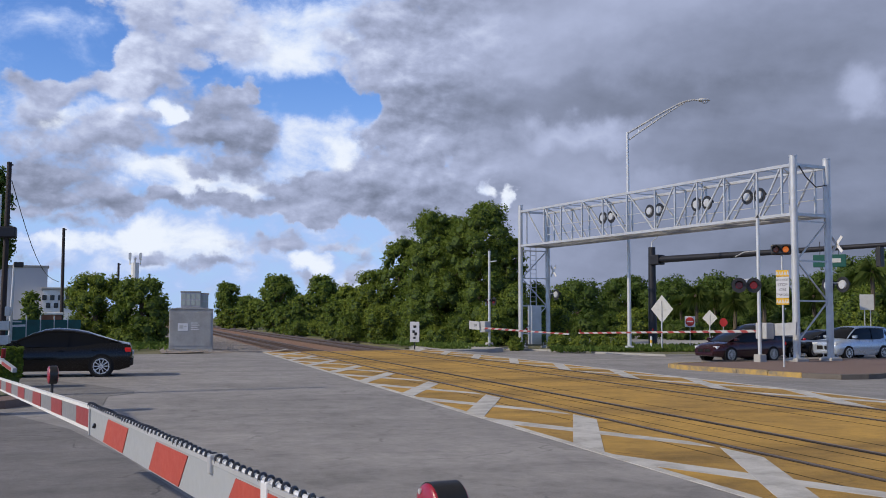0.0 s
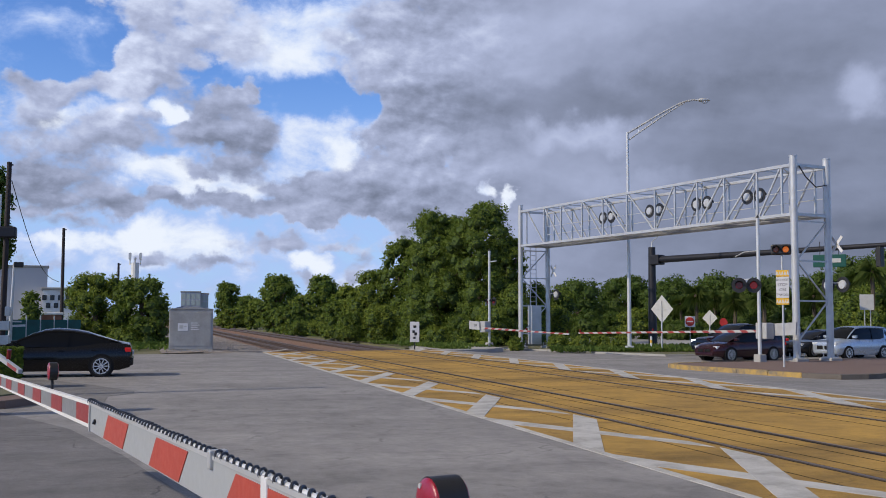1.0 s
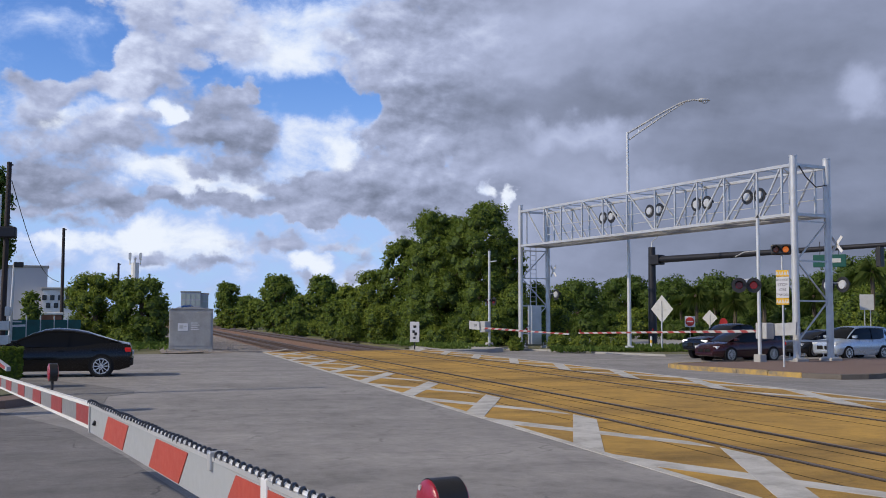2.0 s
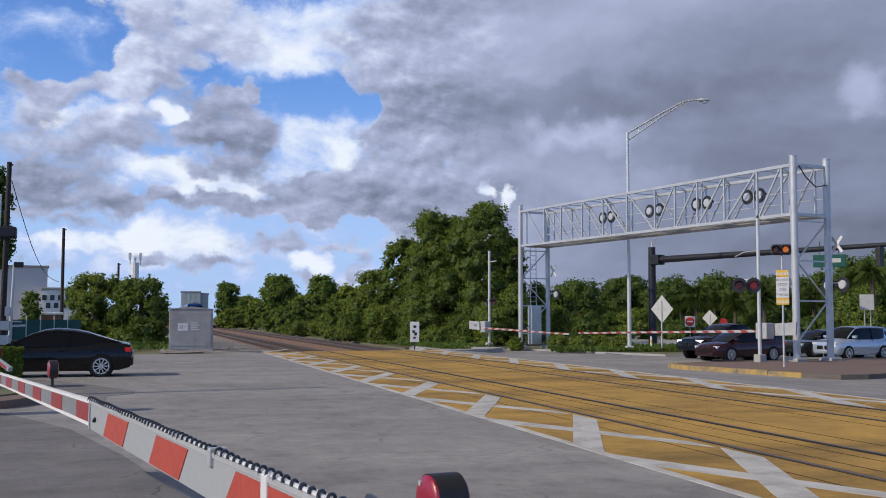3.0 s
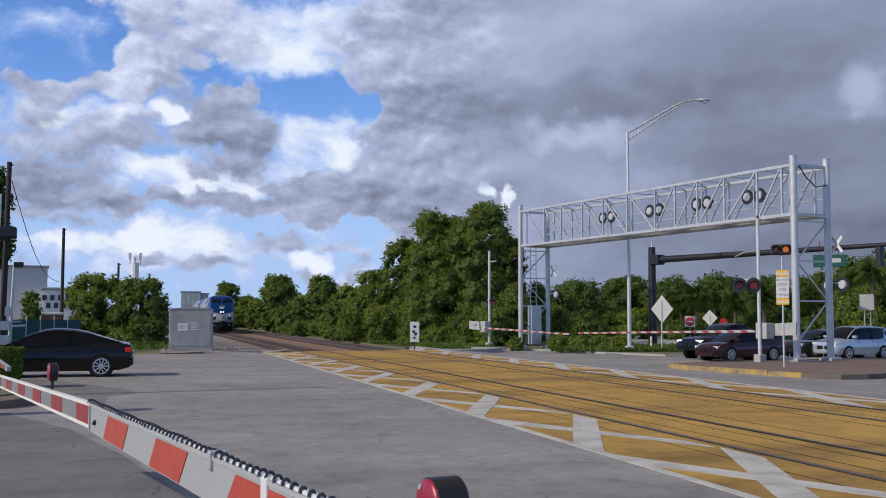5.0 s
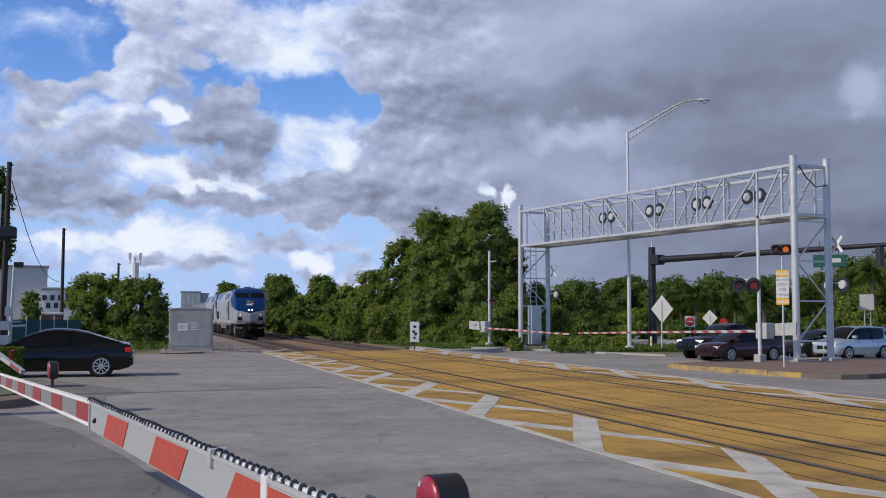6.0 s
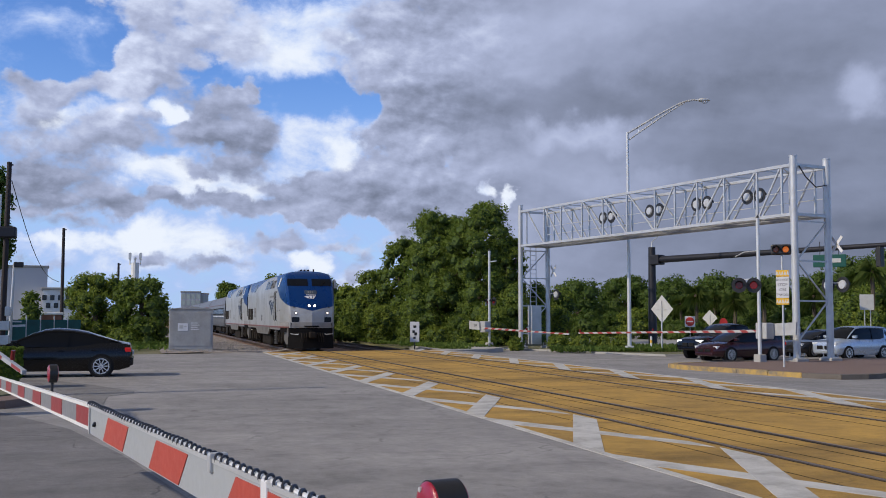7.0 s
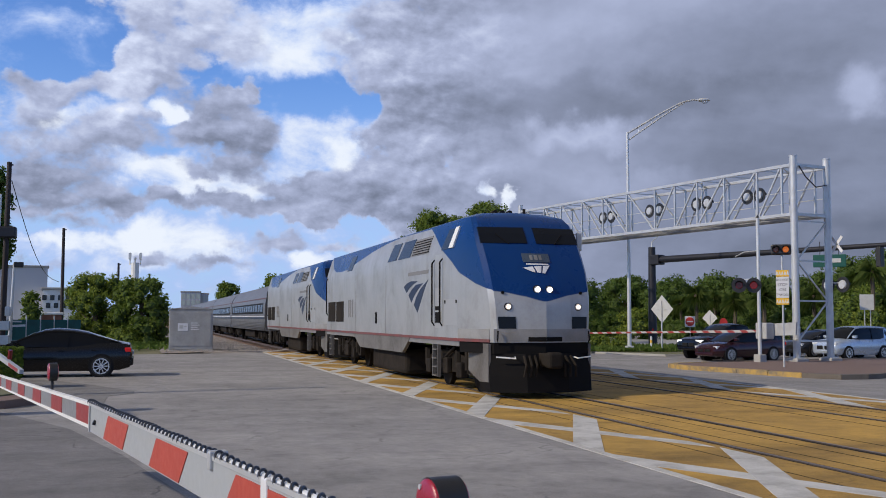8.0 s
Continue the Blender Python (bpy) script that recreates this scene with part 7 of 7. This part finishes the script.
    def nose_quad(bm, pts, off=0.012):
        """A flat mark on the nose, split where it crosses the ridge."""
        patch(bm, [on_nose(y, z, off) for y, z in pts], Vector((-1, 0, 0)), 0.03)

    bm = BM()
    for s in (-1, 1):
        nose_quad(bm, [(0.001 * s, 3.09), (0.33 * s, 3.09), (0.33 * s, 3.3), (0.001 * s, 3.3)], 0.022)
    nb = part("number_box", bm, NUMBOX, body, "grey-blue number box")
    bm = BM()
    for k in range(3):
        y = -0.16 + k * 0.11
        nose_quad(bm, [(y, 3.14), (y + 0.07, 3.14), (y + 0.07, 3.26), (y, 3.26)], 0.03)
    part("number_bar", bm, SKIRT, nb, "pale bars of figures")
    bm = BM()
    for s in (-1, 1):
        nose_quad(bm, [(0.001 * s, 3.03), (0.27 * s, 3.03), (0.27 * s, 3.06), (0.001 * s, 3.06)], 0.015)
    part("name_bar", bm, SIGNWHITE, body, "white bar of lettering")
    for q in ([(-0.38, 2.955), (-0.14, 2.99), (-0.10, 2.85), (-0.17, 2.86)], [(-0.10, 2.99), (0.08, 3.005), (0.02, 2.835), (-0.05, 2.845)], [(0.13, 3.005), (0.29, 3.015), (0.12, 2.82), (0.06, 2.83)]):
        bm = BM()
        at_ = lambda u, v: tuple((q[0][i] * (1 - u) + q[1][i] * u) * (1 - v) + (q[3][i] * (1 - u) + q[2][i] * u) * v for i in (0, 1))
        for j in range(6):
            nose_quad(bm, [at_(j / 6, 0), at_((j + 1) / 6, 0), at_((j + 1) / 6, 1), at_(j / 6, 1)], 0.022)
        part("emblem", bm, SIGNWHITE, body, "white swept emblem blade")
    bm = BM()
    for s in (-1, 1):
        nose_quad(bm, [(0.001 * s, 1.27), (0.4 * s, 1.27), (0.4 * s, 1.37), (0.001 * s, 1.37)], 0.03)
    part("coupler_pocket", bm, PILOT, body, "dark slot over the coupler")
    # pilot and coupler
    bm = BM()
    loft(bm, [[(-1.2, -1.25, z), (-0.62 + o, -1.24, z), (-0.2 + o, -0.5, z), (-0.2 + o, 0.5, z), (-0.62 + o, 1.24, z), (-1.2, 1.25, z)] for z, o in ((0.14, 0.12), (0.5, 0.08), (1.0, -0.02))])
    pi = part("pilot", bm, PILOT, th, "dark snowplough pilot")
    bm = BM()
    box(bm, -0.4, 0.35, -0.18, 0.18, 0.72, 1.02, 0.05)
    box(bm, 0.2, 0.5, -0.22, 0.12, 0.7, 1.05, 0.06)
    part("coupler", bm, UNDER, pi, "steel knuckle coupler")
    for s in (-1, 1):
        for k in range(3):
            bm = BM()
            tube(bm, [(-0.15, s * (0.3 + k * 0.13), 0.95), (0.08, s * (0.33 + k * 0.13), 0.75), (0.02, s * (0.36 + k * 0.13), 0.5)], 0.03, 6)
            part("hose", bm, UNDER, pi, "black brake hose")
        bm = BM()
        tube(bm, [(-0.35, s * 0.7, 0.93), (-0.16, s * 0.75, 0.9), (-0.35, s * 1.15, 0.93)], 0.018, 6)
        part("uncoupling_bar", bm, WHITE, pi, "pale uncoupling bar")
    # roof gear
    for x, w, h, l in ((-5.2, 0.5, 0.12, 0.5), (-8.0, 0.8, 0.1, 1.6), (-11.2, 0.7, 0.14, 1.3), (-14.0, 0.9, 0.12, 2.2), (-17.6, 0.9, 0.13, 2.6)):
        bm = BM()
        box(bm, x - l / 2, x + l / 2, -w * 0.7, w * 0.7, 4.30, 4.37 + h * 0.5, 0.03)
        part("roof_hatch", bm, SKIRT, body, "dark roof hatch")
    bm = BM()
    for y in (-0.2, 0.0, 0.2):
        rod(bm, (-3.6, y, 4.48), (-3.1, y, 4.48), 0.03, 0.07, n=10)
    box(bm, -3.7, -3.5, -0.3, 0.3, 4.36, 4.5, 0.02)
    part("horn", bm, UNDER, body, "roof air horn")
    bm = BM()
    rod(bm, (-2.75, 0.45, 4.3), (-2.75, 0.45, 4.55), 0.04, n=8)
    part("antenna", bm, UNDER, body)
    bogie(th, -3.9, 2, 0.508, 2.75, "grimy two-axle truck")
    bogie(th, -16.9, 2, 0.508, 2.75, "grimy two-axle truck")
    bm = BM()
    box(bm, -12.4, -7.9, -1.3, 1.3, 0.14, 0.9, 0.12)
    part("fuel_tank", bm, UNDER, th, "grimy fuel tank")
    bm = BM()
    box(bm, REAR - 0.85, REAR, -0.12, 0.12, 0.75, 1.0)
    box(bm, REAR - 0.45, REAR, -0.5, 0.5, 1.3, 3.5, 0.05)
    part("rear_diaphragm", bm, UNDER, th, "black rear diaphragm and coupler")
    return th


def coach(x0):
    th = thing("passenger_coach", pose(x0, TRACK, 0), "stainless steel passenger coach with a dark window band", "coach", "coaches")
    prof = [(1.40, 0.95), (1.50, 1.2), (1.55, 1.9), (1.54, 2.6), (1.42, 3.2), (1.15, 3.65), (0.7, 3.92), (0.25, 4.0)]
    ring = [(-y, z) for y, z in prof] + [(y, z) for y, z in reversed(prof)]
    bm = BM()
    loft(bm, [[(x, y, z) for y, z in ring] for x in (-25.6, -25.5, -0.3, -0.2)])
    body = part("body", bm, STAIN, th, "fluted stainless body shell", smooth=True)
    for s in (-1, 1):
        bm = BM()
        patch(bm, [(-24.6, s * 1.562, 2.05), (-1.2, s * 1.562, 2.05), (-1.2, s * 1.545, 2.72), (-24.6, s * 1.545, 2.72)], Vector((0, -s, 0)), 0.06)
        band = part("window_band", bm, TRIM, body, "dark window band")
        for k in range(14):
            x = -23.6 + k * 1.62
            bm = BM()
            patch(bm, [(x, s * 1.572, 2.18), (x + 1.15, s * 1.572, 2.18), (x + 1.15, s * 1.556, 2.62), (x, s * 1.556, 2.62)], Vector((0, -s, 0)), 0.03)
            part("window", bm, LOCOGLASS, band, "tinted window")
        for z, h, mt in ((1.86, 0.05, SIGNWHITE), (1.72, 0.10, NAVY), (3.0, 0.04, STRIPERED)):
            w = 1.562 if z < 2.5 else 1.49
            bm = BM()
            patch(bm, [(-25.4, s * w, z), (-0.4, s * w, z), (-0.4, s * w, z + h), (-25.4, s * w, z + h)], Vector((0, -s, 0)), 0.06)
            part("stripe", bm, mt, body)
        bm = BM()
        for k in range(6):
            box(bm, -25.4, -0.4, s * 1.49, s * 1.565, 1.0 + k * 0.1, 1.035 + k * 0.1)
        part("fluting", bm, STAIN, body)
    bm = BM()
    box(bm, -0.2, 0.1, -0.6, 0.6, 1.0, 3.5, 0.05)
    box(bm, -25.85, -25.6, -0.6, 0.6, 1.0, 3.5, 0.05)
    part("diaphragm", bm, UNDER, th, "black end diaphragm")
    bm = BM()
    box(bm, -16.5, -9.5, -1.2, 1.2, 0.4, 0.95, 0.05)
    part("underfloor_gear", bm, UNDER, th)
    bogie(th, -4.0, 2, 0.46, 2.6, "grimy coach truck")
    bogie(th, -21.8, 2, 0.46, 2.6, "grimy coach truck")
    return th


SPEED, FRONT = 33.3, -21.0
lead = locomotive(0)
train = [(lead, 0.0)]
second = copy_thing(lead, pose(-21.03, TRACK, 0))
train.append((second, -21.03))
first = coach(0)
train.append((first, -42.2))
for k in range(1, 6):
    train.append((copy_thing(first, pose(0, TRACK, 0)), -42.2 - 26.0 * k))


# ---- what moves ----
def spin(vehicle, gone, r):
    """Turns a vehicle's wheels by the way it has gone."""
    for w in vehicle.children:
        if not w.name.startswith("wheel"):
            continue
        m0 = w.matrix_basis.copy()
        rows = []
        for k in range(0, 31):
            t = k * 0.1
            for (ta, da), (tb, db) in zip(gone, gone[1:]):
                if ta <= t <= tb:
                    rows.append((t, m0 @ Matrix.Rotation((da + (db - da) * (t - ta) / (tb - ta)) / r, 4, "Y")))
                    break
        rows.append((8.0, rows[-1][1]))
        walk(w, rows)


def motions():
    times = [0.0, 0.1, 0.2] + [0.5 * k for k in range(1, 16)] + [7.8, 7.9, 8.0]
    for ob, off in train:
        walk(ob, [(t, pose(FRONT - SPEED * (8.0 - t) + off, TRACK, 0)) for t in times])
    # the near arm sways about its pivot
    base = Matrix.Translation(PIVOT) @ Matrix.Rotation(ARM_TURN, 4, "Z")
    sway = [(0.0, 6), (0.5, 10), (1.0, 0), (1.5, -3), (1.9, 1), (2.4, 3), (3.0, -3), (3.5, 4), (4.0, 4), (4.5, -3), (5.2, 2), (6.0, -2), (6.5, 1), (7.0, 4), (7.5, -2), (8.0, 1)]
    walk(near_gate, [(t, base @ Matrix.Rotation(math.atan(p / 1783.0 * 0.77), 4, "Y")) for t, p in sway])
    # the second arm swings sideways
    side = [(0.0, 20), (0.3, 3), (0.5, 0), (0.8, 3), (1.0, 10), (1.3, 24), (1.6, 26), (2.2, 34), (2.8, 40), (3.2, 8), (3.5, 1), (4.0, 20), (4.5, 28), (5.2, 30), (6.0, 5), (6.5, 0), (7.0, 3), (7.5, 6), (8.0, 8)]
    walk(far_arm, [(t, Matrix.Translation(Vector((0, 0, p * 0.0011)) - SIDE * (p * 0.0054)) @ A2M) for t, p in side])
    # the pickup truck rolls up to the gate and stops
    roll = [(0.0, 2.2), (0.7, 1.15), (1.0, 0.93), (1.5, 0.63), (2.2, 0.25), (3.0, 0.0), (8.0, 0.0)]
    m0 = pickup.matrix_basis.copy()
    walk(pickup, [(t, Matrix.Translation(N_DIR * d) @ m0) for t, d in roll])
    spin(pickup, [(t, 2.2 - d) for t, d in roll], TRUCK["wheel"])
    # a sedan passes along the side road
    way_on = (SIDE * 0.72 - FLAT * 0.69).normalized()
    gone = [(0.0, 0.0), (0.4, 2.2), (0.8, 4.3), (1.2, 6.2), (1.7, 8.2), (2.4, 9.8), (3.0, 10.2), (8.0, 10.2)]
    p = on_ground(1182, 104, -0.12)
    walk(passer, [(t, heading(p.x + way_on.x * d, p.y + way_on.y * d, -0.12, way_on)) for t, d in gone])
    spin(passer, gone, SEDAN["wheel"])


motions()
